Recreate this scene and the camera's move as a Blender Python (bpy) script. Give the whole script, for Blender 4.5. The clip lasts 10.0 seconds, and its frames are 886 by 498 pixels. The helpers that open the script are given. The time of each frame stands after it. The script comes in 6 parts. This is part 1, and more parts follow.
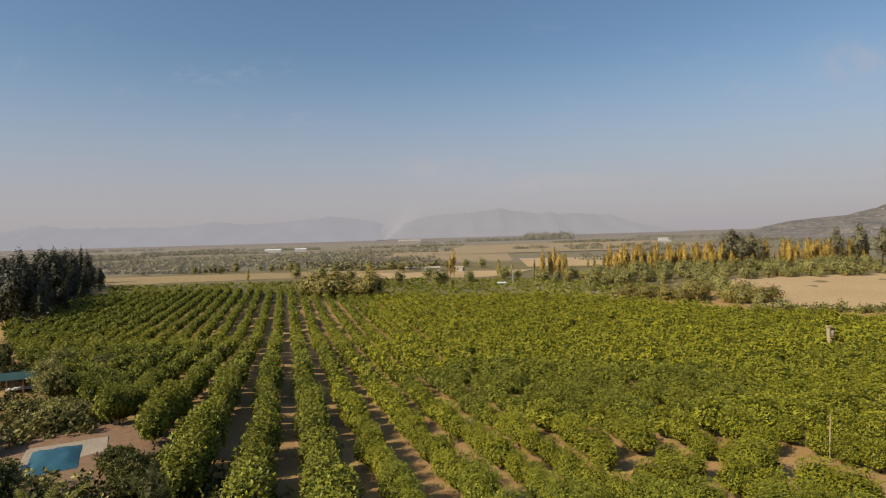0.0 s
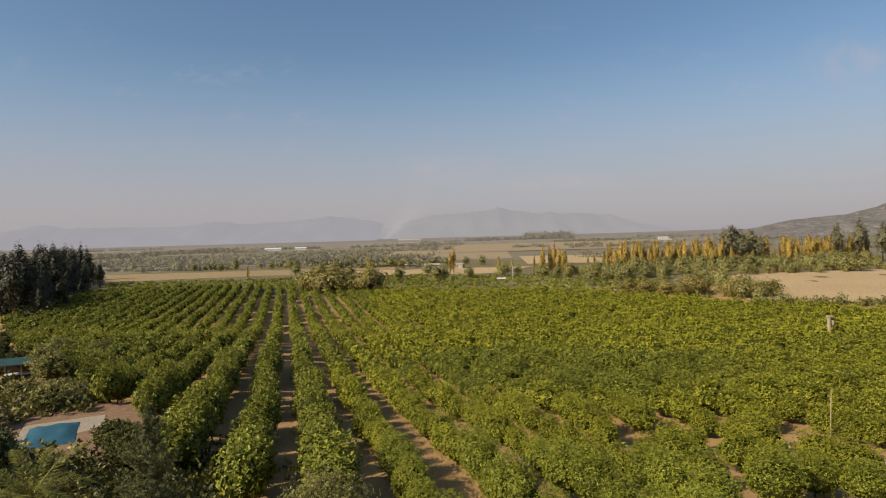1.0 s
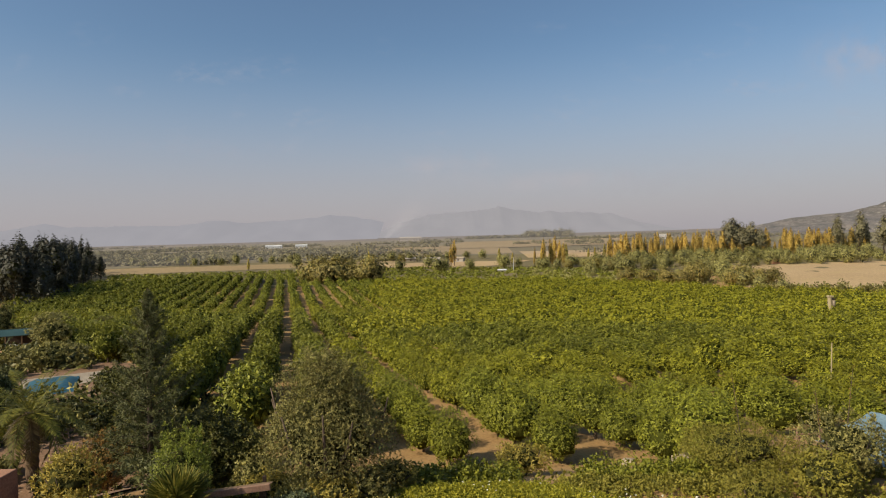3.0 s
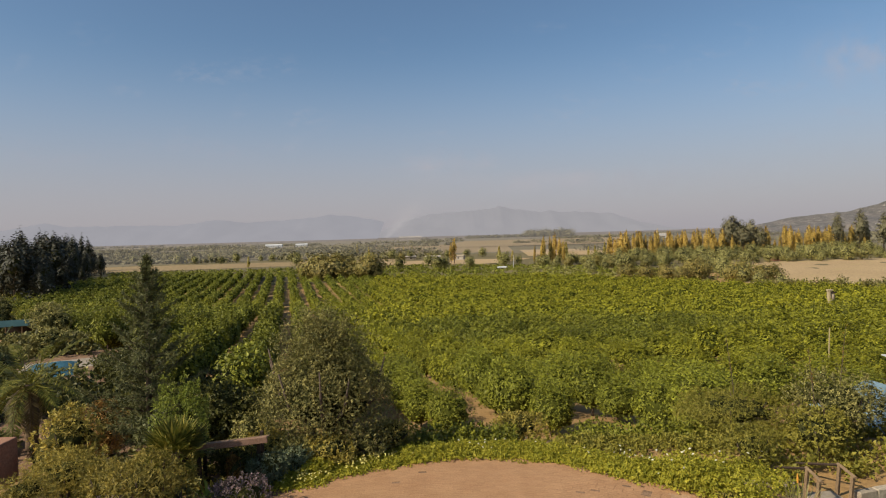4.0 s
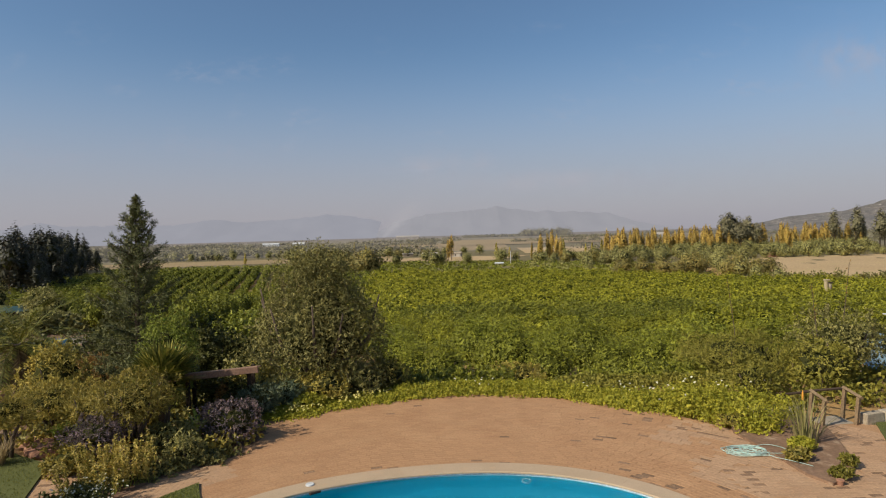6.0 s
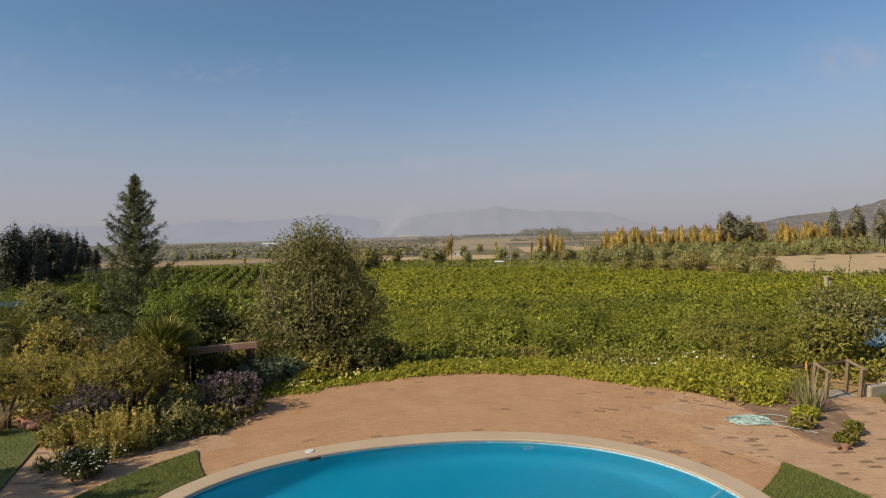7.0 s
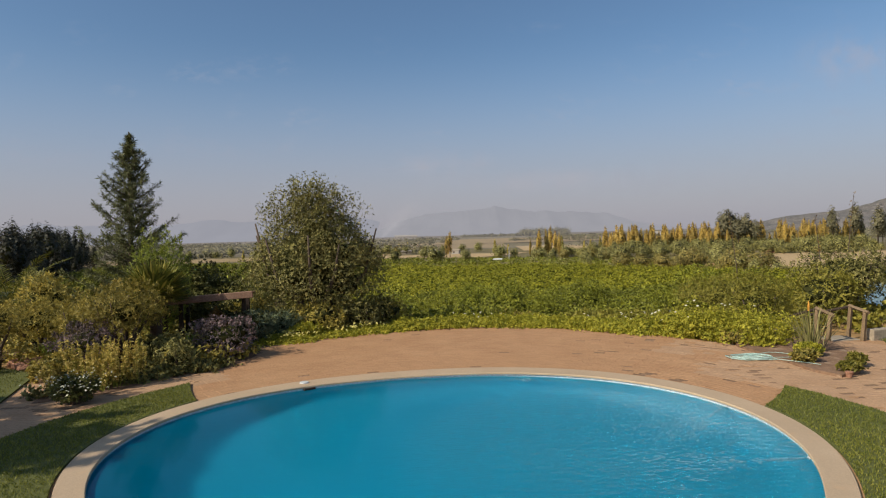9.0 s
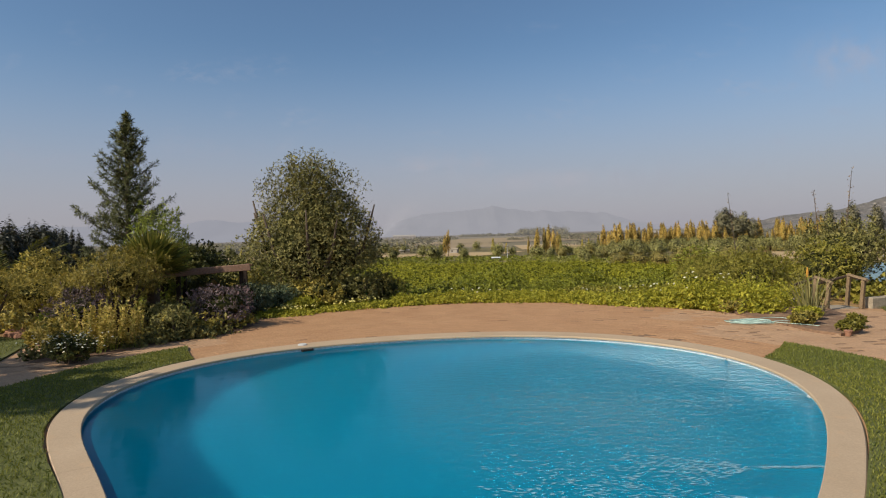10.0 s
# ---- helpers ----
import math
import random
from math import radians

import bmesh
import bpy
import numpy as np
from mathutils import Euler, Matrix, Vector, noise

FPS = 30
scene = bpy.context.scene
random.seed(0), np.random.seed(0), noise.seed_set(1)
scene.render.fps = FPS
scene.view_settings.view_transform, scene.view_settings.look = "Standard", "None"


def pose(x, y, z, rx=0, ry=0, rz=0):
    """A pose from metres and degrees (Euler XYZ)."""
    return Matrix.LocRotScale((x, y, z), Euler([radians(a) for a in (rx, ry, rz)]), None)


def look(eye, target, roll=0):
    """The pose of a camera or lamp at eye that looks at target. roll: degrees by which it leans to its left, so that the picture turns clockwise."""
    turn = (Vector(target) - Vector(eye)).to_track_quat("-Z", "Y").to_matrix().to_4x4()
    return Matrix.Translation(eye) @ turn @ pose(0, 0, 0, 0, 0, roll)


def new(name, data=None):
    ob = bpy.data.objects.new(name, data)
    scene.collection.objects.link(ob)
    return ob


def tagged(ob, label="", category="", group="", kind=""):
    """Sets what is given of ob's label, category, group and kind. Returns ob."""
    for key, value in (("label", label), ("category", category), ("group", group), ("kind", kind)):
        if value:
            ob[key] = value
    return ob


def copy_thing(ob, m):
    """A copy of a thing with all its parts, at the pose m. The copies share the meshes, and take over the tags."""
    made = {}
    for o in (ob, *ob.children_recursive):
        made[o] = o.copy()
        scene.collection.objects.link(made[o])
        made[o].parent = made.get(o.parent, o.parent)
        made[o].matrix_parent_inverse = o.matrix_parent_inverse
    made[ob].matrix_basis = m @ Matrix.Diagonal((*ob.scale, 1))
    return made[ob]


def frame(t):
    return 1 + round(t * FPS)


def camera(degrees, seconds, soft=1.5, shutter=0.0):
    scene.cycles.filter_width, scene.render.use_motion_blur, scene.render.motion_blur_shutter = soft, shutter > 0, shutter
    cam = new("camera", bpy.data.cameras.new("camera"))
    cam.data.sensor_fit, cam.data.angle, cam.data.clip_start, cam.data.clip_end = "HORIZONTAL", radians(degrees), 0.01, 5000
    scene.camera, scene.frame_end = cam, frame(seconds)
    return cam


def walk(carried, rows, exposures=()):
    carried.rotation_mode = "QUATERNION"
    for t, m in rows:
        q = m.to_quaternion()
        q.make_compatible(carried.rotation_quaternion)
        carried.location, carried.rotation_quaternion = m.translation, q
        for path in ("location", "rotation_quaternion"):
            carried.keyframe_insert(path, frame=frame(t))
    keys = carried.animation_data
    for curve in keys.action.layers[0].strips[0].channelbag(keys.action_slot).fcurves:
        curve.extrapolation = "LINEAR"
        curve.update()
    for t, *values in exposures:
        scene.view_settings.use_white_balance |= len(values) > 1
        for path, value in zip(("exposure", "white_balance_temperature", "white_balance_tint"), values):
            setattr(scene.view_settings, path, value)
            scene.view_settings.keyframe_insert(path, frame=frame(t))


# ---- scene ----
cam = camera(72.7, 10.0, 1.1)
PATH = [
    (0, (0.303, -0.251, 14.091), (0.186, 99.712, 11.641), -1.6),
    (0.5, (0.42, -0.179, 13.073), (0.205, 99.799, 10.623), -1.6),
    (1, (0.327, -0.063, 12.025), (0.211, 99.901, 9.575), -1.6),
    (1.5, (0.379, -0.023, 10.939), (0.163, 99.955, 8.539), -1.6),
    (2, (0.363, -0.026, 10.0), (0.148, 99.951, 7.55), -1.6),
    (2.5, (0.236, -0.037, 8.924), (0.021, 99.941, 6.424), -1.6),
    (4, (0.367, -0.304, 6.848), (0.095, 99.632, 4.298), -1.6),
    (4.5, (0.366, -0.162, 6.09), (0.25, 99.801, 3.54), -1.6),
    (5, (0.366, 0.004, 5.374), (0.554, 99.975, 2.774), -1.5),
    (5.5, (0.369, 0.022, 5.1), (0.507, 100.0, 2.55), -1.6),
    (7, (0.309, 0.146, 4.133), (0.546, 100.11, 1.583), -1.6),
    (7.5, (0.311, 0.169, 3.854), (0.548, 100.133, 1.254), -1.6),
    (8, (0.302, 0.238, 3.474), (0.638, 100.188, 0.924), -1.7),
    (8.5, (0.305, 0.277, 3.158), (0.698, 100.269, 0.658), -1.6),
    (9, (0.303, 0.309, 2.76), (0.745, 100.295, 0.26), -1.6),
    (9.5, (0.29, 0.318, 2.438), (0.93, 100.275, -0.062), -1.6),
    (10, (0.279, 0.327, 2.031), (1.025, 100.319, -0.469), -1.7),
]
walk(cam, [(t, look(eye, target, roll)) for t, eye, target, roll in PATH], [(0.0, 0.04, 6500, 10), (2.5, 0.04, 6500, 10), (4.0, 0.0, 6350, 10), (5.0, -0.03, 6180, 10), (5.5, -0.05, 6130, 10), (10.0, -0.05, 6080, 10)])

# ---- light ----
SUN_AZ, SUN_EL = math.atan2(-0.86, -0.50), radians(37)
world = bpy.data.worlds.new("sky")
scene.world = world
world.use_nodes = True
wt = world.node_tree
sky = wt.nodes.new("ShaderNodeTexSky")
sky.sky_type = "NISHITA"
sky.sun_disc = False
sky.sun_elevation, sky.sun_rotation = SUN_EL, SUN_AZ
sky.air_density, sky.dust_density, sky.ozone_density = 1.0, 1.5, 1.2
air = wt.nodes.new("ShaderNodeMix")
air.data_type, air.blend_type = "RGBA", "MULTIPLY"
air.inputs[0].default_value, air.inputs[7].default_value = 1.0, (0.865, 0.98, 1.035, 1)
wt.links.new(sky.outputs[0], air.inputs[6])
wt.links.new(air.outputs[2], wt.nodes["Background"].inputs[0])
wt.nodes["Background"].inputs[1].default_value = 0.100
sun_dir = Vector((math.sin(SUN_AZ) * math.cos(SUN_EL), math.cos(SUN_AZ) * math.cos(SUN_EL), math.sin(SUN_EL)))
sun_data = bpy.data.lights.new("sun", "SUN")
sun_data.energy, sun_data.angle, sun_data.color = 4.9, radians(0.55), (1.0, 0.88, 0.68)
sun = new("sun", sun_data)
sun.matrix_world = look(sun_dir * 50, (0, 0, 0))


# ---- materials ----
def nodes_of(name):
    m = bpy.data.materials.new(name)
    m.use_nodes = True
    t = m.node_tree
    return m, t, t.nodes["Principled BSDF"]


def link(t, a, b):
    t.links.new(a, b)


def node(t, kind, **values):
    n = t.nodes.new(kind)
    for k, v in values.items():
        n.inputs[k].default_value = v
    return n


def mixed(t, fac, a, b, blend="MIX"):
    """Colour mix; each of fac, a, b is a socket or a value."""
    n = t.nodes.new("ShaderNodeMix")
    n.data_type, n.blend_type = "RGBA", blend
    for sock, v in ((n.inputs[0], fac), (n.inputs[6], a), (n.inputs[7], b)):
        if isinstance(v, bpy.types.NodeSocket):
            link(t, v, sock)
        elif isinstance(v, (int, float)):
            sock.default_value = v
        else:
            sock.default_value = (*v, 1)
    return n.outputs[2]


def spread(t, socket, lo, hi):
    n = t.nodes.new("ShaderNodeMapRange")
    n.inputs[1].default_value, n.inputs[2].default_value = lo, hi
    link(t, socket, n.inputs[0])
    return n.outputs[0]


def noisy(t, scale, detail=4, rough=0.55, coords=None):
    n = t.nodes.new("ShaderNodeTexNoise")
    n.inputs["Scale"].default_value, n.inputs["Detail"].default_value, n.inputs["Roughness"].default_value = scale, detail, rough
    if coords is None:
        coords = t.nodes.new("ShaderNodeTexCoord").outputs["Object"]
    link(t, coords, n.inputs["Vector"])
    return n.outputs["Fac"]


def surface(name, a, b, fine=20.0, coarse=1.5, rough=0.85, bump=0.3, depth=0.02, metal=0.0, stain=None, pieces=0.0, spec=0.3, grain=0.45):
    """A surface of two tones at two scales with fine relief. pieces: how far alike pieces differ. stain: a third tone in patches."""
    m, t, p = nodes_of(name)
    big, small = noisy(t, coarse, 5), noisy(t, fine, 6, 0.65)
    col = mixed(t, spread(t, big, 0.3, 0.7), a, b)
    col = mixed(t, spread(t, small, 0.3, 0.75), mixed(t, grain, col, (0, 0, 0)), col)
    if stain:
        col = mixed(t, spread(t, noisy(t, coarse * 2.7, 6, 0.7), 0.56, 0.68), col, stain)
    if pieces:
        g, o = t.nodes.new("ShaderNodeNewGeometry"), t.nodes.new("ShaderNodeObjectInfo")
        add = t.nodes.new("ShaderNodeMath")
        add.operation = "ADD"
        link(t, g.outputs["Random Per Island"], add.inputs[0])
        link(t, o.outputs["Random"], add.inputs[1])
        fr = t.nodes.new("ShaderNodeMath")
        fr.operation = "FRACT"
        link(t, add.outputs[0], fr.inputs[0])
        h = t.nodes.new("ShaderNodeHueSaturation")
        link(t, spread(t, fr.outputs[0], 0, 1), h.inputs["Value"])
        mr = h.inputs["Value"].links[0].from_node
        mr.inputs[3].default_value, mr.inputs[4].default_value = 1 - pieces, 1 + pieces
        link(t, col, h.inputs["Color"])
        col = h.outputs[0]
    link(t, col, p.inputs["Base Color"])
    p.inputs["Roughness"].default_value, p.inputs["Metallic"].default_value = rough, metal
    p.inputs["Specular IOR Level"].default_value = spec
    if bump:
        b_ = t.nodes.new("ShaderNodeBump")
        b_.inputs["Strength"].default_value, b_.inputs["Distance"].default_value = bump, depth
        link(t, small, b_.inputs["Height"])
        link(t, b_.outputs[0], p.inputs["Normal"])
    return m


def leafy(name, dark, mid, light, glow=0.25, patch=0.0, rough=0.55, tone=None):
    """Leaves: each one its own tone between dark and light; some light passes through. patch: size of drifts in colour, tone their colour."""
    m, t, p = nodes_of(name)
    g, o = t.nodes.new("ShaderNodeNewGeometry"), t.nodes.new("ShaderNodeObjectInfo")
    r = t.nodes.new("ShaderNodeValToRGB")
    r.color_ramp.elements[0].color, r.color_ramp.elements[1].color = (*dark, 1), (*light, 1)
    e = r.color_ramp.elements.new(0.5)
    e.color = (*mid, 1)
    link(t, g.outputs["Random Per Island"], r.inputs[0])
    h = t.nodes.new("ShaderNodeHueSaturation")
    v = spread(t, o.outputs["Random"], 0, 1)
    v.node.inputs[3].default_value, v.node.inputs[4].default_value = 0.8, 1.2
    link(t, v, h.inputs["Value"])
    link(t, r.outputs[0], h.inputs["Color"])
    col = h.outputs[0]
    if patch:
        pos = t.nodes.new("ShaderNodeNewGeometry").outputs["Position"]
        col = mixed(t, spread(t, noisy(t, patch, 3, 0.6, pos), 0.42, 0.66), col, mixed(t, 0.7, col, tone))
    link(t, col, p.inputs["Base Color"])
    p.inputs["Roughness"].default_value = rough
    p.inputs["Specular IOR Level"].default_value = 0.25
    if glow:
        tr, mx = t.nodes.new("ShaderNodeBsdfTranslucent"), t.nodes.new("ShaderNodeMixShader")
        link(t, col, tr.inputs[0])
        mx.inputs[0].default_value = glow
        link(t, p.outputs[0], mx.inputs[1])
        link(t, tr.outputs[0], mx.inputs[2])
        link(t, mx.outputs[0], t.nodes["Material Output"].inputs[0])
    return m


M = {
    "soil": surface("orchard_soil", (0.45, 0.265, 0.098), (0.53, 0.33, 0.14), 6, 0.25, 0.95, 0.5, 0.05, stain=(0.36, 0.26, 0.10)),
    "bedsoil": surface("brown_bed_soil", (0.25, 0.145, 0.082), (0.33, 0.20, 0.12), 14, 1.2, 0.95, 0.6, 0.03, stain=(0.36, 0.25, 0.16)),
    "bare": surface("garden_soil", (0.20, 0.115, 0.07), (0.27, 0.165, 0.10), 14, 1.2, 0.95, 0.6, 0.03),
    "terra": surface("red_earth", (0.42, 0.20, 0.12), (0.48, 0.26, 0.16), 9, 0.6, 0.95, 0.4, 0.02),
    "brick": surface("paving_brick", (0.458, 0.247, 0.119), (0.536, 0.307, 0.153), 22, 1.1, 0.9, 0.35, 0.006, stain=(0.416, 0.233, 0.113), pieces=0.06, grain=0.38),
    "palebrick": surface("greyed_paving_brick", (0.478, 0.287, 0.157), (0.551, 0.346, 0.196), 22, 1.1, 0.9, 0.35, 0.006, stain=(0.395, 0.247, 0.148), pieces=0.07, grain=0.38),
    "wornbrick": surface("mossy_worn_brick", (0.302, 0.178, 0.100), (0.416, 0.257, 0.148), 26, 3.0, 0.95, 0.4, 0.006, pieces=0.2, grain=0.65),
    "joint": surface("sandy_joint", (0.468, 0.267, 0.131), (0.530, 0.312, 0.161), 40, 1.5, 0.95, 0.3, 0.004),
    "coping": surface("cast_stone_coping", (0.470, 0.341, 0.216), (0.530, 0.389, 0.252), 60, 1.3, 0.8, 0.2, 0.003, stain=(0.470, 0.326, 0.198), grain=0.22),
    "tile": surface("white_waterline_tile", (0.84, 0.86, 0.86), (0.78, 0.81, 0.82), 30, 4, 0.25, 0.05, 0.002, spec=0.5),
    "froth": surface("pale_froth", (0.20, 0.45, 0.55), (0.40, 0.62, 0.70), 20, 4, 0.5, 0.0),
    "lawn": surface("lawn_thatch", (0.12, 0.13, 0.032), (0.16, 0.165, 0.045), 25, 1.0, 0.95, 0.5, 0.02),
    "wood": surface("weathered_wood", (0.215, 0.14, 0.075), (0.30, 0.205, 0.115), 24, 3, 0.85, 0.5, 0.006),
    "darkwood": surface("dark_stained_wood", (0.045, 0.028, 0.018), (0.07, 0.045, 0.03), 18, 2, 0.8, 0.4, 0.006),
    "plank": surface("rough_plank", (0.30, 0.17, 0.11), (0.40, 0.25, 0.17), 26, 2.5, 0.85, 0.5, 0.006),
    "polewood": surface("sun_bleached_pole", (0.44, 0.35, 0.20), (0.54, 0.44, 0.26), 20, 2, 0.85, 0.4, 0.006),
    "stone": surface("pale_rubble_stone", (0.45, 0.36, 0.25), (0.56, 0.46, 0.33), 12, 2.5, 0.9, 0.6, 0.03, pieces=0.15),
    "bark": surface("bark", (0.10, 0.07, 0.048), (0.17, 0.125, 0.09), 14, 2, 0.95, 0.7, 0.02),
    "palmbark": surface("palm_bark", (0.14, 0.09, 0.055), (0.22, 0.15, 0.09), 16, 2, 0.95, 0.8, 0.03),
    "cover": surface("blue_tarpaulin", (0.03, 0.115, 0.165), (0.045, 0.15, 0.21), 4, 0.7, 0.6, 0.3, 0.03, spec=0.3),
    "pale": surface("pale_concrete", (0.46, 0.40, 0.33), (0.55, 0.48, 0.40), 10, 0.7, 0.9, 0.2, 0.01),
    "dustslab": surface("dusty_concrete", (0.38, 0.315, 0.235), (0.46, 0.385, 0.29), 5, 0.6, 0.9, 0.2, 0.01, stain=(0.30, 0.24, 0.17)),
    "white": surface("white_paint", (0.74, 0.74, 0.72), (0.80, 0.80, 0.78), 8, 0.6, 0.6, 0.1, 0.005),
    "sheet": surface("green_roof_sheet", (0.025, 0.065, 0.05), (0.04, 0.09, 0.07), 10, 1, 0.45, 0.2, 0.01, spec=0.5),
    "bluesheet": surface("blue_roof_sheet", (0.20, 0.30, 0.42), (0.26, 0.36, 0.48), 10, 1, 0.45, 0.2, 0.01, spec=0.5),
    "hose": surface("pale_green_hose", (0.45, 0.66, 0.56), (0.62, 0.75, 0.66), 30, 8, 0.45, 0.0),
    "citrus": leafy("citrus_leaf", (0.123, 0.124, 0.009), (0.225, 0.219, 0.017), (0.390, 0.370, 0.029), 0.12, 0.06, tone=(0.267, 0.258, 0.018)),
    # core tones: shade inside a crown put into a dark colour
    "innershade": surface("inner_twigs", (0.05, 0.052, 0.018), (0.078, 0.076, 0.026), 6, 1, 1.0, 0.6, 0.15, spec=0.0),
    # crown shade for far trees, lightened in colour for haze
    "farshade": surface("far_crown_shade_core", (0.105, 0.10, 0.042), (0.14, 0.13, 0.055), 2, 0.4, 1.0, 0.6, 0.15, spec=0.0),
    # lighter copy of the citrus leaf, its sunlit look put into the colour
    "citrusfar": leafy("sun_toned_citrus_leaf", (0.215, 0.208, 0.013), (0.341, 0.319, 0.020), (0.483, 0.441, 0.029), 0.16, 0.05, tone=(0.242, 0.240, 0.017)),
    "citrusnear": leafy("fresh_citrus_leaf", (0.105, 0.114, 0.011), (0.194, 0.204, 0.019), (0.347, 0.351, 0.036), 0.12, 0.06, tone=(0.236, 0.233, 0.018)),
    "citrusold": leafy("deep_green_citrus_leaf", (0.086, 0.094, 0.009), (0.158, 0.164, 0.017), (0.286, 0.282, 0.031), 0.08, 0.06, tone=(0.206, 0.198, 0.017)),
    # dark green that stands for shade among the inner citrus leaves
    "citruscore": surface("citrus_shade_core", (0.055, 0.062, 0.012), (0.085, 0.09, 0.016), 6, 1, 1.0, 0.6, 0.15, spec=0.0),
    "olive": leafy("olive_leaf", (0.090, 0.085, 0.024), (0.219, 0.198, 0.057), (0.384, 0.334, 0.105), 0.15),
    "needle": leafy("conifer_needle", (0.078, 0.085, 0.028), (0.135, 0.142, 0.048), (0.215, 0.215, 0.078), 0.15),
    "darkleaf": leafy("dark_hedge_leaf", (0.046, 0.050, 0.012), (0.084, 0.084, 0.017), (0.144, 0.131, 0.024), 0.12),
    "lime": leafy("light_green_leaf", (0.155, 0.189, 0.028), (0.270, 0.307, 0.043), (0.420, 0.443, 0.070), 0.3),
    "feather": leafy("feathery_shrub_leaf", (0.146, 0.126, 0.025), (0.319, 0.259, 0.050), (0.527, 0.405, 0.085), 0.28),
    "bluegreen": leafy("blue_green_leaf", (0.085, 0.110, 0.052), (0.150, 0.180, 0.090), (0.235, 0.260, 0.145), 0.15),
    "yellow": leafy("yellow_spike_leaf", (0.27, 0.215, 0.045), (0.46, 0.36, 0.08), (0.68, 0.52, 0.16), 0.3),
    "purple": leafy("purple_leaf", (0.062, 0.052, 0.038), (0.14, 0.102, 0.09), (0.38, 0.27, 0.27), 0.2),
    "oliveshrub": leafy("yellow_olive_leaf", (0.157, 0.147, 0.022), (0.234, 0.209, 0.032), (0.328, 0.279, 0.047), 0.28),
    "rust": leafy("rusty_leaf", (0.15, 0.08, 0.02), (0.25, 0.135, 0.03), (0.33, 0.21, 0.05), 0.25),
    "swordleaf": leafy("grey_green_blade", (0.115, 0.110, 0.036), (0.218, 0.193, 0.068), (0.345, 0.297, 0.112), 0.15),
    "straw": leafy("straw_grass", (0.26, 0.18, 0.08), (0.38, 0.28, 0.13), (0.48, 0.38, 0.19), 0.3),
    "grass": leafy("grass_blade", (0.104, 0.120, 0.018), (0.182, 0.186, 0.029), (0.280, 0.257, 0.048), 0.3, 0.5, tone=(0.143, 0.163, 0.036)),
    "groundcover": leafy("groundcover_leaf", (0.27, 0.27, 0.026), (0.44, 0.41, 0.039), (0.60, 0.52, 0.058), 0.3),
    "palm": leafy("palm_leaflet", (0.076, 0.083, 0.012), (0.153, 0.153, 0.021), (0.289, 0.241, 0.042), 0.2, rough=0.65),
    "drypalm": leafy("dry_palm_leaflet", (0.128, 0.090, 0.035), (0.208, 0.150, 0.056), (0.272, 0.203, 0.084), 0.2, rough=0.5),
    "poplar": leafy("autumn_poplar_leaf", (0.40, 0.27, 0.06), (0.53, 0.365, 0.085), (0.64, 0.46, 0.115), 0.3),
    "poplargreen": leafy("turning_poplar_leaf", (0.254, 0.211, 0.040), (0.419, 0.336, 0.066), (0.598, 0.463, 0.092), 0.3),
    "gum": leafy("dark_gum_leaf", (0.030, 0.031, 0.018), (0.045, 0.045, 0.026), (0.064, 0.062, 0.036), 0.1),
    # dusk, far and distant leaf tones are lightened, putting haze into the colour
    "duskleaf": leafy("haze_toned_dark_tree_leaf", (0.114, 0.102, 0.054), (0.162, 0.144, 0.074), (0.216, 0.190, 0.098), 0.12),
    "willow": leafy("willow_leaf", (0.141, 0.121, 0.029), (0.239, 0.196, 0.048), (0.361, 0.272, 0.081), 0.2),
    "farleaf": leafy("far_tree_leaf", (0.189, 0.177, 0.053), (0.254, 0.233, 0.069), (0.338, 0.298, 0.092), 0.1),
    "distleaf": leafy("distant_tree_leaf", (0.173, 0.153, 0.071), (0.202, 0.177, 0.083), (0.234, 0.203, 0.095), 0.1),
    "whiteflower": surface("white_petal", (0.78, 0.74, 0.52), (0.82, 0.78, 0.58), 20, 3, 0.6, 0.0),
    "yellowflower": surface("pale_yellow_petal", (0.80, 0.66, 0.14), (0.85, 0.74, 0.24), 20, 3, 0.6, 0.0),
    "orangeflower": surface("orange_petal", (0.75, 0.32, 0.04), (0.8, 0.4, 0.06), 20, 3, 0.6, 0.0),
    "tan": surface("dry_pasture", (0.54, 0.37, 0.185), (0.62, 0.435, 0.225), 1.2, 0.03, 0.95, 0.3, 0.1, stain=(0.43, 0.315, 0.14)),
    "scrubland": surface("scrubby_farmland", (0.19, 0.155, 0.065), (0.25, 0.195, 0.09), 0.6, 0.02, 0.95, 0.3, 0.1, stain=(0.14, 0.13, 0.055)),
    # plain greyed so that its base colour carries the distance haze
    "hazeland": surface("haze_toned_far_plain", (0.20, 0.165, 0.125), (0.25, 0.20, 0.15), 0.05, 0.003, 0.95, 0.0),
    "ochre": surface("ploughed_ochre_field", (0.37, 0.26, 0.12), (0.42, 0.30, 0.145), 0.5, 0.01, 0.95, 0.2, 0.1),
    "greenfield": surface("green_crop_field", (0.225, 0.185, 0.105), (0.29, 0.23, 0.125), 0.08, 0.008, 0.95, 0.2, 0.1),
    "hill": surface("scrubby_hill", (0.085, 0.085, 0.06), (0.30, 0.245, 0.185), 0.09, 0.03, 0.95, 0.9, 6.0, stain=(0.42, 0.36, 0.29), grain=0.75),
}


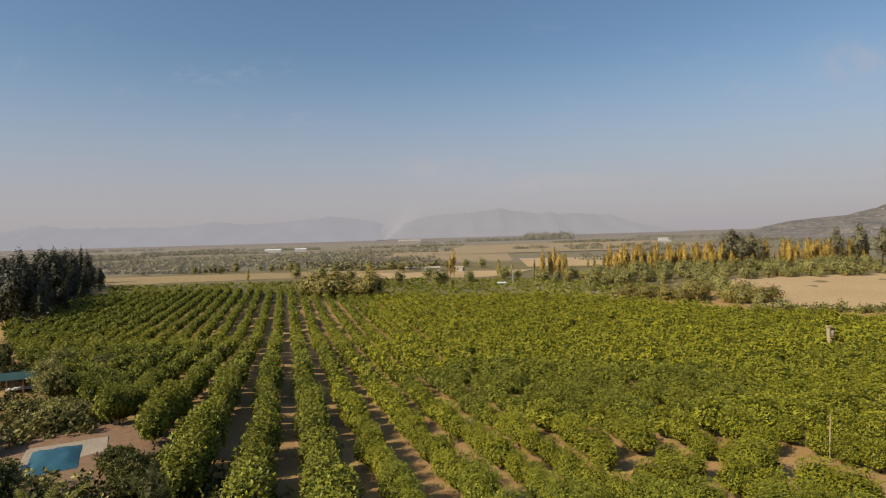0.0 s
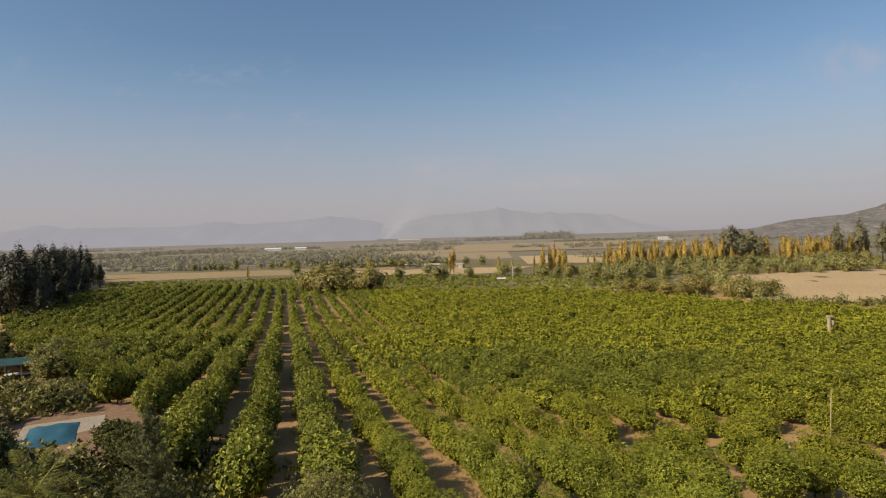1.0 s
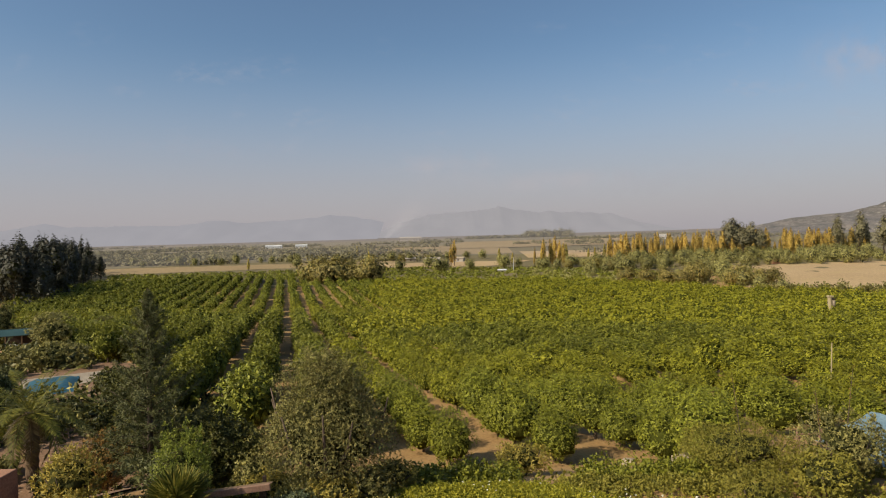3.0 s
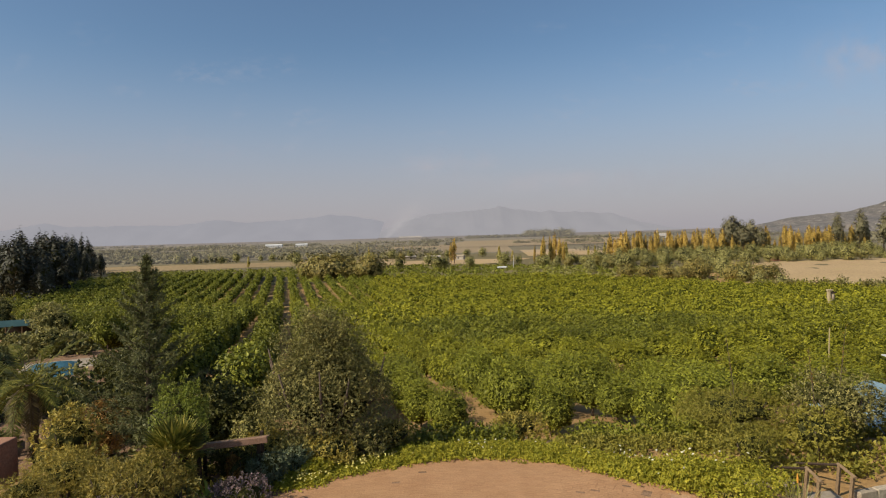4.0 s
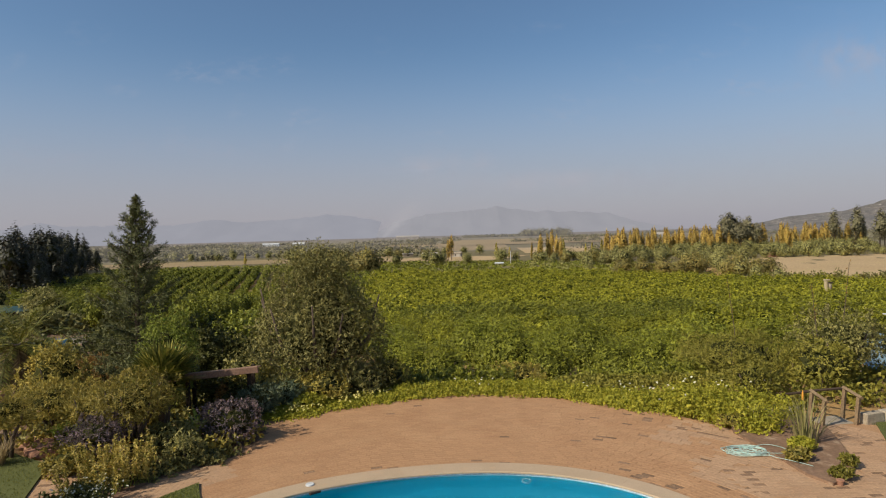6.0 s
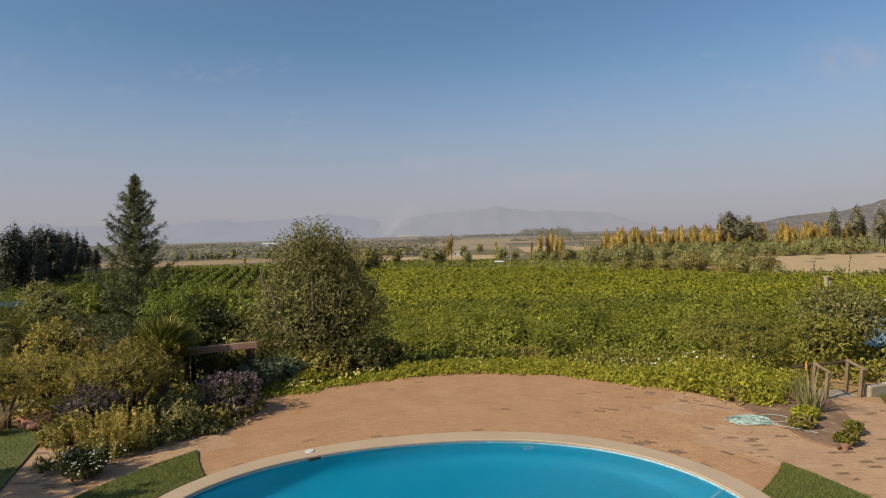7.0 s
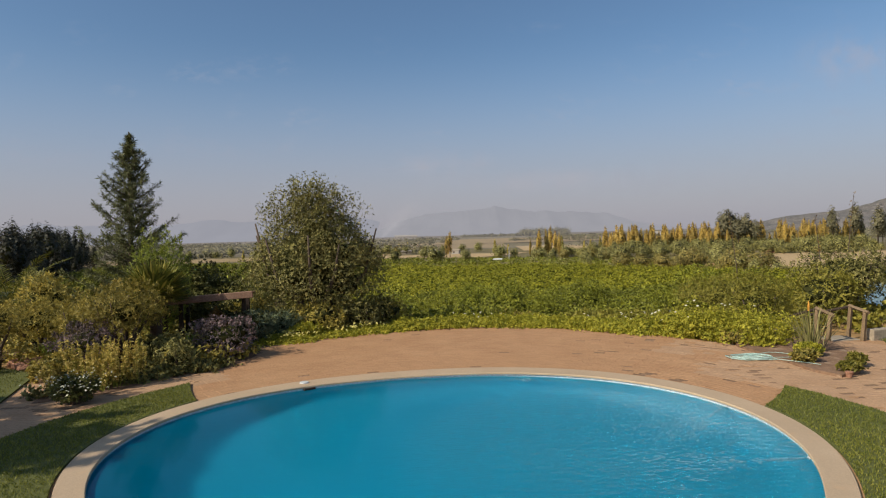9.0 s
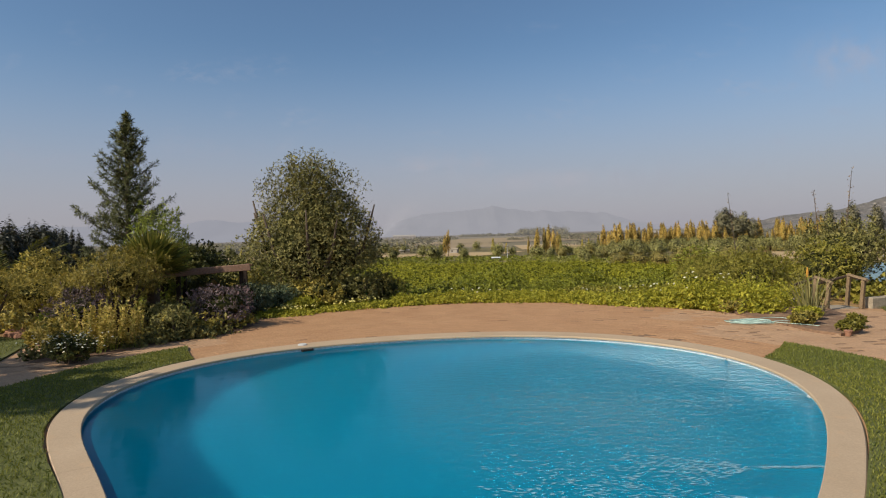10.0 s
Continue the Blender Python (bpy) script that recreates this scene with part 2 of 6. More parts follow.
def water_material():
    m, t, p = nodes_of("pool_water")
    t.nodes.remove(p)
    tr, gl, mx, fr = (t.nodes.new(k) for k in ("ShaderNodeBsdfRefraction", "ShaderNodeBsdfGlossy", "ShaderNodeMixShader", "ShaderNodeFresnel"))
    tr.inputs[0].default_value = (0.62, 0.86, 0.92, 1)
    tr.inputs["Roughness"].default_value, tr.inputs["IOR"].default_value = 0.42, 1.2
    gl.inputs["Roughness"].default_value = 0.03
    fr.inputs["IOR"].default_value = 1.18
    b = t.nodes.new("ShaderNodeBump")
    b.inputs["Strength"].default_value, b.inputs["Distance"].default_value = 0.19, 0.012
    tc, mp, dist, add = (t.nodes.new(k) for k in ("ShaderNodeTexCoord", "ShaderNodeMapping", "ShaderNodeVectorMath", "ShaderNodeMath"))
    mp.inputs["Scale"].default_value = (0.6, 1.3, 1)
    link(t, tc.outputs["Object"], mp.inputs[0])
    dist.operation, add.operation = "DISTANCE", "MULTIPLY_ADD"
    dist.inputs[1].default_value = (3.2, 7.5, -0.08)
    link(t, tc.outputs["Object"], dist.inputs[0])
    stir = spread(t, dist.outputs["Value"], 3.9, 0.5)
    churn = t.nodes.new("ShaderNodeMath")
    churn.operation = "MULTIPLY"
    link(t, stir, churn.inputs[0])
    link(t, noisy(t, 7.0, 4, 0.7, mp.outputs[0]), churn.inputs[1])
    link(t, churn.outputs[0], add.inputs[0])
    add.inputs[1].default_value = 40.0
    link(t, noisy(t, 5.0, 2, 0.5, mp.outputs[0]), add.inputs[2])
    link(t, add.outputs[0], b.inputs["Height"])
    link(t, b.outputs[0], gl.inputs["Normal"])
    link(t, b.outputs[0], fr.inputs["Normal"])
    link(t, fr.outputs[0], mx.inputs[0])
    body, tint = t.nodes.new("ShaderNodeMixShader"), t.nodes.new("ShaderNodeBsdfDiffuse")
    tint.inputs[0].default_value, body.inputs[0].default_value = (0.001, 0.18, 0.295, 1), 0.38
    link(t, tr.outputs[0], body.inputs[1])
    link(t, tint.outputs[0], body.inputs[2])
    link(t, body.outputs[0], mx.inputs[1])
    link(t, gl.outputs[0], mx.inputs[2])
    link(t, mx.outputs[0], t.nodes["Material Output"].inputs[0])
    return m


def haze_glow_material(name, low, high, z0, z1, top_alpha, low_alpha):
    """Far smog as a glowing see-through sheet: thick and pinkish near the ground, thinning upwards."""
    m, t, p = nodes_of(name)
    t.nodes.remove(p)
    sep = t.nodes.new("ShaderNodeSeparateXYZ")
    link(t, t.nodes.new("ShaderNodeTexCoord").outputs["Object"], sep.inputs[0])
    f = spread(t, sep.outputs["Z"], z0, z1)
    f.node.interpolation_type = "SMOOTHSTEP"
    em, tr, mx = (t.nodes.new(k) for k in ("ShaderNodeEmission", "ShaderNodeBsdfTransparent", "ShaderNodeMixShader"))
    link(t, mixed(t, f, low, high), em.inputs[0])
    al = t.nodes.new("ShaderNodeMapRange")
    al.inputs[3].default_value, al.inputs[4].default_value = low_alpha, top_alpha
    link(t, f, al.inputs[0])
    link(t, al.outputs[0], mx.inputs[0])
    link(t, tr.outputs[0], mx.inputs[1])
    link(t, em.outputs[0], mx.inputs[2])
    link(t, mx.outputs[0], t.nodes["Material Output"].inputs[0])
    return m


M["water"] = water_material()


def paint_material():
    m, t, p = nodes_of("blue_pool_paint")
    link(t, mixed(t, spread(t, noisy(t, 0.5, 3), 0.3, 0.7), (0.003, 0.205, 0.325), (0.005, 0.228, 0.355)), p.inputs["Base Color"])
    p.inputs["Roughness"].default_value = 0.7
    return m


M["plaster"] = paint_material()


# ---- building helpers ----
def mesh_ob(name, verts, faces, material, parent=None, smooth=False):
    me = bpy.data.meshes.new(name)
    me.from_pydata([tuple(v) for v in verts], [], [tuple(f) for f in faces])
    me.materials.append(material)
    if smooth:
        me.shade_smooth()
    ob = new(name, me)
    if parent:
        ob.parent = parent
    return ob


def array_mesh(name, verts, quads, material):
    """A mesh from numpy arrays of vertices and four-cornered faces."""
    me = bpy.data.meshes.new(name)
    me.vertices.add(len(verts))
    me.vertices.foreach_set("co", np.asarray(verts, np.float32).ravel())
    me.loops.add(quads.size)
    me.loops.foreach_set("vertex_index", quads.astype(np.int32).ravel())
    me.polygons.add(len(quads))
    me.polygons.foreach_set("loop_start", np.arange(0, quads.size, 4, dtype=np.int32))
    me.update(calc_edges=True)
    me.validate()
    me.materials.append(material)
    return me


def part(name, bm, material, parent=None, label="", smooth=False):
    me = bpy.data.meshes.new(name)
    bm.to_mesh(me)
    bm.free()
    me.materials.append(material)
    if smooth:
        me.shade_smooth()
    ob = new(name, me)
    if parent:
        ob.parent = parent
    if label:
        tagged(ob, label)
    return ob


def piece(name, me, parent, at=None):
    ob = new(name, me)
    ob.parent = parent
    if at is not None:
        ob.matrix_basis = at
    return ob


def thing(name, at, label, category, group=""):
    ob = new(name)
    ob.matrix_basis = at
    return tagged(ob, label, category, group)


def box(bm, x0, x1, y0, y1, z0, z1, bevel=0.0, m=None):
    r = bmesh.ops.create_cube(bm, size=1)
    vs = r["verts"]
    bmesh.ops.scale(bm, vec=(x1 - x0, y1 - y0, z1 - z0), verts=vs)
    bmesh.ops.translate(bm, vec=((x0 + x1) / 2, (y0 + y1) / 2, (z0 + z1) / 2), verts=vs)
    if m is not None:
        bmesh.ops.transform(bm, matrix=m, verts=vs)
    if bevel:
        es = list({e for v in vs for e in v.link_edges})
        bmesh.ops.bevel(bm, geom=es, offset=bevel, segments=1, affect="EDGES")
    return bm


def tube(bm, points, radii, sides=7):
    """A tapered, bent limb through the points."""
    rings = []
    for i, p in enumerate(points):
        p = Vector(p)
        d = Vector(points[min(i + 1, len(points) - 1)]) - Vector(points[max(i - 1, 0)])
        q = d.to_track_quat("Z", "Y")
        rings.append([bm.verts.new(p + q @ Vector((math.cos(a) * radii[i], math.sin(a) * radii[i], 0))) for a in (k * math.tau / sides for k in range(sides))])
    for a, b in zip(rings, rings[1:]):
        for k in range(sides):
            bm.faces.new((a[k], a[(k + 1) % sides], b[(k + 1) % sides], b[k]))
    bm.faces.new(rings[-1])
    bm.faces.new(rings[0][::-1])
    return bm


def unit(v):
    return v / np.maximum(np.linalg.norm(v, axis=1, keepdims=True), 1e-6)


def leaves(rng, p, n, size, aspect=0.5, fold=0.12, along=None):
    """Pointed leaves at p, facing n; along: the way they point."""
    k = len(p)
    if along is None:
        t = unit(np.cross(n, rng.normal(size=(k, 3))))
    else:
        t = unit(along)
    b = unit(np.cross(n, t))
    s = (size * rng.uniform(0.65, 1.3, (k, 1))) / 2
    up = unit(np.cross(t, b)) * s * fold
    v = np.stack([p - t * s, p + b * s * aspect + up, p + t * s, p - b * s * aspect + up], 1).reshape(-1, 3)
    return v, np.arange(4 * k).reshape(k, 4)


def sprigs(rng, p, n, size, k=6, aspect=0.42, up=0.35, forward=0.4, flat=0.0):
    """Twig ends at p that grow along n: each a joined star of k pointed leaves, so that a whole sprig shares its tone."""
    m = len(p)
    ax = unit(n + np.array([0, 0, up]) + rng.normal(size=(m, 3)) * 0.3)
    d = ax[:, None] * forward + rng.normal(size=(m, k, 3)) * 0.55
    if flat:
        d = d - ax[:, None] * (d * ax[:, None]).sum(2, keepdims=True) * flat
    d /= np.maximum(np.linalg.norm(d, axis=2, keepdims=True), 1e-6)
    b = np.cross(d, ax[:, None] + rng.normal(size=(m, k, 3)) * 0.35)
    b /= np.maximum(np.linalg.norm(b, axis=2, keepdims=True), 1e-6)
    ln = size * rng.uniform(0.65, 1.25, (m, k, 1))
    c = p[:, None] - ax[:, None] * size * 0.35
    mid = c + d * ln * 0.52 + ax[:, None] * ln * 0.06
    w = b * ln * aspect * 0.5
    star = np.stack([mid + w, c + d * ln, mid - w], 2).reshape(m, 3 * k, 3)
    v = np.concatenate([c, star], 1).reshape(-1, 3)
    one = np.array([(0, 1 + 3 * i, 2 + 3 * i, 3 + 3 * i) for i in range(k)])
    q = (one[None] + (np.arange(m) * (3 * k + 1))[:, None, None]).reshape(-1, 4)
    return v, q


def clumps(rng, n, radii, count, spread_=0.42, low=-0.9, hollow=0.62, upright=0.3, skin_share=0.12, round_=False, taper=0.0):
    """Points and facings of a crown made of uneven clumps inside an ellipsoid."""
    c = unit(rng.normal(size=(count, 3)))
    c[:, 2] = np.clip(c[:, 2], low, 1)
    c *= rng.uniform(hollow - 0.25, 0.86, (count, 1))
    r = rng.uniform(0.7, 1.25, (count, 1)) * spread_
    i = rng.integers(0, count, n)
    d = unit(rng.normal(size=(n, 3)))
    shape = np.clip(1.4 * min(radii) / np.array(radii), 0, 1) if round_ else 1.0
    p = c[i] + d * shape * r[i] * rng.uniform(0.65, 1.05, (n, 1))
    skin = rng.random(n) < skin_share
    e = d.copy()
    e[:, 2] = np.maximum(e[:, 2], low)
    p[skin] = (e * rng.uniform(0.68, 0.86, (n, 1)))[skin]
    out = unit(unit(p) + d * 0.7 + np.array([0, 0, upright]) + rng.normal(size=(n, 3)) * 0.3)
    if taper:
        p[:, :2] *= (1 - taper * np.clip(p[:, 2:3] * 0.5 + 0.5, 0, 1))
    return p * np.array(radii), out


def core_mesh(name, radii, material, rng_seed=0, lump=0.25, sub=2, taper=0.0):
    bm = bmesh.new()
    bmesh.ops.create_icosphere(bm, subdivisions=sub, radius=1)
    for v in bm.verts:
        k = 1 + lump * noise.noise(v.co * 2.1 + Vector((rng_seed * 3.1, 0, 0)))
        v.co = Vector((v.co.x * radii[0], v.co.y * radii[1], v.co.z * radii[2])) * k
        slim = 1 - taper * min(1, max(0, 0.5 + 0.5 * v.co.z / radii[2]))
        v.co.x, v.co.y = v.co.x * slim, v.co.y * slim
    me = bpy.data.meshes.new(name)
    bm.to_mesh(me)
    bm.free()
    me.materials.append(material)
    me.shade_smooth()
    return me


def smooth01(v):
    v = np.clip(v, 0, 1)
    return v * v * (3 - 2 * v)


# ---- ground ----
POOL = (0.3, 7.7)


def pool_r(a):
    c, d = math.cos, math.sin
    return 4.361 + 0.095 * c(a) + 0.21 * d(a) - 0.025 * c(2 * a) - 0.014 * d(2 * a) - 0.056 * c(3 * a) + 0.329 * d(3 * a) + 0.059 * c(4 * a) - 0.023 * d(4 * a)


def cope(a):
    return 0.34 + 0.12 * max(-0.6, math.sin(a))


def deck_edge(a):
    """Radius of the paved terrace round the pool's centre, by direction."""
    d = math.degrees(a) % 360
    keys = ((0, 12.5), (30, 12.2), (36.5, 11.9), (39.5, 9.25), (55, 9.75), (75, 10.35), (90, 10.3), (108, 9.75), (118, 9.35), (127, 7.7), (136, 7.5), (146, 8.6), (152, 11.5), (165, 12.0), (180, 12), (250, 12), (360, 12.5))
    for (d0, r0), (d1, r1) in zip(keys, keys[1:]):
        if d <= d1:
            k = (d - d0) / (d1 - d0)
            k = k * k * (3 - 2 * k)
            return r0 + (r1 - r0) * k
    return 12.5


SLOPE = ((-60, 0), (18.8, 0), (20.5, -0.5), (27, -2.6), (45, -4.7), (68, -7.3), (100, -9.6), (143, -12.2), (200, -12.4), (300, -11.4), (600, -10.5), (1800, -8.5), (9000, -8.5))


def land(x, y):
    """Height of the ground."""
    x, y = np.asarray(x, float), np.asarray(y, float)
    z = np.interp(y, [k[0] for k in SLOPE], [k[1] for k in SLOPE])
    z = z + 1.8 * smooth01((-x - 12) / 22) * smooth01((y - 22) / 14) * smooth01((170 - y) / 80)
    z = z - 2.3 * smooth01((-x - 11) / 7) * smooth01((y - 12) / 8) * smooth01((32 - y) / 10)
    z = z - 0.8 * smooth01((x - 4) / 8) * smooth01((y - 30) / 8) * smooth01((58 - y) / 9)
    pad = smooth01((12 - np.hypot(x + 33, y - 51)) / 5)
    z = z * (1 - pad) - 3.5 * pad
    z = z + 0.12 * np.sin(x * 0.21 + 1) * np.sin(y * 0.17) * smooth01((y - 24) / 10)
    return z


def graded(lo, hi, a, b, step, grow=1.16):
    mid = list(np.arange(a, b + 1e-6, step))
    up, s = [b], step
    while up[-1] < hi:
        s *= grow
        up.append(up[-1] + s)
    dn, s = [a], step
    while dn[-1] > lo:
        s *= grow
        dn.append(dn[-1] - s)
    return np.array(dn[:0:-1] + mid + up[1:])


def terrain():
    xs, ys = graded(-4700, 4700, -24, 24, 0.6), graded(-400, 4700, -8, 40, 0.6)
    gx, gy = np.meshgrid(xs, ys)
    gz = land(gx, gy) - 0.07
    v = np.stack([gx, gy, gz], -1).reshape(-1, 3)
    n = len(xs)
    i, j = np.meshgrid(np.arange(n - 1), np.arange(len(ys) - 1))
    a = (j * n + i).ravel()
    q = np.stack([a, a + 1, a + n + 1, a + n], 1)
    c = v[q].mean(1)
    q = q[np.hypot(c[:, 0] - POOL[0], c[:, 1] - POOL[1]) > 5.5]
    me = array_mesh("ground", v, q, M["soil"])
    me.shade_smooth()
    return tagged(new("ground", me), "sloping dry brown earth falling from the terrace to the valley plain", "ground", kind="structure")


terrain()


def sheet(name, outline, material, label, lift=0.08, cells=26, category="field"):
    """A field that lies on the land: a four-cornered outline filled with a grid."""
    (x0, y0), (x1, y1), (x2, y2), (x3, y3) = outline
    v, f = [], []
    for j in range(cells + 1):
        for i in range(cells + 1):
            s, t = i / cells, j / cells
            x = (x0 * (1 - s) + x1 * s) * (1 - t) + (x3 * (1 - s) + x2 * s) * t
            y = (y0 * (1 - s) + y1 * s) * (1 - t) + (y3 * (1 - s) + y2 * s) * t
            v.append((x, y, float(land(x, y)) + lift))
    n = cells + 1
    for j in range(cells):
        for i in range(cells):
            f.append((j * n + i, j * n + i + 1, (j + 1) * n + i + 1, (j + 1) * n + i))
    return tagged(mesh_ob(name, v, f, material, smooth=True), label, category, kind="structure")


# ---- fields and far land ----
sheet("farmland", [(-500, 243), (420, 243), (1000, 905), (-1000, 905)], M["scrubland"], "olive-brown scrubby farmland behind the orchard", 0.1)
sheet("field", [(97, 188), (250, 166), (320, 300), (124, 292)], M["tan"], "bare tan pasture beyond the orchard", 0.25)
sheet("field", [(-330, 330), (-30, 395), (-25, 440), (-420, 430)], M["ochre"], "long strip of dry tan pasture", 0.25)
sheet("field", [(-45, 345), (30, 345), (60, 400), (-60, 400)], M["tan"], "pale dry field beside the farm sheds", 0.3)
sheet("field", [(-60, 520), (60, 520), (90, 900), (-110, 900)], M["ochre"], "ochre ploughed field in the valley", 0.4)
sheet("field", [(-300, 520), (-90, 500), (-130, 640), (-420, 640)], M["greenfield"], "green crop field in the valley", 0.4)
sheet("field", [(60, 430), (190, 400), (230, 520), (70, 560)], M["tan"], "dry stubble field behind the poplars", 0.4)
sheet("plain", [(-4500, 900), (4500, 900), (4500, 4480), (-4500, 4480)], M["hazeland"], "dim plain in a greyed haze tone reaching to the mountains", 0.1, 20)
sheet("field", [(-900, 900), (500, 900), (700, 1900), (-1300, 1900)], M["greenfield"], "broad hazy farmland reaching to the hills", 0.5)
sheet("field", [(-20, 700), (330, 700), (420, 1150), (40, 1150)], M["ochre"], "dry yellow-green farmland below the wood", 0.8)


def ridge(name, material, label, x0, x1, y, heights, depth, seed, base=-14, steps=170, rough=1.0):
    """A range of hills: crest heights by fractions of its length, with gullies down its slopes."""
    v, f, rows = [], [], 14
    for i in range(steps + 1):
        s = i / steps
        x = x0 + (x1 - x0) * s
        h = float(np.interp(s, [k[0] for k in heights], [k[1] for k in heights]))
        h *= 1 + 0.05 * rough * noise.noise(Vector((x * 0.012, seed, 0))) + 0.025 * rough * noise.noise(Vector((x * 0.045, seed, 3)))
        for j in range(rows + 1):
            k = j / rows
            g = noise.noise(Vector((x * 0.008, k * 3, seed))) * 0.12 * math.sin(k * math.pi) * rough
            v.append((x, y - depth * (1 - k) * (1 + g), base + (h - base) * max(0, k ** 1.25 + g * 0.6)))
    n = rows + 1
    for i in range(steps):
        for j in range(rows):
            a = i * n + j
            f.append((a, a + n, a + n + 1, a + 1))
    return tagged(mesh_ob(name, v, f, material, smooth=True), label, "hills", kind="structure")


# far slopes mostly glow: the haze over them is put into the tone
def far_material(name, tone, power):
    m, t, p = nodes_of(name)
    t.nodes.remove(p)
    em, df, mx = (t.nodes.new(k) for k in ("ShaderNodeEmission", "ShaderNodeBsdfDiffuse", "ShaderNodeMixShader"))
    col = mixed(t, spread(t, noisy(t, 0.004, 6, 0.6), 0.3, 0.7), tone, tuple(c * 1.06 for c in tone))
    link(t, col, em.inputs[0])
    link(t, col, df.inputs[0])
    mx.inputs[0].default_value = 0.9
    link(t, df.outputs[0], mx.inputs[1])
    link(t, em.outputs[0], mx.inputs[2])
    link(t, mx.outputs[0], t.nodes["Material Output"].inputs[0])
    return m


MTN_A = far_material("haze_toned_far_range", (0.312, 0.31, 0.338), 0.9)
MTN_B = far_material("haze_toned_nearer_range", (0.325, 0.316, 0.330), 0.9)
ridge("backdrop", MTN_A, "mountain range with pale blue-grey haze in its glowing colour", -3035, -330, 3350,
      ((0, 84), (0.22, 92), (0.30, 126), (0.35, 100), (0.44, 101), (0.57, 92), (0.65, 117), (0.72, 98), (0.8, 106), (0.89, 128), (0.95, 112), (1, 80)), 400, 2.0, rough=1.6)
ridge("backdrop", MTN_B, "grey mountain with a rounded summit, haze in its glowing colour", -520, 1600, 4000,
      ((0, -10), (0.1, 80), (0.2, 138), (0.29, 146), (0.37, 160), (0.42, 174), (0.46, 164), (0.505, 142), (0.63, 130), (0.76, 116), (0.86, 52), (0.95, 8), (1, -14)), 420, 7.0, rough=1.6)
ridge("hill", M["hill"], "scrubby brown hill with pale rock outcrops", 640, 2300, 1500,
      ((0, -14), (0.06, 0), (0.087, 8), (0.14, 25), (0.214, 32), (0.25, 45), (0.28, 58), (0.35, 82), (0.5, 140), (1, 220)), 420, 11.0, rough=3.2)

# glowing see-through rings stand for smog over the far valley and thin upwards
SMOG = haze_glow_material("glowing_valley_smog", (0.425, 0.385, 0.415), (0.35, 0.395, 0.50), 120, 1500, 0.0, 0.78)


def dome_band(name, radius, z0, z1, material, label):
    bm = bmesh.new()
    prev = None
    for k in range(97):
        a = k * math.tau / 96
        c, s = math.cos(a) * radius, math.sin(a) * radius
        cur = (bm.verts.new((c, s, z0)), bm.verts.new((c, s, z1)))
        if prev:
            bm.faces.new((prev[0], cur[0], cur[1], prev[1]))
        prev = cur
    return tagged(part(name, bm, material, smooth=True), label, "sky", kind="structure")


# added rings: their glow lifts the tones behind them as haze
NEAR_SMOG = haze_glow_material("glowing_near_haze", (0.44, 0.40, 0.39), (0.42, 0.40, 0.41), -20, 80, 0.0, 0.13)
dome_band("backdrop", 505, -20, 80, NEAR_SMOG, "glowing see-through band for thin haze over the near plain")
FAR_SMOG = haze_glow_material("glowing_plain_haze", (0.43, 0.395, 0.40), (0.42, 0.40, 0.42), -20, 130, 0.0, 0.12)
dome_band("backdrop", 1250, -20, 130, FAR_SMOG, "glowing see-through band for haze over the far plain")
dome_band("backdrop", 4600, -40, 1900, SMOG, "glowing see-through band for pinkish grey smog low in the sky")

# ---- pool and terrace ----
TERRACE = tagged(new("pavement"), "terrace of worn reddish paving bricks round the swimming pool", "pavement", kind="structure")


def ring(name, inner, outer, z0, z1, material, parent=None, a0=0.0, a1=math.tau, steps=120, bevel=0.0, label=""):
    """A flat curved slab between two radii round the pool's centre."""
    v, f = [], []
    closed = a1 - a0 > math.tau - 0.01
    n = steps if closed else steps + 1
    for i in range(n):
        a = a0 + (a1 - a0) * i / steps
        c, s = math.cos(a), math.sin(a)
        ri, ro = inner(a), outer(a)
        for r, z in ((ri, z0), (ri, z1 - bevel), (ri + bevel, z1), (ro - bevel, z1), (ro, z1 - bevel), (ro, z0)):
            v.append((POOL[0] + r * c, POOL[1] + r * s, z))
    for i in range(steps):
        j = (i + 1) % n
        for k in range(6):
            f.append((i * 6 + k, j * 6 + k, j * 6 + (k + 1) % 6, i * 6 + (k + 1) % 6))
    if not closed:
        f.append(tuple(range(6)))
        f.append(tuple((n - 1) * 6 + k for k in range(5, -1, -1)))
    ob = mesh_ob(name, v, f, material, parent)
    if label:
        tagged(ob, label)
    return ob


ring("paving_bed", lambda a: pool_r(a) + 0.2, deck_edge, -0.14, -0.007, M["joint"], TERRACE, label="sandy bed under the bricks")

POOL_OB = thing("swimming_pool", pose(0, 0, 0), "round in-ground swimming pool with blue water and tan stone coping", "swimming pool")
ring("pool_rim", lambda a: pool_r(a) + 0.04, lambda a: pool_r(a) + 0.2, -0.5, -0.03, M["plaster"], POOL_OB)
ring("waterline_tile", lambda a: pool_r(a) + 0.012, lambda a: pool_r(a) + 0.028, -0.09, -0.012, M["tile"], POOL_OB, label="narrow white tile band along the waterline")
v, f = [], []
BA = 120
PROFILE = ((0.035, -0.12), (0.03, -0.4), (0.0, -0.58), (-0.1, -0.7), (-0.3, -0.78), (-0.8, -0.83), (-1.6, -0.88), (-2.8, -0.92))
for off, z in PROFILE:
    for i in range(BA):
        a = i * math.tau / BA
        r = pool_r(a) + off
        v.append((POOL[0] + r * math.cos(a), POOL[1] + r * math.sin(a), z))
for j in range(len(PROFILE) - 1):
    for i in range(BA):
        f.append((j * BA + i, j * BA + (i + 1) % BA, (j + 1) * BA + (i + 1) % BA, (j + 1) * BA + i))
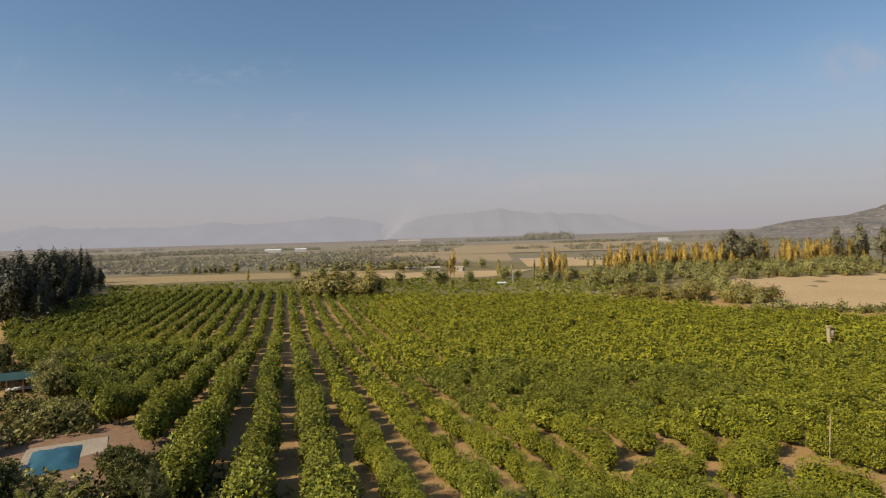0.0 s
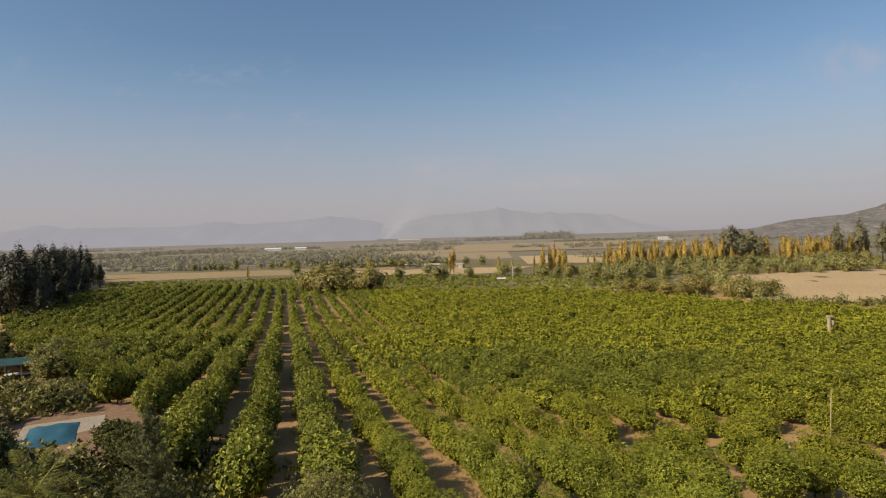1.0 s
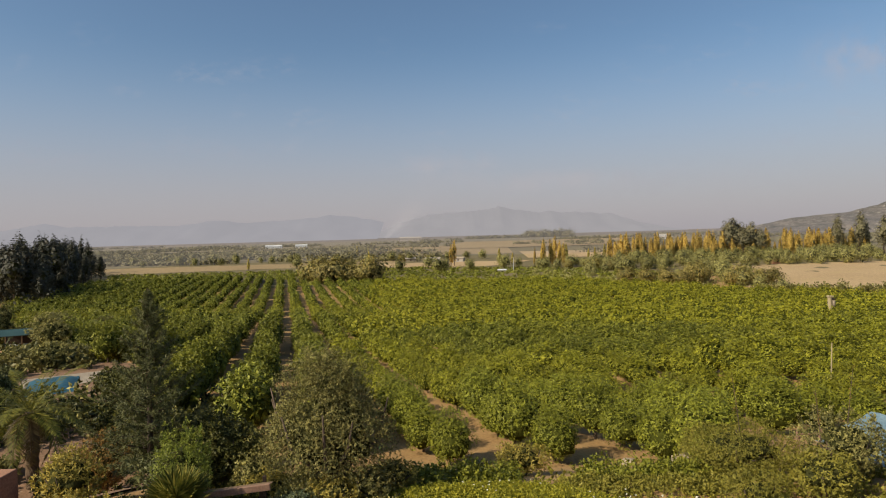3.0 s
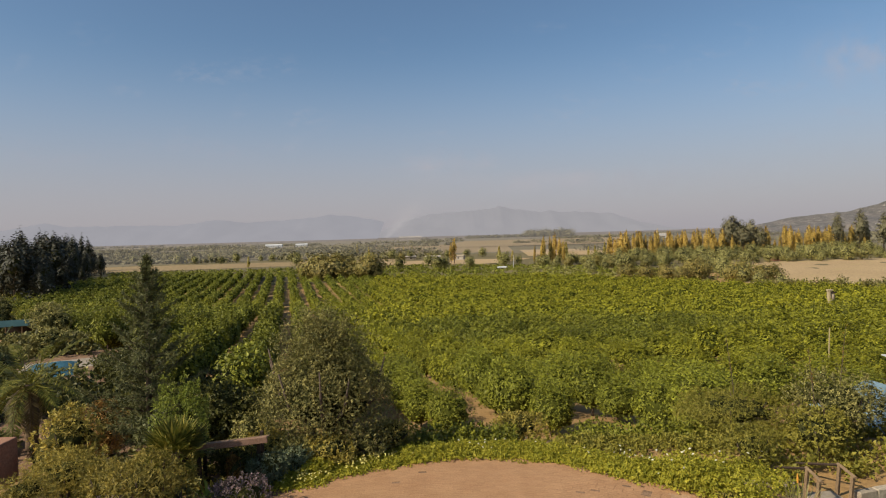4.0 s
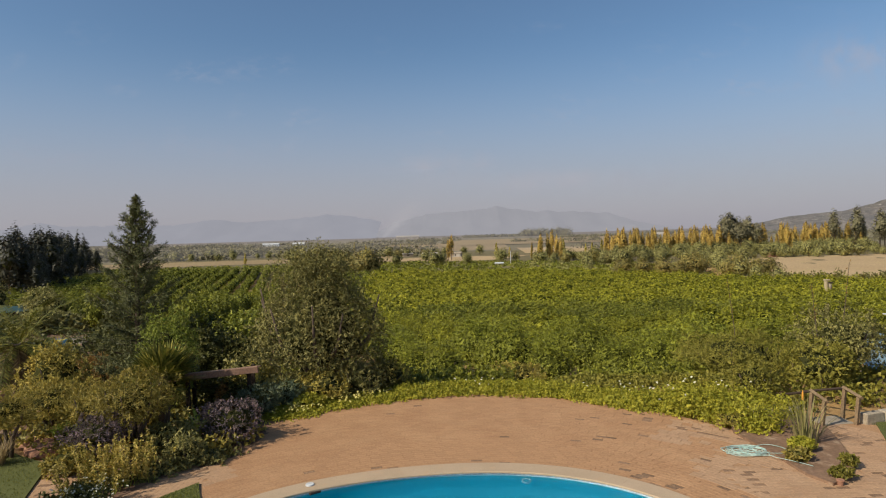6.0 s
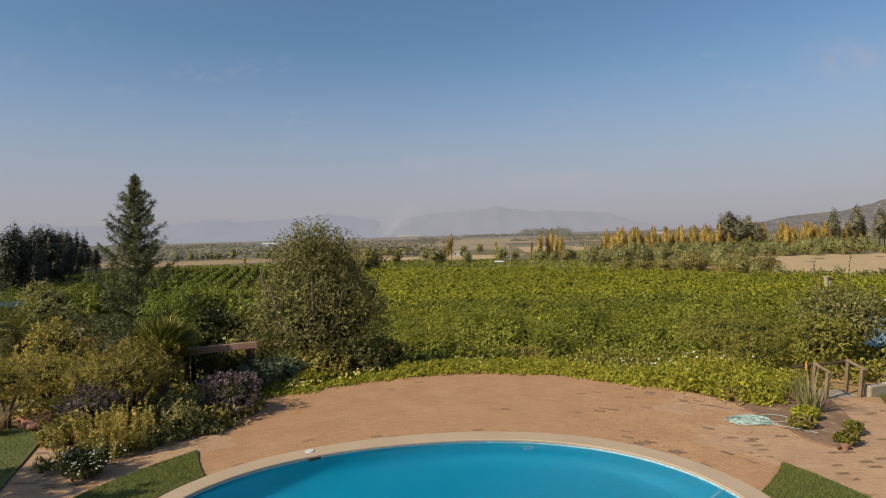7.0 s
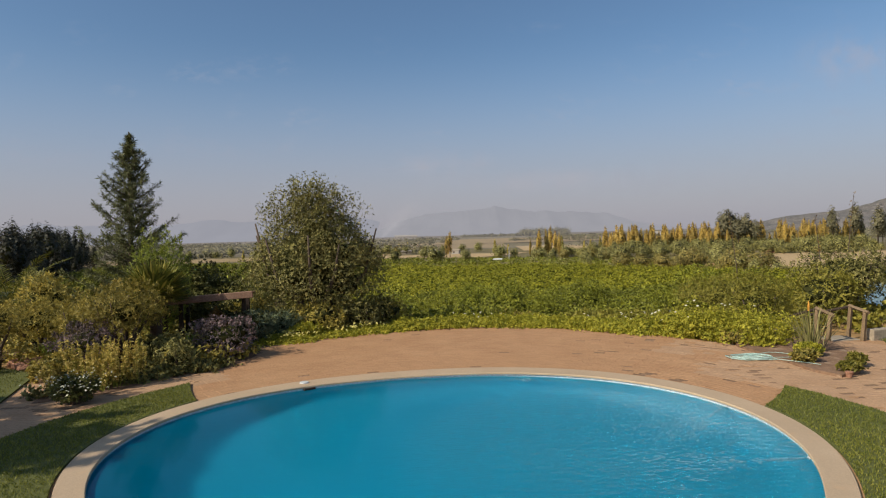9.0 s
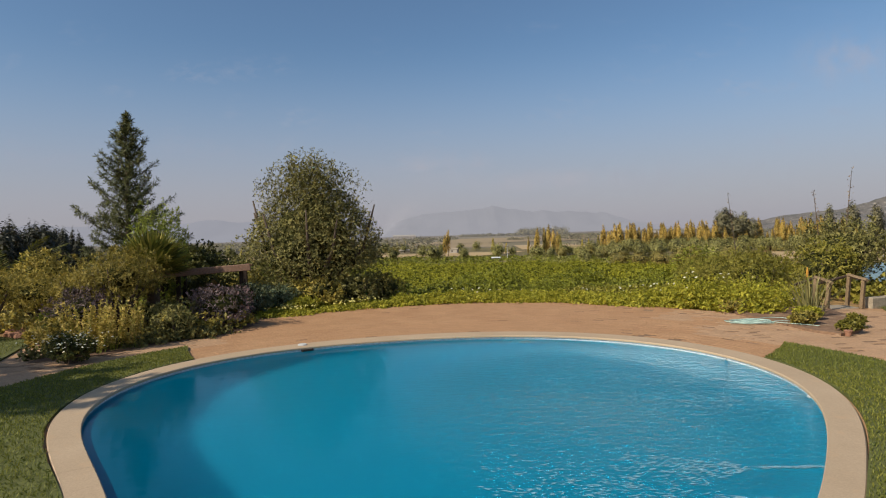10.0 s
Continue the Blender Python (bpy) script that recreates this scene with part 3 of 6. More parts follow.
f.append(tuple((len(PROFILE) - 1) * BA + i for i in range(BA)))
mesh_ob("pool_basin", v, f, M["plaster"], POOL_OB, smooth=True)
v, f = [], []
RW, AW = 46, 150
for j in range(RW + 1):
    for i in range(AW):
        a = i * math.tau / AW
        r = (pool_r(a) + 0.02) * (j + 0.02) / (RW + 0.02)
        x, y = POOL[0] + r * math.cos(a), POOL[1] + r * math.sin(a)
        v.append((x, y, -0.05))
for j in range(RW):
    for i in range(AW):
        f.append((j * AW + i, (j + 1) * AW + i, (j + 1) * AW + (i + 1) % AW, j * AW + (i + 1) % AW))
f.append(tuple(range(AW)))
water = tagged(mesh_ob("water", v, f, M["water"], POOL_OB, smooth=True), "clear blue rippled water")
water.visible_shadow = False

# coping in cast segments with fine joints
SEG = 46
for k in range(SEG):
    a0, a1 = k * math.tau / SEG, (k + 1) * math.tau / SEG
    ring("coping_stone", lambda a: pool_r(a) - 0.02, lambda a: pool_r(a) + cope(a), -0.011, 0.024, M["coping"], POOL_OB, a0, a1 - 0.0003, 6, 0.01)
bm = box(bmesh.new(), -0.11, 0.11, -0.03, 0.05, -0.07, -0.012, 0.008, Matrix.Translation((POOL[0], POOL[1], 0)) @ Matrix.Rotation(radians(124 - 90), 4, "Z") @ Matrix.Translation((0, pool_r(radians(124)) - 0.01, 0)))
part("skimmer", bm, M["darkwood"], POOL_OB, "dark skimmer mouth in the pool wall")
JETS = ((23.2, 223, 2.3), (-3.5, 184, 2.2), (-36, 178, 1.8), (-47, 172, 2.6))
for d, _, _ in JETS:
    a = radians(d)
    bm = bmesh.new()
    q = Matrix.Translation((POOL[0] + math.cos(a) * (pool_r(a) + 0.005), POOL[1] + math.sin(a) * (pool_r(a) + 0.005), -0.05)) @ Matrix.Rotation(a + math.pi / 2, 4, "Z") @ Matrix.Rotation(radians(90), 4, "X")
    bmesh.ops.create_cone(bm, cap_ends=True, segments=14, radius1=0.028, radius2=0.02, depth=0.05, matrix=q)
    part("water_jet", bm, M["white"], POOL_OB, "small white return nozzle")
frng = np.random.default_rng(77)
fp, fa = [], []
for d, way, length in JETS:
    a, w = radians(d), radians(way)
    ux, uy = math.cos(w), math.sin(w)
    for k in range(420):
        s_ = length * (frng.uniform(0, 0.3) if k % 4 == 0 else 0.35 + 0.65 * frng.beta(1.6, 1.8))
        side = frng.normal() * (0.012 + 0.26 * max(0.0, s_ - 0.5)) - 0.1 * max(0.0, s_ - 0.6)
        fp.append((POOL[0] + math.cos(a) * (pool_r(a) - 0.03) + ux * s_ - uy * side, POOL[1] + math.sin(a) * (pool_r(a) - 0.03) + uy * s_ + ux * side, -0.046 + frng.uniform(0, 0.012)))
        fa.append((ux + frng.normal() * 0.25, uy + frng.normal() * 0.25, 0.0))
fv, fq = leaves(frng, np.array(fp), np.tile([0.0, 0.0, 1.0], (len(fp), 1)), 0.062, 0.24, 0.0, unit(np.array(fa)))
tagged(piece("foam_fleck", array_mesh("foam_fleck", fv, fq, M["froth"]), POOL_OB), "white streaks of froth from the return nozzles", kind="stuff")

a = radians(69)
q = Matrix.Translation((POOL[0] + math.cos(a) * (pool_r(a) - 0.05), POOL[1] + math.sin(a) * (pool_r(a) - 0.05), -0.2)) @ Matrix.Rotation(a - math.pi / 2, 4, "Z") @ Matrix.Rotation(radians(12), 4, "X")
bm = bmesh.new()
tube(bm, [tuple(q @ Vector((0.085 * math.cos(k * math.tau / 18), 0.085 * math.sin(k * math.tau / 18), 0))) for k in range(19)], [0.013] * 19, 6)
part("pool_light", bm, M["white"], POOL_OB, "white ring of an underwater light", smooth=True)
bm = bmesh.new()
bmesh.ops.create_cone(bm, cap_ends=True, segments=20, radius1=0.085, radius2=0.08, depth=0.02, matrix=Matrix.Translation((POOL[0] + math.cos(radians(124)) * (pool_r(radians(124)) + 0.25), POOL[1] + math.sin(radians(124)) * (pool_r(radians(124)) + 0.25), 0.036)))
part("skimmer_lid", bm, M["white"], POOL_OB, "round white skimmer lid set in the coping")

# paving bricks in courses that follow the pool
BR, BW, BH = 0.235, 0.115, 0.05


def brick_mesh():
    bm = bmesh.new()
    w, d, e = BR / 2 - 0.0014, BW / 2 - 0.002, 0.003
    loops = [[bm.verts.new((sx * (w - k), sy * (d - k), z)) for sx, sy in ((-1, -1), (1, -1), (1, 1), (-1, 1))] for k, z in ((0, -BH), (0, -e), (e, 0))]
    for lo, up in zip(loops, loops[1:]):
        for i in range(4):
            bm.faces.new((lo[i], lo[(i + 1) % 4], up[(i + 1) % 4], up[i]))
    bm.faces.new(loops[-1])
    me = bpy.data.meshes.new("brick")
    bm.to_mesh(me)
    bm.free()
    me.materials.append(M["brick"])
    return me


def lawn_arc(a, r):
    d = math.degrees(a) % 360
    inside = pool_r(a) + cope(a) - 0.02 < r < 6.42
    return inside and (d > 300 or d < 18 + (r - 5) * 5.2 or 146.5 - (r - 5) * 4.9 < d < 300)


def paving():
    rng = random.Random(5)
    me = brick_mesh()
    near, rest, worn, greyed = [], [], [], []
    def on_path(a, r):
        d = math.degrees(a)
        return r > 6.43 and (-60 < d < 31 + 6 * math.sin(r * 2) or d > 138 or d < -130)

    def course(a, off):
        r = pool_r(a) + cope(a) + off
        return POOL[0] + r * math.cos(a), POOL[1] + r * math.sin(a)

    for row in range(62):
        off = 0.012 + (row + 0.5) * BW
        a, stop = rng.uniform(0, 0.05) - math.pi, math.pi - 0.02
        while a < stop:
            (x, y), (x1, y1) = course(a, off), course(a + 0.002, off)
            long = math.hypot(x1 - x, y1 - y) / 0.002
            turn = math.degrees(math.atan2(y1 - y, x1 - x))
            r = math.hypot(x - POOL[0], y - POOL[1])
            if r < min(deck_edge(a) - 0.06, 11.6) and not lawn_arc(a, r) and not on_path(a, r):
                m = pose(x, y, rng.uniform(-0.0015, 0.0015), rng.uniform(-0.3, 0.3), rng.uniform(-0.3, 0.3), turn + rng.uniform(-0.4, 0.4))
                d = math.degrees(a)
                n_ = noise.noise(Vector((x * 0.9, y * 0.9, 4.0))) + 0.5 * noise.noise(Vector((x * 4, y * 4, 1.0)))
                side_path = d < 48 or d > 126 or (r > 8.3 and d < 70)
                if rng.random() < ((0.13 if n_ > 0.1 else 0.02) if side_path else (0.16 if n_ > 0.6 else 0.05 if row < 2 else 0.003)):
                    worn.append(m @ pose(0, 0, -0.005))
                elif (d < 40 or d > 133) and r > 6.2 or (r > 6.8 and d < 52 and n_ > -0.1):
                    greyed.append(m)
                else:
                    (near if abs(x - 1) < 3 and y > 10 and r < 6.3 else rest).append(m)
            a += BR / long
    y, row = -2.0, 0
    while y < 18:
        x = -11.5 + (row % 2) * BR / 2
        while x < 12.5:
            a, r = math.atan2(y - POOL[1], x - POOL[0]), math.hypot(x - POOL[0], y - POOL[1])
            if on_path(a, r) and r < min(deck_edge(a) - 0.06, 11.9):
                m = pose(x, y, rng.uniform(-0.0035, -0.001), rng.uniform(-0.4, 0.4), rng.uniform(-0.4, 0.4), rng.uniform(-0.8, 0.8))
                n_ = noise.noise(Vector((x * 0.9, y * 0.9, 4.0))) + 0.5 * noise.noise(Vector((x * 4, y * 4, 1.0)))
                if rng.random() < (0.17 if n_ > 0.05 else 0.04):
                    worn.append(m @ pose(0, 0, -0.004))
                else:
                    greyed.append(m)
            x += BR
        y += BW
        row += 1
    for m in near[:300]:
        piece("brick", me, TERRACE, m)
    base = np.array([w.co[:] for w in me.vertices])
    polys = [tuple(p.vertices) for p in me.polygons]
    for lot, material, label in ((rest + near[300:], "brick", "weathered reddish paving bricks in courses round the pool"), (greyed, "palebrick", "greyed dusty paving bricks of the side paths"), (worn, "wornbrick", "dark mossy worn bricks in the paving")):
        vs, fs = [], []
        for m in lot:
            o = len(vs) * len(base)
            vs.append(base @ np.array(m.to_3x3()).T + np.array(m.translation))
            fs += [tuple(o + i for i in p) for p in polys]
        tagged(mesh_ob("paving_bricks", np.concatenate(vs), fs, M[material], TERRACE), label, kind="stuff")


# ---- plants ----
def turf(name, region, n, label, seed, z=0.03, blade=0.045, material="grass"):
    """A lawn: a slab under a dense pile of blades. region: gives random places on it."""
    rng = np.random.default_rng(seed)
    p = region(rng, n)
    n = len(p)
    along = unit(np.stack([rng.normal(size=n) * 0.55, rng.normal(size=n) * 0.55, np.ones(n)], 1))
    v, q = leaves(rng, np.c_[p, np.full(n, z) + blade * 0.3], unit(rng.normal(size=(n, 3)) * [1, 1, 0.3]), blade, 0.22, 0.0, along)
    return tagged(new(name, array_mesh(name, v, q, M[material])), label, "lawn", kind="stuff")


def lawn_end(a_end, r):
    """The slanting end of a lawn strip, by distance from the pool."""
    return a_end - (r - 5) * 4.9 if a_end > 90 else a_end + (r - 5) * 5.2


for a_end, a_far in ((146.5, 236.0), (18.0, -58.0)):
    v, f, rows, cols = [], [], 5, 44
    for z in (-0.12, 0.03):
        for i in range(cols + 1):
            for j in range(rows + 1):
                a = radians(a_end + (a_far - a_end) * i / cols)
                r0 = pool_r(a) + cope(a) + 0.004
                r = r0 + (6.42 - r0) * j / rows
                d = a_end + (a_far - a_end) * i / cols + (lawn_end(a_end, r) - a_end) * (1 - i / cols)
                v.append((POOL[0] + r * math.cos(radians(d)), POOL[1] + r * math.sin(radians(d)), z))
    n, half = rows + 1, (rows + 1) * (cols + 1)
    for i in range(cols):
        for j in range(rows):
            q = (i * n + j, i * n + j + 1, (i + 1) * n + j + 1, (i + 1) * n + j)
            f += [tuple(half + k for k in q), q[::-1]]
        for j in (0, rows):
            f.append((i * n + j, (i + 1) * n + j, half + (i + 1) * n + j, half + i * n + j))
    for j in range(rows):
        f.append((j, half + j, half + j + 1, j + 1))
    tagged(mesh_ob("lawn", v, f, M["lawn"]), "curved strip of green lawn between coping and path", "lawn", kind="structure")

    def strip(rng, n, a_end=a_end, a_far=a_far):
        a = rng.uniform(min(a_end - 8, a_far), max(a_end + 8, a_far), n * 2)
        lo = np.array([pool_r(radians(k)) + cope(radians(k)) for k in a]) + 0.02
        r = np.sqrt(rng.uniform(lo ** 2, 6.4 ** 2))
        end = lawn_end(a_end, r)
        ok = a > end if a_end > 90 else a < end
        a, r = np.radians(a[ok])[:n], r[ok][:n]
        return np.stack([POOL[0] + r * np.cos(a), POOL[1] + r * np.sin(a)], 1)

    turf("lawn_grass", strip, 24000, "short mown green grass of the curved strip by the pool", int(a_end))


def shrub(name, x, y, z, radii, n, size, leaf, label, seed, category="shrub", aspect=0.5, count=22, spread_=0.42, trunk=0.0, core=0.48, upright=0.3, low=-0.9, limbs=5, shoots=0, tilt=None, taper=0.0):
    """A shrub or round tree: bent limbs from the ground and a crown of clumped leaves. z: the ground; trunk: clear height below the crown."""
    rng = np.random.default_rng(seed)
    ob = thing(name, pose(x, y, z), label, category)
    mid = trunk + radii[2]
    bm = bmesh.new()
    thick = 0.03 + 0.022 * max(radii)
    for k in range(limbs):
        a = k * math.tau / limbs + rng.uniform(-0.5, 0.5)
        e = (math.cos(a) * radii[0] * 0.55, math.sin(a) * radii[1] * 0.55, mid + radii[2] * rng.uniform(-0.1, 0.5))
        tube(bm, [(math.cos(a) * thick, math.sin(a) * thick, -0.25), (e[0] * 0.3, e[1] * 0.3, mid * 0.45), (e[0] * 0.8, e[1] * 0.8, mid * 0.8), e], [thick, thick * 0.8, thick * 0.5, thick * 0.2], 6)
    part("trunk", bm, M["bark"], ob, smooth=True)
    p, d = clumps(rng, n // 4, radii, count, spread_, low, upright=upright, taper=taper, skin_share=0.3)
    v, q = sprigs(rng, p, d, size, 6, aspect, 0.35 if tilt is None else tilt)
    vs, qs = [v], [q]
    for k in range(shoots):
        a, r = rng.uniform(0, math.tau), math.sqrt(rng.uniform(0, 0.8))
        b = np.array([math.cos(a) * r * radii[0], math.sin(a) * r * radii[1], radii[2] * math.sqrt(max(0.05, 1 - r * r)) * 0.8])
        b[:2] *= 1 - taper * min(1, 0.5 + 0.5 * b[2] / radii[2])
        h = rng.uniform(0.14, 0.36) * radii[2]
        lean = np.array([math.cos(a) * 0.25 * r, math.sin(a) * 0.25 * r, 1])
        m_ = 9
        s = rng.uniform(0, 1, (m_, 1))
        pp = b + lean * s * h + rng.normal(size=(m_, 3)) * 0.03 * (1.2 - s) * max(radii)
        vv, qq = sprigs(rng, pp, np.tile(lean, (m_, 1)), size, 5, aspect, 0.6)
        qs.append(qq + sum(len(w) for w in vs))
        vs.append(vv)
    me = array_mesh("crown", np.concatenate(vs), np.concatenate(qs), M[leaf])
    crown = piece("crown", me, ob, pose(0, 0, mid))
    # solid core, coloured dark so that gaps between leaves look shaded
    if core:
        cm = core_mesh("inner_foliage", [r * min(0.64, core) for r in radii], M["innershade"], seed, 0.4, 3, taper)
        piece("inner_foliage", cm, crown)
    return ob


# ---- citrus orchard ----
ROW = Vector((-0.255, 0.967))
SIDE = Vector((0.967, 0.255))


def citrus_leaves(rng, n, size, k=6):
    """A citrus crown: n sprigs in clumps, with upright shoots on top."""
    p, d = clumps(rng, n, (1.4, 1.6, 1.32), 30, 0.32, low=-1.0, skin_share=0.5)
    p[:, :2] *= 1 + 0.15 * np.clip(-p[:, 2:3] / 1.32, 0, 1)
    p[:, 2] = np.maximum(p[:, 2] + 1.45, 0.12 + 0.2 * rng.random(n))
    m = n // 9
    a, r = rng.uniform(0, math.tau, m), np.sqrt(rng.uniform(0, 0.75, m))
    top = np.stack([np.cos(a) * r * 1.2, np.sin(a) * r * 1.5, 1.45 + 1.3 * np.sqrt(1 - r * r) + rng.uniform(0, 0.38, m)], 1)
    return sprigs(rng, np.concatenate([p, top]), np.concatenate([d, np.tile([0.0, 0.0, 1.0], (m, 1))]), size, k, 0.52, 0.2, flat=0.6)


def in_orchard(x, y):
    if y < (27.6 + max(0, -x - 2) * 0.55 if x < 7.2 else 22.6 + max(0.0, x - 12) * 0.9):
        return False
    if -62 < x < -26 and 247 < y < 268:
        return False
    if x > 15.5 and y < 31 or 14 < x < 29 and abs(y - 47 + (x - 14) * 0.28) < 1.5:
        return False
    if x < -28 - (y - 52) * 0.84 and y < 165:
        return False
    if y > 238 - max(0, x - 40) * 1.1 + min(58, max(0, -x) * 0.55):
        return False
    if abs(x - 76.3) < 2.2 and 112 < y < 122:
        return False
    if 27 < y < 50 and abs(x - 30 + (y - 45) * 0.3) < 1.0:
        return False
    return -165 < x < 122 and x > -0.71 * y - 4


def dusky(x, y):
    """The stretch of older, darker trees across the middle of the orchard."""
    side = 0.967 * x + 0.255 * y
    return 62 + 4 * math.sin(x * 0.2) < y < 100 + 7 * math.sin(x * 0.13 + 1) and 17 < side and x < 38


def row_width(x, y):
    """How far a crown spreads across its row: the young rows stand apart, the rest closes up."""
    side = 0.967 * x + 0.255 * y
    return 1.28 if side > 25.5 else 0.93 if side > 4.5 and y < 66 else 1.16 if y < 90 and side > -16 else 1.04


def orchard():
    rng = np.random.default_rng(11)
    spots = []
    for i in range(-42, 44):
        for j in range(4, 108):
            s = SIDE * (i * 4.72 + 2.3) + ROW * (j * 2.9 + (i % 2) * 1.1)
            x, y = s.x + rng.normal() * 0.26, s.y + rng.normal() * 0.35
            if in_orchard(x, y) and rng.random() > 0.04:
                spots.append((x, y))
    spots.sort(key=lambda s: s[1] + 0.12 * abs(s[0]))
    trunk = bmesh.new()
    tube(trunk, [(0, 0, -0.3), (0.03, 0.02, 0.4), (-0.02, 0.0, 0.9), (0.1, 0.1, 1.7)], [0.11, 0.09, 0.08, 0.03], 6)
    for k in range(3):
        a = k * 2.1
        tube(trunk, [(0, 0, 0.6), (math.cos(a) * 0.4, math.sin(a) * 0.4, 1.2), (math.cos(a) * 0.9, math.sin(a) * 0.9, 2.0)], [0.06, 0.045, 0.015], 5)
    base = thing("citrus_tree", pose(0, 0, 0), "bushy green citrus tree in a close orchard row", "tree", "citrus orchard")
    tr = part("trunk", trunk, M["bark"], base, smooth=True)
    fine = [array_mesh("crown", *citrus_leaves(np.random.default_rng(40 + k), 2400, 0.094, 5), M["citrusnear"]) for k in range(5)]
    middle = [array_mesh("crown", *citrus_leaves(np.random.default_rng(70 + k), 1500, 0.122, 5), M["citrus"]) for k in range(5)]
    kinds = [array_mesh("crown", *citrus_leaves(np.random.default_rng(50 + k), 620, 0.19, 5), M["citrus"]) for k in range(6)]
    old = [array_mesh("crown", *citrus_leaves(np.random.default_rng(60 + k), 720, 0.175, 5), M["citrusold"]) for k in range(4)]
    # cores fill the crowns and give dark, shaded-looking gaps between sprigs
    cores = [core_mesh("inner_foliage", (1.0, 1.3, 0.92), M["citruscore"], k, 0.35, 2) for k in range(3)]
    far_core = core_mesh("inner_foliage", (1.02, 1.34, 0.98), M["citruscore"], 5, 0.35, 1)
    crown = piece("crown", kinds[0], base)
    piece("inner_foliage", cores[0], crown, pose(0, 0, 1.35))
    for n, (x, y) in enumerate(spots[:300]):
        sc = rng.uniform(0.82, 1.16) * (1.05 if x > -2 and y < 40 else 0.97 if -3 < x < 24 and y < 80 else 1.08)
        m = pose(x, y, float(land(x, y)) - 0.05, 0, 0, 14.8 + 180 * (n % 2) + rng.normal() * 9)
        ob = base if n == 0 else copy_thing(base, m)
        ob.matrix_basis = m @ Matrix.Diagonal((sc * row_width(x, y), sc * 1.1, sc * rng.uniform(0.9, 1.08) * (1.28 if 0.967 * x + 0.255 * y < 4.5 else 0.98), 1))
        for c in ob.children:
            if c.name.startswith("crown"):
                c.data = old[n % 4] if x < -4 - 0.2 * (y - 30) or dusky(x, y) else fine[n % 5] if n < 28 else middle[n % 5] if n < 110 else kinds[n % 6]
    # lots picked by place for the leaf copy with sunlight in its tone
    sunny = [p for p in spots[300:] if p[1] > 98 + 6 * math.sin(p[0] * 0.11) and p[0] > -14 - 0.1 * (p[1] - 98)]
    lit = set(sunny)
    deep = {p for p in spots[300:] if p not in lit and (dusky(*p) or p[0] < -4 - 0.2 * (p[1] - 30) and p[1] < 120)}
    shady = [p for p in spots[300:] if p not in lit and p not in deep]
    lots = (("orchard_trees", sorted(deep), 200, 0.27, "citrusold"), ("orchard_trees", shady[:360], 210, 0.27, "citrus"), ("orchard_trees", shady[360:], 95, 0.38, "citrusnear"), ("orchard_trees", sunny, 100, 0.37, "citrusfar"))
    for name, lot, count, size, leaf in lots:
        bank = [citrus_leaves(np.random.default_rng(80 + k), count, size, 3) for k in range(8)]
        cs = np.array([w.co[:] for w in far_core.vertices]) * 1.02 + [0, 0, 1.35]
        vs, cv, qs, o = [], [], [], 0
        for n, (x, y) in enumerate(lot):
            a, sc = radians(14.8) + math.pi * (n % 2) + rng.normal() * 0.15, rng.uniform(0.84, 1.16) * (1.08 if x < -6 else 0.95 if x < 24 and y < 80 else 1.05)
            wide = np.diag([row_width(x, y), 1.1, 1])
            rot = np.array([[math.cos(a), -math.sin(a), 0], [math.sin(a), math.cos(a), 0], [0, 0, rng.uniform(0.88, 1.1) * (1.2 if x < -6 and y < 130 else 1.0)]]) @ wide * sc
            at = np.array([x, y, float(land(x, y)) - 0.05])
            vs.append(bank[n % 8][0] @ rot.T + at)
            qs.append(bank[n % 8][1] + o)
            o += len(vs[-1])
            cv.append(cs @ rot.T + at)
        v = np.concatenate(vs)
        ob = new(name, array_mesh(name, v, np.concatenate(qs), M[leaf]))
        tagged(ob, "dense rows of " + ("yellow-green sun-toned" if leaf == "citrusfar" else "green") + " citrus trees running down the slope", "orchard", kind="stuff")
        # the same dark cores for the joined trees, as shade within
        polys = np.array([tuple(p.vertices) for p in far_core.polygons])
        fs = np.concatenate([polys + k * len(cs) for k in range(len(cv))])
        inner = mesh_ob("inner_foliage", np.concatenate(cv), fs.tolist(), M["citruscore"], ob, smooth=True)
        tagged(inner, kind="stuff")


orchard()


# ---- far trees ----
def crown_mesh(seed, n, size, radii, leaf, count=18, spread_=0.45, low=-0.9, round_=False, taper=0.0):
    rng = np.random.default_rng(seed)
    p, d = clumps(rng, n, radii, count, spread_, low, round_=round_, taper=taper)
    v, q = leaves(rng, p, d, size, 0.6)
    return array_mesh("crown", v, q, M[leaf])


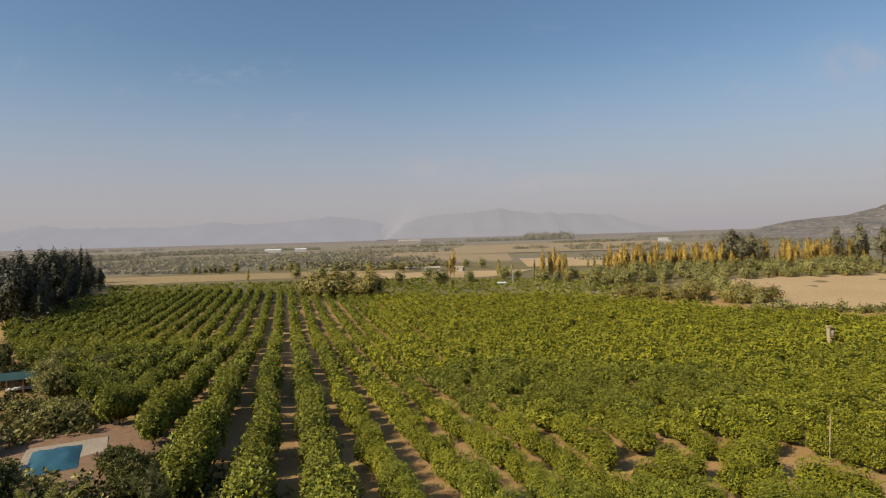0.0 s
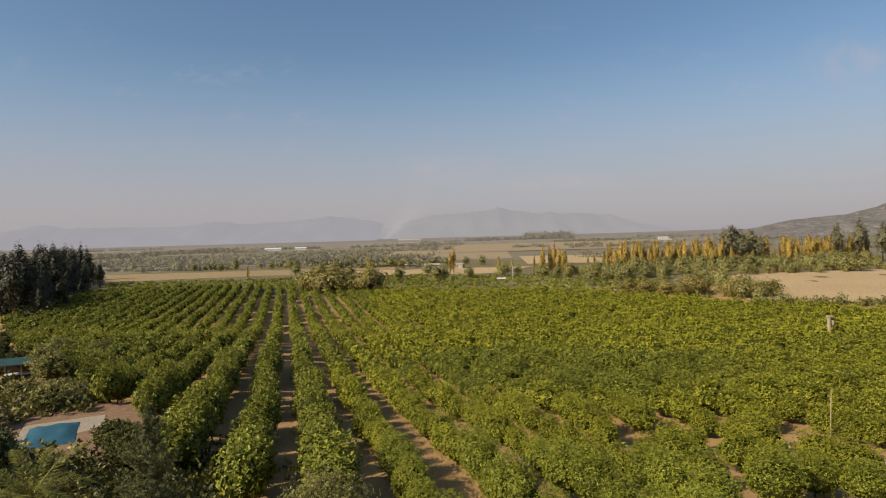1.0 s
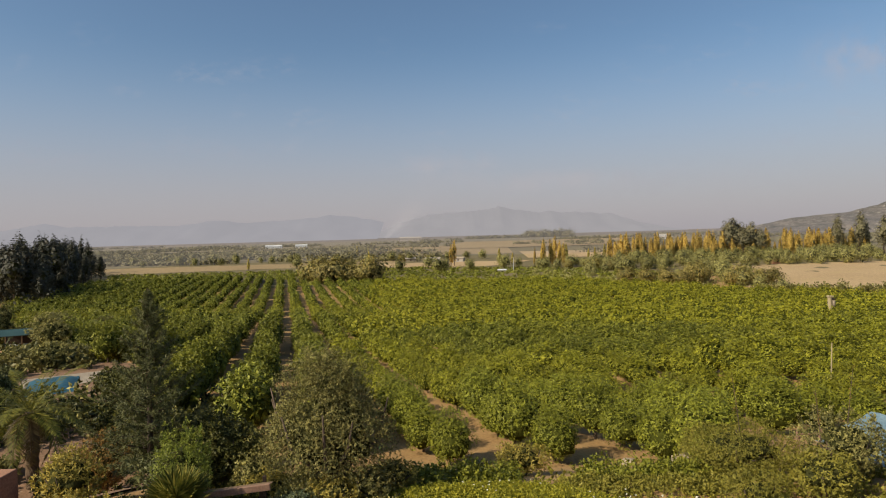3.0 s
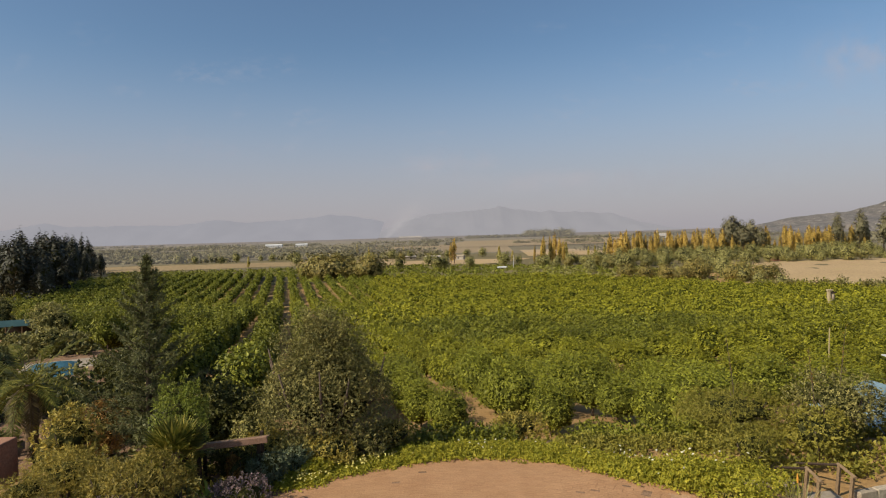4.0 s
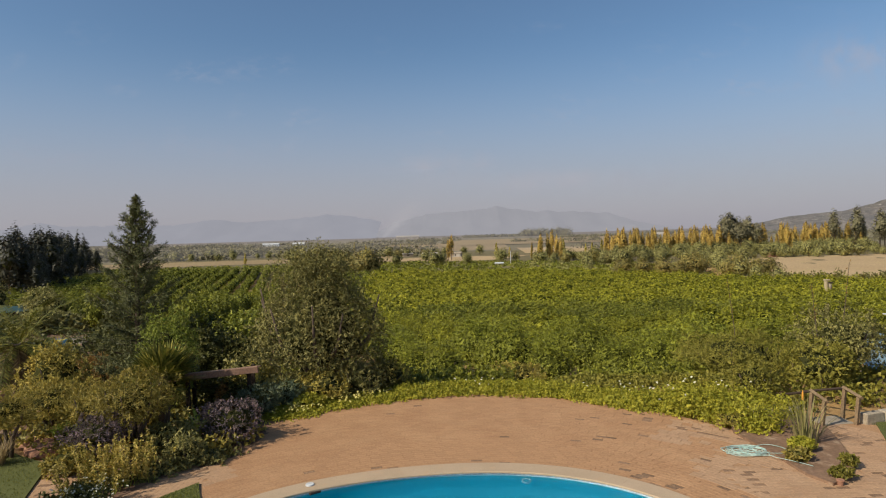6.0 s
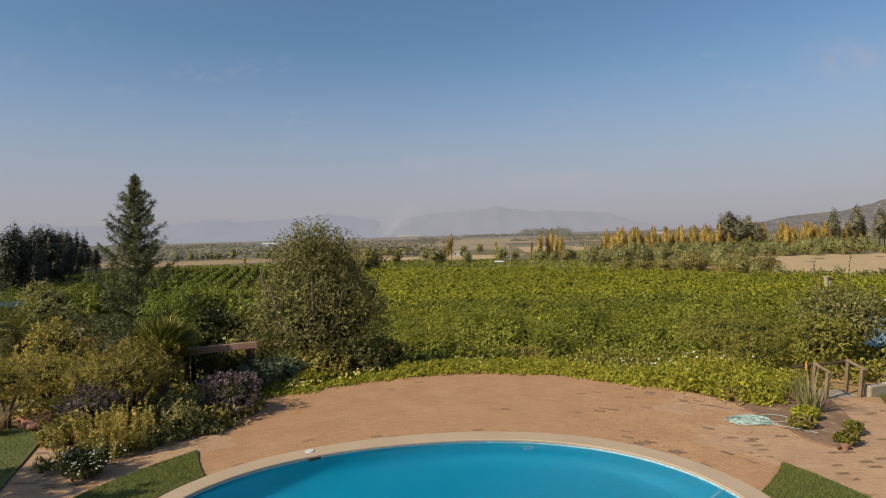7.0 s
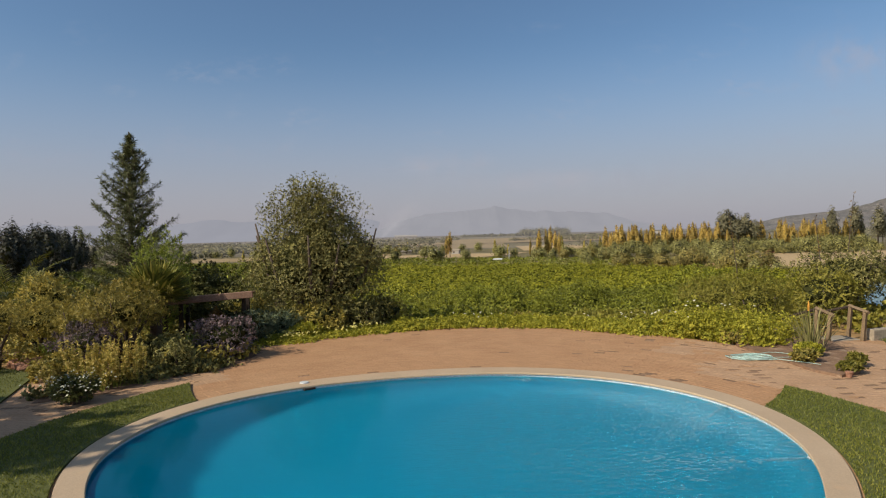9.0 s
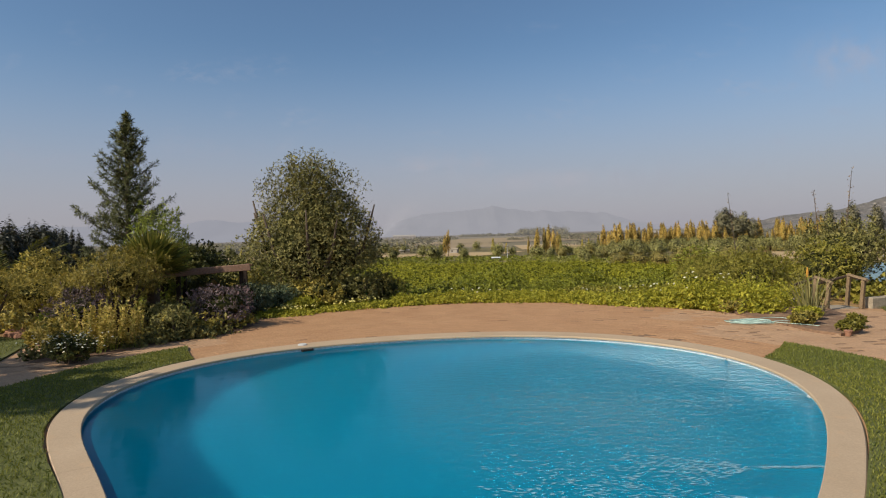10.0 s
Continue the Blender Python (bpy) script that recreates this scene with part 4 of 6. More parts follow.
def tree_kind(name, label, group, height, radii, leaf, seed, n, size, count=18, trunk_r=0.2, spread_=0.45, core=0.55, round_=False, taper=0.0):
    """A far tree of one kind, to be copied: tapered trunk with limbs, and a clumped crown."""
    ob = thing(name, pose(0, 0, 0), label, "tree", group)
    bm = bmesh.new()
    tube(bm, [(0, 0, -0.6), (0.05 * height * 0.1, 0, height * 0.35), (0, 0.02 * height, height * 0.85)], [trunk_r, trunk_r * 0.7, trunk_r * 0.15], 6)
    for k in range(5):
        a, h = k * 1.9 + seed, height * (0.3 + 0.1 * k)
        tube(bm, [(0, 0, h), (math.cos(a) * radii[0] * 0.6, math.sin(a) * radii[1] * 0.6, h + height * 0.14)], [trunk_r * 0.4, trunk_r * 0.1], 5)
    part("trunk", bm, M["bark"], ob, smooth=True)
    mid = height - radii[2]
    crown = piece("crown", crown_mesh(seed, n, size, radii, leaf, count, spread_, -0.9, round_, taper), ob, pose(0, 0, mid))
    # core coloured as the shade inside the crown, paler for far kinds
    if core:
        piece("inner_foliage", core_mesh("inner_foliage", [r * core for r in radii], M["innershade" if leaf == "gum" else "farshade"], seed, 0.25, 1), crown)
    return ob


def plant(kind, spots, rng, lo=0.8, hi=1.2, first=True):
    for n, (x, y) in enumerate(spots):
        s = rng.uniform(lo, hi)
        m = pose(x, y, float(land(x, y)), 0, 0, rng.uniform(0, 360))
        ob = kind if (n == 0 and first) else copy_thing(kind, m)
        ob.matrix_basis = m @ Matrix.Diagonal((s * rng.uniform(0.85, 1.15), s * rng.uniform(0.85, 1.15), s, 1))


R = random.Random(21)


def gauss_line(x0, y0, x1, y1, n, jx, jy):
    return [(x0 + (x1 - x0) * k / max(1, n - 1) + R.gauss(0, jx), y0 + (y1 - y0) * k / max(1, n - 1) + R.gauss(0, jy)) for k in range(n)]


def drift(name, spots, leaf, n, size, radii, label, category, seed):
    """Many bushes or trees of one kind as one mass: small leaves grow in sprigs, large ones stand for whole boughs."""
    rng = np.random.default_rng(seed)
    vs, qs, o = [], [], 0
    for x, y in spots:
        near = size < 0.5
        p, d = clumps(rng, max(8, n // 4) if near else n, np.array(radii) * rng.uniform(0.6, 1.25), 7, 0.5, low=-0.2)
        p = p + [x, y, float(land(x, y)) + radii[2] * 0.35]
        v, q = sprigs(rng, p, d, size * 1.25, 5, 0.5) if near else leaves(rng, p, d, size, 0.6)
        vs.append(v)
        qs.append(q + o)
        o += len(v)
    return tagged(new(name, array_mesh(name, np.concatenate(vs), np.concatenate(qs), M[leaf])), label, category, kind="stuff")


# dark grove of tall gum trees
for seed, spots in ((1, gauss_line(-140, 200, -206, 332, 30, 3, 4)), (2, gauss_line(-152, 205, -226, 345, 28, 4, 4)), (3, gauss_line(-168, 212, -250, 345, 18, 5, 5)), (4, gauss_line(-190, 225, -222, 378, 20, 4, 4)), (5, gauss_line(-138, 198, -197, 350, 22, 2, 3))):
    k = tree_kind("gum_tree", "tall dark gum tree in a dense grove", "gum grove", 22, (5.2, 5.2, 10.8), "gum", 300 + seed, 900, 1.05, 36, 0.35, 0.36 if seed % 2 else 0.27, 0.38, seed % 2 == 1, 0.58)
    plant(k, spots, R, 0.62 if seed != 5 else 0.4, 1.2 if seed != 5 else 0.7)

drift("grove_understory", [p for p in [(R.uniform(-262, -130), R.uniform(192, 372)) for _ in range(760)] if -0.80 * p[1] - 10 < p[0] < -0.565 * p[1] - 20 + 6 * math.sin(p[1])], "gum", 40, 1.4, (4.6, 4.6, 7.0), "dark undergrowth beneath the gum trees", "undergrowth", 30)

# autumn poplars
k1 = tree_kind("poplar_tree", "slender yellow poplar in autumn colour", "poplar row", 16.5, (2.6, 2.6, 8.2), "poplar", 401, 620, 0.8, 40, 0.22, 0.22, 0.25, False, 0.78)
plant(k1, gauss_line(100, 356, 172, 358, 116, 2.0, 8) + [(4, 355), (6, 357)] + gauss_line(50, 330, 68, 330, 11, 2, 5) + gauss_line(186, 372, 250, 360, 96, 3, 8), R, 0.62, 1.18)
k2 = tree_kind("poplar_tree", "slender poplar half turned to yellow", "poplar row", 12, (2.3, 2.3, 5.9), "poplargreen", 402, 460, 0.85, 34, 0.2, 0.24, 0.25, False, 0.7)
plant(k2, gauss_line(60, 400, 100, 395, 8, 3, 5) + gauss_line(120, 395, 260, 380, 16, 5, 6) + [(-46, 368), (-44, 372), (-118, 362), (32, 350), (40, 352), (-75, 520), (-66, 524), (-30, 560), (-38, 560)], R, 0.6, 0.95)

# green trees and willows between the orchard and the plain
k3 = tree_kind("field_tree", "rounded grey-green tree at the edge of the fields", "field trees", 9, (4.9, 4.9, 4.7), "farleaf", 403, 620, 0.85, 30, 0.25, 0.42)
plant(k3, gauss_line(104, 344, 178, 340, 34, 3, 4), R, 0.6, 0.95, False)
plant(k3, gauss_line(98, 190, 122, 290, 22, 2.5, 4) + gauss_line(185, 345, 285, 332, 26, 4, 4), R, 0.5, 1.0, False)
plant(k3, gauss_line(50, 312, 205, 292, 64, 6, 8) + gauss_line(66, 270, 118, 296, 18, 5, 6) + gauss_line(130, 335, 290, 305, 44, 7, 10) + gauss_line(-20, 310, 60, 330, 9, 6, 8) + gauss_line(-420, 480, -150, 470, 26, 12, 14) + gauss_line(-160, 455, 20, 440, 14, 8, 8) + gauss_line(-90, 372, -20, 340, 6, 5, 4), R, 0.5, 0.98)
k4 = tree_kind("willow_tree", "spreading olive-brown willow tree by the fields", "willows", 8, (5.5, 5.0, 4.3), "willow", 404, 1300, 0.8, 34, 0.3, 0.38)
plant(k4, [ (85, 212), (89, 215), (100, 206), (106, 204), (111, 205), (70, 232), (76, 226), (94, 221), (81, 219), (72, 290), (80, 285), (88, 288), (62, 300), (-10, 420), (-30, 425)], R, 0.6, 1.0)
plant(k4, [(-58, 262), (-53, 257), (-48, 260), (-45, 254), (-41, 258), (-37, 254), (-33, 257), (-50, 252), (-30, 252)], R, 1.0, 1.5, False)
k5 = tree_kind("broad_tree", "tall broad dark green tree above the poplars", "field trees", 19, (4.6, 4.6, 7.8), "duskleaf", 405, 1300, 0.9, 30, 0.45, 0.40, 0.35, True, 0.3)
plant(k5, [(173, 348), (179, 352), (167, 351), (184, 350), (171, 352)], R, 0.9, 1.38)
k6 = tree_kind("tall_dark_tree", "tall dark evergreen at the pasture edge", "field trees", 24, (5.2, 5.2, 10.5), "duskleaf", 406, 1100, 1.0, 34, 0.4, 0.38, 0.35, True, 0.45)
plant(k6, [(229, 350), (243, 352), (247, 354), (257, 352), (262, 355), (268, 352), (274, 352), (282, 355), (292, 352)], R, 0.8, 1.12)

# hedge of grey reeds along the pasture
drift("reeds", gauss_line(92, 184, 215, 160, 260, 2, 2.0), "farleaf", 80, 0.49, (1.8, 1.5, 2.0), "grey-green scrub along the edge of the pasture", "scrub", 31)
drift("dark_crop", [p for p in [(R.uniform(-215, 92), R.uniform(205, 345)) for _ in range(3000)] if not in_orchard(*p) and p[0] > -0.56 * p[1] and p[1] < 345 - max(0, p[0] + 10) * 0.55], "citrusold", 26, 0.9, (2.2, 2.2, 1.2), "dark green low crop beyond the citrus rows", "crop", 32)
drift("scrub", [(R.uniform(40, 110), R.uniform(205, 300)) for _ in range(160)], "farleaf", 40, 0.8, (2.0, 2.0, 1.3), "low scrub behind the orchard", "scrub", 33)
far_spots = []
for d, belts in ((480, 8), (560, 11), (680, 14), (820, 16), (1000, 18), (1250, 20), (1550, 20)):
    for _ in range(belts):
        f, n, lean = R.uniform(-0.85, 0.62), int(R.uniform(5, 22)), R.uniform(-0.15, 0.15)
        if -0.17 < f < 0.18 and d > 500 and R.random() < 0.55:
            continue
        at = d * R.uniform(0.92, 1.08)
        for k in range(n):
            far_spots.append((f * d + k * 8 + R.gauss(0, 2), at + k * 8 * lean + R.gauss(0, 5)))
drift("distant_trees", far_spots, "distleaf", 110, 2.0, (8.5, 7, 5.0), "distant tree lines across the hazy plain", "trees", 34)
drift("distant_trees", [(R.uniform(-0.45, -0.12) * 700, R.uniform(600, 760)) for _ in range(120)], "distleaf", 110, 1.8, (7, 5.5, 5.5), "dark belt of trees across the plain", "trees", 35)
drift("distant_wood", [(R.uniform(225, 350), R.uniform(1600, 1720)) for _ in range(240)], "distleaf", 70, 3.2, (9, 9, 15), "block of tall dark plantation far off", "wood", 36)
drift("distant_wood", [(R.uniform(60, 230), R.uniform(1600, 1720)) for _ in range(80)], "distleaf", 60, 4.0, (9, 9, 6), "low line of trees beside the plantation", "wood", 37)


# ---- rough garden masses ----
def gz(x, y):
    return float(land(x, y))


def conifer(x, y, height, label, seed, lean=0.15):
    """A young open conifer: straight trunk, whorls of drooping boughs with short needle sprays."""
    rng = np.random.default_rng(seed)
    ob = thing("conifer_tree", pose(x, y, gz(x, y)), label, "tree")
    bm = bmesh.new()
    tube(bm, [(0, 0, -0.4), (lean * 0.5, 0.02, height * 0.5), (lean, 0, height)], [0.13, 0.075, 0.012], 8)
    ps, ns = [], []
    boughs = 132
    for k in range(boughs):
        f = (k + 0.5) / boughs
        h = height * (0.06 + 0.92 * f ** 0.95) + rng.normal() * 0.05
        a = k * 2.399 + rng.uniform(-0.5, 0.5)
        reach = (2.2 * (1 - f) ** 0.95 + 0.05) * rng.uniform(0.6, 1.15)
        d = np.array([math.cos(a), math.sin(a), 0.25 + 0.75 * f + rng.uniform(-0.12, 0.2)])
        root = np.array([lean * h / height, 0, h])
        tip = root + d * reach
        side = np.array([-math.sin(a), math.cos(a), 0])
        tube(bm, [tuple(root), tuple((root + tip) / 2 - [0, 0, 0.06 * reach]), tuple(tip)], [0.02, 0.013, 0.004], 4)
        m_ = int(7 + 27 * reach)
        s = rng.uniform(0.15, 1.04, (m_, 1))
        w = rng.normal(size=(m_, 1)) * 0.17 * reach * (1.25 - s)
        ps.append(root * (1 - s) + tip * s - np.array([0, 0, 0.24]) * reach * s * (1 - s) + side * w + rng.normal(size=(m_, 3)) * 0.03)
        ns.append(d * 0.9 + side * np.sign(w) * 0.45 + np.array([0, 0, 0.2]))
    part("trunk", bm, M["bark"], ob, smooth=True)
    v, q = sprigs(rng, np.concatenate(ps), np.concatenate(ns), 0.15, 8, 0.13, 0.1, 0.5)
    piece("crown", array_mesh("crown", v, q, M["needle"]), ob)
    return ob


def frond_mesh(name, length, leaf, seed, droop=0.9, pairs=38, leaflet=0.5):
    """One arching feather leaf of a palm, growing along +x and curving down."""
    rng = np.random.default_rng(seed)
    s = np.linspace(0.03, 1, pairs)
    x = length * (s - 0.12 * droop * s ** 3)
    z = length * (0.42 * s - 0.75 * droop * s ** 2.3)
    mid = np.stack([x, 0 * s, z], 1)
    tang = unit(np.gradient(mid, axis=0))
    ps, al = [], []
    for sg in (-1, 1):
        ll = leaflet * np.sin(np.clip(s * 0.93 + 0.1, 0, 1) * math.pi) ** 0.6 + 0.05
        d = unit(tang * 0.75 + np.array([0, sg * 0.8, -0.18]) + rng.normal(size=(pairs, 3)) * 0.09)
        ps.append(mid + d * ll[:, None] / 2)
        al.append(d * ll[:, None])
    p, a = np.concatenate(ps), np.concatenate(al)
    ln = np.linalg.norm(a, axis=1, keepdims=True)
    t = a / ln
    b = unit(np.cross(t, np.array([0.2, 0, 1.0])))
    v = np.stack([p - t * ln / 2, p + b * 0.027, p + t * ln / 2, p - b * 0.027], 1).reshape(-1, 3)
    q = np.arange(len(v)).reshape(-1, 4)
    n0 = len(v)
    st = np.concatenate([mid + [0, 0.02, 0], mid - [0, 0.02, 0]])
    v = np.concatenate([v, st])
    q = np.concatenate([q, np.array([(n0 + i, n0 + i + 1, n0 + pairs + i + 1, n0 + pairs + i) for i in range(pairs - 1)])])
    return array_mesh(name, v, q, M[leaf])


def feather_palm(x, y, z, trunk, length, label, seed):
    rng = random.Random(seed)
    ob = thing("palm_tree", pose(x, y, z), label, "palm")
    bm = bmesh.new()
    pts, rad = [], []
    for k in range(15):
        pts.append((0.02 * math.sin(k), 0.015 * k, -0.2 + (trunk + 0.3) * k / 14))
        rad.append(0.27 + (0.035 if k % 2 else -0.015) + 0.05 * (k > 11))
    tube(bm, pts, rad, 12)
    part("trunk", bm, M["palmbark"], ob)
    live = [frond_mesh("frond", length, "palm", seed + k, 0.45 + 0.22 * k) for k in range(3)]
    dry = frond_mesh("frond", length * 0.8, "drypalm", seed + 9, 1.35)
    for k in range(34):
        f = k / 34
        up = 62 - 108 * f
        m = pose(0, 0, trunk + 0.12, 0, 0, k * 137.5 + rng.uniform(-9, 9)) @ pose(0.1, 0, 0, 0, -(up - 20), 0)
        piece("frond", dry if f > 0.8 else live[k % 3], ob, m)
    return ob


def fan_palm(x, y, z, trunk, size, label, seed, count=22):
    rng = random.Random(seed)
    ob = thing("fan_palm", pose(x, y, z), label, "palm")
    bm = bmesh.new()
    tube(bm, [(0, 0, -0.2), (0.01, 0, trunk * 0.5), (0, 0, trunk + 0.1)], [0.13, 0.15, 0.11], 9)
    part("trunk", bm, M["palmbark"], ob)
    nr = 24
    a = np.linspace(-2.1, 2.1, nr)
    d = np.stack([np.cos(a), np.sin(a), -0.12 * np.abs(a) + 0.03 * (np.arange(nr) % 2)], 1)
    ln = size * (0.75 + 0.25 * np.cos(a))[:, None]
    b = np.stack([-np.sin(a), np.cos(a), 0 * a], 1)
    st = np.array([size * 0.75, 0, 0])
    v = np.stack([st + d * 0.02, st + d * ln * 0.55 + b * 0.05 * size, st + d * ln, st + d * ln * 0.55 - b * 0.05 * size], 1).reshape(-1, 3)
    q = np.arange(len(v)).reshape(-1, 4)
    v = np.concatenate([v, [[0, 0.012, 0], [0, -0.012, 0], [size * 0.78, -0.01, 0], [size * 0.78, 0.01, 0]]])
    q = np.concatenate([q, [[len(v) - 4, len(v) - 3, len(v) - 2, len(v) - 1]]])
    me = array_mesh("fan_leaf", v, q, M["palm"])
    for k in range(count):
        up = 82 - 95 * k / count
        piece("fan_leaf", me, ob, pose(0, 0, trunk, 0, 0, k * 137.5 + rng.uniform(-10, 10)) @ pose(0.06, 0, 0, rng.uniform(-20, 20), -up, 0))
    return ob


def tuft(name, x, y, z, blades, height, spread_, width, leaf, label, seed, category="plant", bend=0.35):
    """A tuft of upright strap leaves or grass from one foot."""
    rng = np.random.default_rng(seed)
    vs, qs, o = [], [], 0
    for k in range(blades):
        a, r = rng.uniform(0, math.tau), math.sqrt(rng.uniform(0, 1)) * spread_ * 0.35
        h, out = height * rng.uniform(0.6, 1.1), spread_ * rng.uniform(0.15, 1.0)
        c, s_ = math.cos(a), math.sin(a)
        side = np.array([-s_, c, 0]) * width
        pts = []
        for f in (0, 0.4, 0.75, 1.0):
            e = r + out * f ** 1.7
            pts.append((np.array([c * e, s_ * e, h * f - bend * h * f ** 3 * out / max(spread_, 0.01)]), max(0.06, 1 - f ** 2)))
        for p, w in pts:
            vs += [p + side * w, p - side * w]
        for i in range(3):
            qs.append((o + 2 * i, o + 2 * i + 1, o + 2 * i + 3, o + 2 * i + 2))
        o += 8
    ob = thing(name, pose(x, y, z), label, category)
    piece("leaf_tuft", array_mesh("leaf_tuft", np.array(vs), np.array(qs), M[leaf]), ob)
    return ob


def spires(name, x, y, z, count, height, reach, leaf, label, seed):
    """A clump of stiff upright stems, each ringed from top to foot with small leaf rosettes."""
    rng = np.random.default_rng(seed)
    ob = thing(name, pose(x, y, z), label, "plant")
    bm = bmesh.new()
    ps, ns = [], []
    for k in range(count):
        a, r = rng.uniform(0, math.tau), math.sqrt(rng.uniform(0, 1)) * reach
        h = height * rng.uniform(0.6, 1.1)
        foot = np.array([math.cos(a) * r * 0.7, math.sin(a) * r * 0.7, 0])
        tip = np.array([math.cos(a) * r * 1.25, math.sin(a) * r * 1.25, h]) + rng.normal(size=3) * [0.05, 0.05, 0]
        tube(bm, [tuple(foot), tuple(tip)], [0.007, 0.003], 4)
        m = int(h / 0.035)
        s = np.linspace(0.22, 1.0, m)[:, None]
        ps.append(foot * (1 - s) + tip * s + rng.normal(size=(m, 3)) * 0.012)
        out = rng.normal(size=(m, 3)) * [1, 1, 0.2]
        ns.append(unit(out) * 0.7 + [0, 0, 0.6])
    part("stem", bm, M["lime"], ob)
    v, q = sprigs(rng, np.concatenate(ps), np.concatenate(ns), 0.052, 5, 0.5, 0.3)
    tagged(piece("flower_spike", array_mesh("flower_spike", v, q, M[leaf]), ob), "small pale yellow leaf rosettes", kind="stuff")
    return ob


def petals(name, spots, material, size, parent=None, label="", seed=1):
    """Scattered small open blossoms."""
    rng = np.random.default_rng(seed)
    vs = []
    for p in spots:
        n = unit(np.array([[rng.normal() * 0.4, -0.5 + rng.normal() * 0.4, 1.0]]))
        for k in range(3):
            vs.append(leaves(rng, np.array([p]) + n * 0.004 * k, n, size, 0.45, 0.1)[0])
    v = np.concatenate(vs)
    ob = new(name, array_mesh(name, v, np.arange(len(v)).reshape(-1, 4), M[material]))
    if parent:
        ob.parent = parent
    else:
        tagged(ob, label, "flowers", kind="stuff")
    return ob


# ---- garden west of the terrace ----
shrub("olive_bush", -3.6, 18.9, gz(-3.6, 18.9) - 0.25, (3.6, 2.6, 2.4), 62000, 0.066, "olive", "large rounded olive-green bush beside the terrace", 61, "bush", 0.4, 210, 0.2, 0.0, 0.48, 0.3, -1.0, 8, 240, None, 0.68)
for k, (x, y, w, h) in enumerate(((-5.3, 18.0, 0.9, 0.55), (-4.3, 17.6, 0.8, 0.45), (-3.2, 17.7, 0.9, 0.5), (-2.2, 18.2, 0.9, 0.5), (-1.5, 19.0, 0.9, 0.55), (-5.9, 18.9, 0.9, 0.7))):
    shrub("skirt_shrub", x, y, gz(x, y) - 0.05, (w, w * 0.8, h), 2300, 0.10, "olive" if k % 2 else "feather", "low dull green shrub at the foot of the olive bush", 261 + k, "shrub", 0.35, 22, 0.36)
conifer(-10.22, 20.7, 7.05, "young open dull green conifer above the garden shrubs", 62)
shrub("white_flower_clump", -6.1, 10.7, 0, (0.52, 0.44, 0.26), 2600, 0.05, "darkleaf", "low dark clump dotted with small white blossoms", 63, "plant", 0.5, 14, 0.4)
for k, (x, y, h, n) in enumerate(((-6.75, 11.5, 0.72, 22), (-6.4, 11.75, 0.88, 30), (-6.05, 11.95, 0.9, 30), (-5.72, 12.2, 0.8, 24), (-6.2, 11.4, 0.55, 18), (-6.55, 12.1, 0.85, 22))):
    spires("yellow_spike_plant", x, y, 0, n * 2 // 3, h, 0.38, "yellow", "clump of upright knobbly yellow flower spikes", 160 + k)
shrub("low_green_shrub", -5.3, 12.95, 0, (0.55, 0.48, 0.34), 2600, 0.06, "olive", "small rounded grey-green shrub at the paving edge", 66, "shrub", 0.4, 18, 0.36)
shrub("purple_shrub", -4.75, 14.3, 0, (0.85, 0.75, 0.5), 4200, 0.065, "purple", "sprawling shrub with purple leaves and flower sprays", 67, "shrub", 0.3, 26, 0.36, 0.02, 0.5, 0.3, -0.9, 7, 22)
shrub("purple_shrub", -7.2, 13.0, 0, (0.7, 0.6, 0.45), 3000, 0.065, "purple", "purple flowering shrub behind yellow spikes", 68, "shrub", 0.3, 22, 0.36, 0.25, 0.45, 0.3, -0.9, 7, 22)
shrub("feathery_shrub", -6.75, 13.6, 0, (1.15, 1.0, 0.68), 9000, 0.075, "feather", "feathery olive-green shrub on several thin stems", 69, "shrub", 0.22, 40, 0.3, 0.62, 0.35, 0.3, -0.7, 7, 20)
shrub("feathery_shrub", -9.7, 15.4, -0.1, (1.25, 1.1, 0.6), 9000, 0.075, "feather", "broad feathery shrub with arching twigs", 70, "shrub", 0.24, 40, 0.3, 0.35, 0.4, 0.3, -0.8, 7, 20)
shrub("feathery_shrub", -9.6, 13.6, 0, (0.9, 0.8, 0.5), 3800, 0.08, "feather", "small feathery tree-like shrub on one stem", 71, "shrub", 0.22, 26, 0.3, 0.6, 0.35, 0.3, -0.7, 3, 8)
fan_palm(-6.7, 15.0, 0, 1.35, 0.6, "bushy fan palm with stiff pleated leaves", 72, 34)
shrub("light_green_bush", -7.15, 16.3, 0, (0.85, 0.8, 1.5), 6500, 0.09, "lime", "upright light green feathery bush", 73, "bush", 0.25, 36, 0.3, 0.0, 0.5, 0.6, -0.9, 5, 20, 1.2)
shrub("dark_hedge_bush", -7.9, 21.0, gz(-7.9, 21), (1.9, 1.5, 1.35), 13000, 0.11, "darkleaf", "dense dark green rounded hedge bush", 74, "bush", 0.5, 36, 0.32, 0.0, 0.6)
shrub("blue_green_bush", -4.7, 16.3, 0, (0.65, 0.6, 0.5), 2200, 0.09, "bluegreen", "blue-green bush at the corner of the paving", 75, "bush", 0.3, 22, 0.36)
shrub("rust_bush", -5.55, 16.0, 0, (0.3, 0.3, 0.5), 900, 0.08, "rust", "small rust-brown shrub beside the wooden shelter", 76, "shrub", 0.35, 14, 0.36)
shrub("rust_bush", -14.2, 24.6, gz(-14.2, 24.6), (1.3, 1.1, 1.5), 8000, 0.09, "rust", "bush with rust-coloured autumn leaves", 77, "bush", 0.4, 26, 0.34, 0.2)
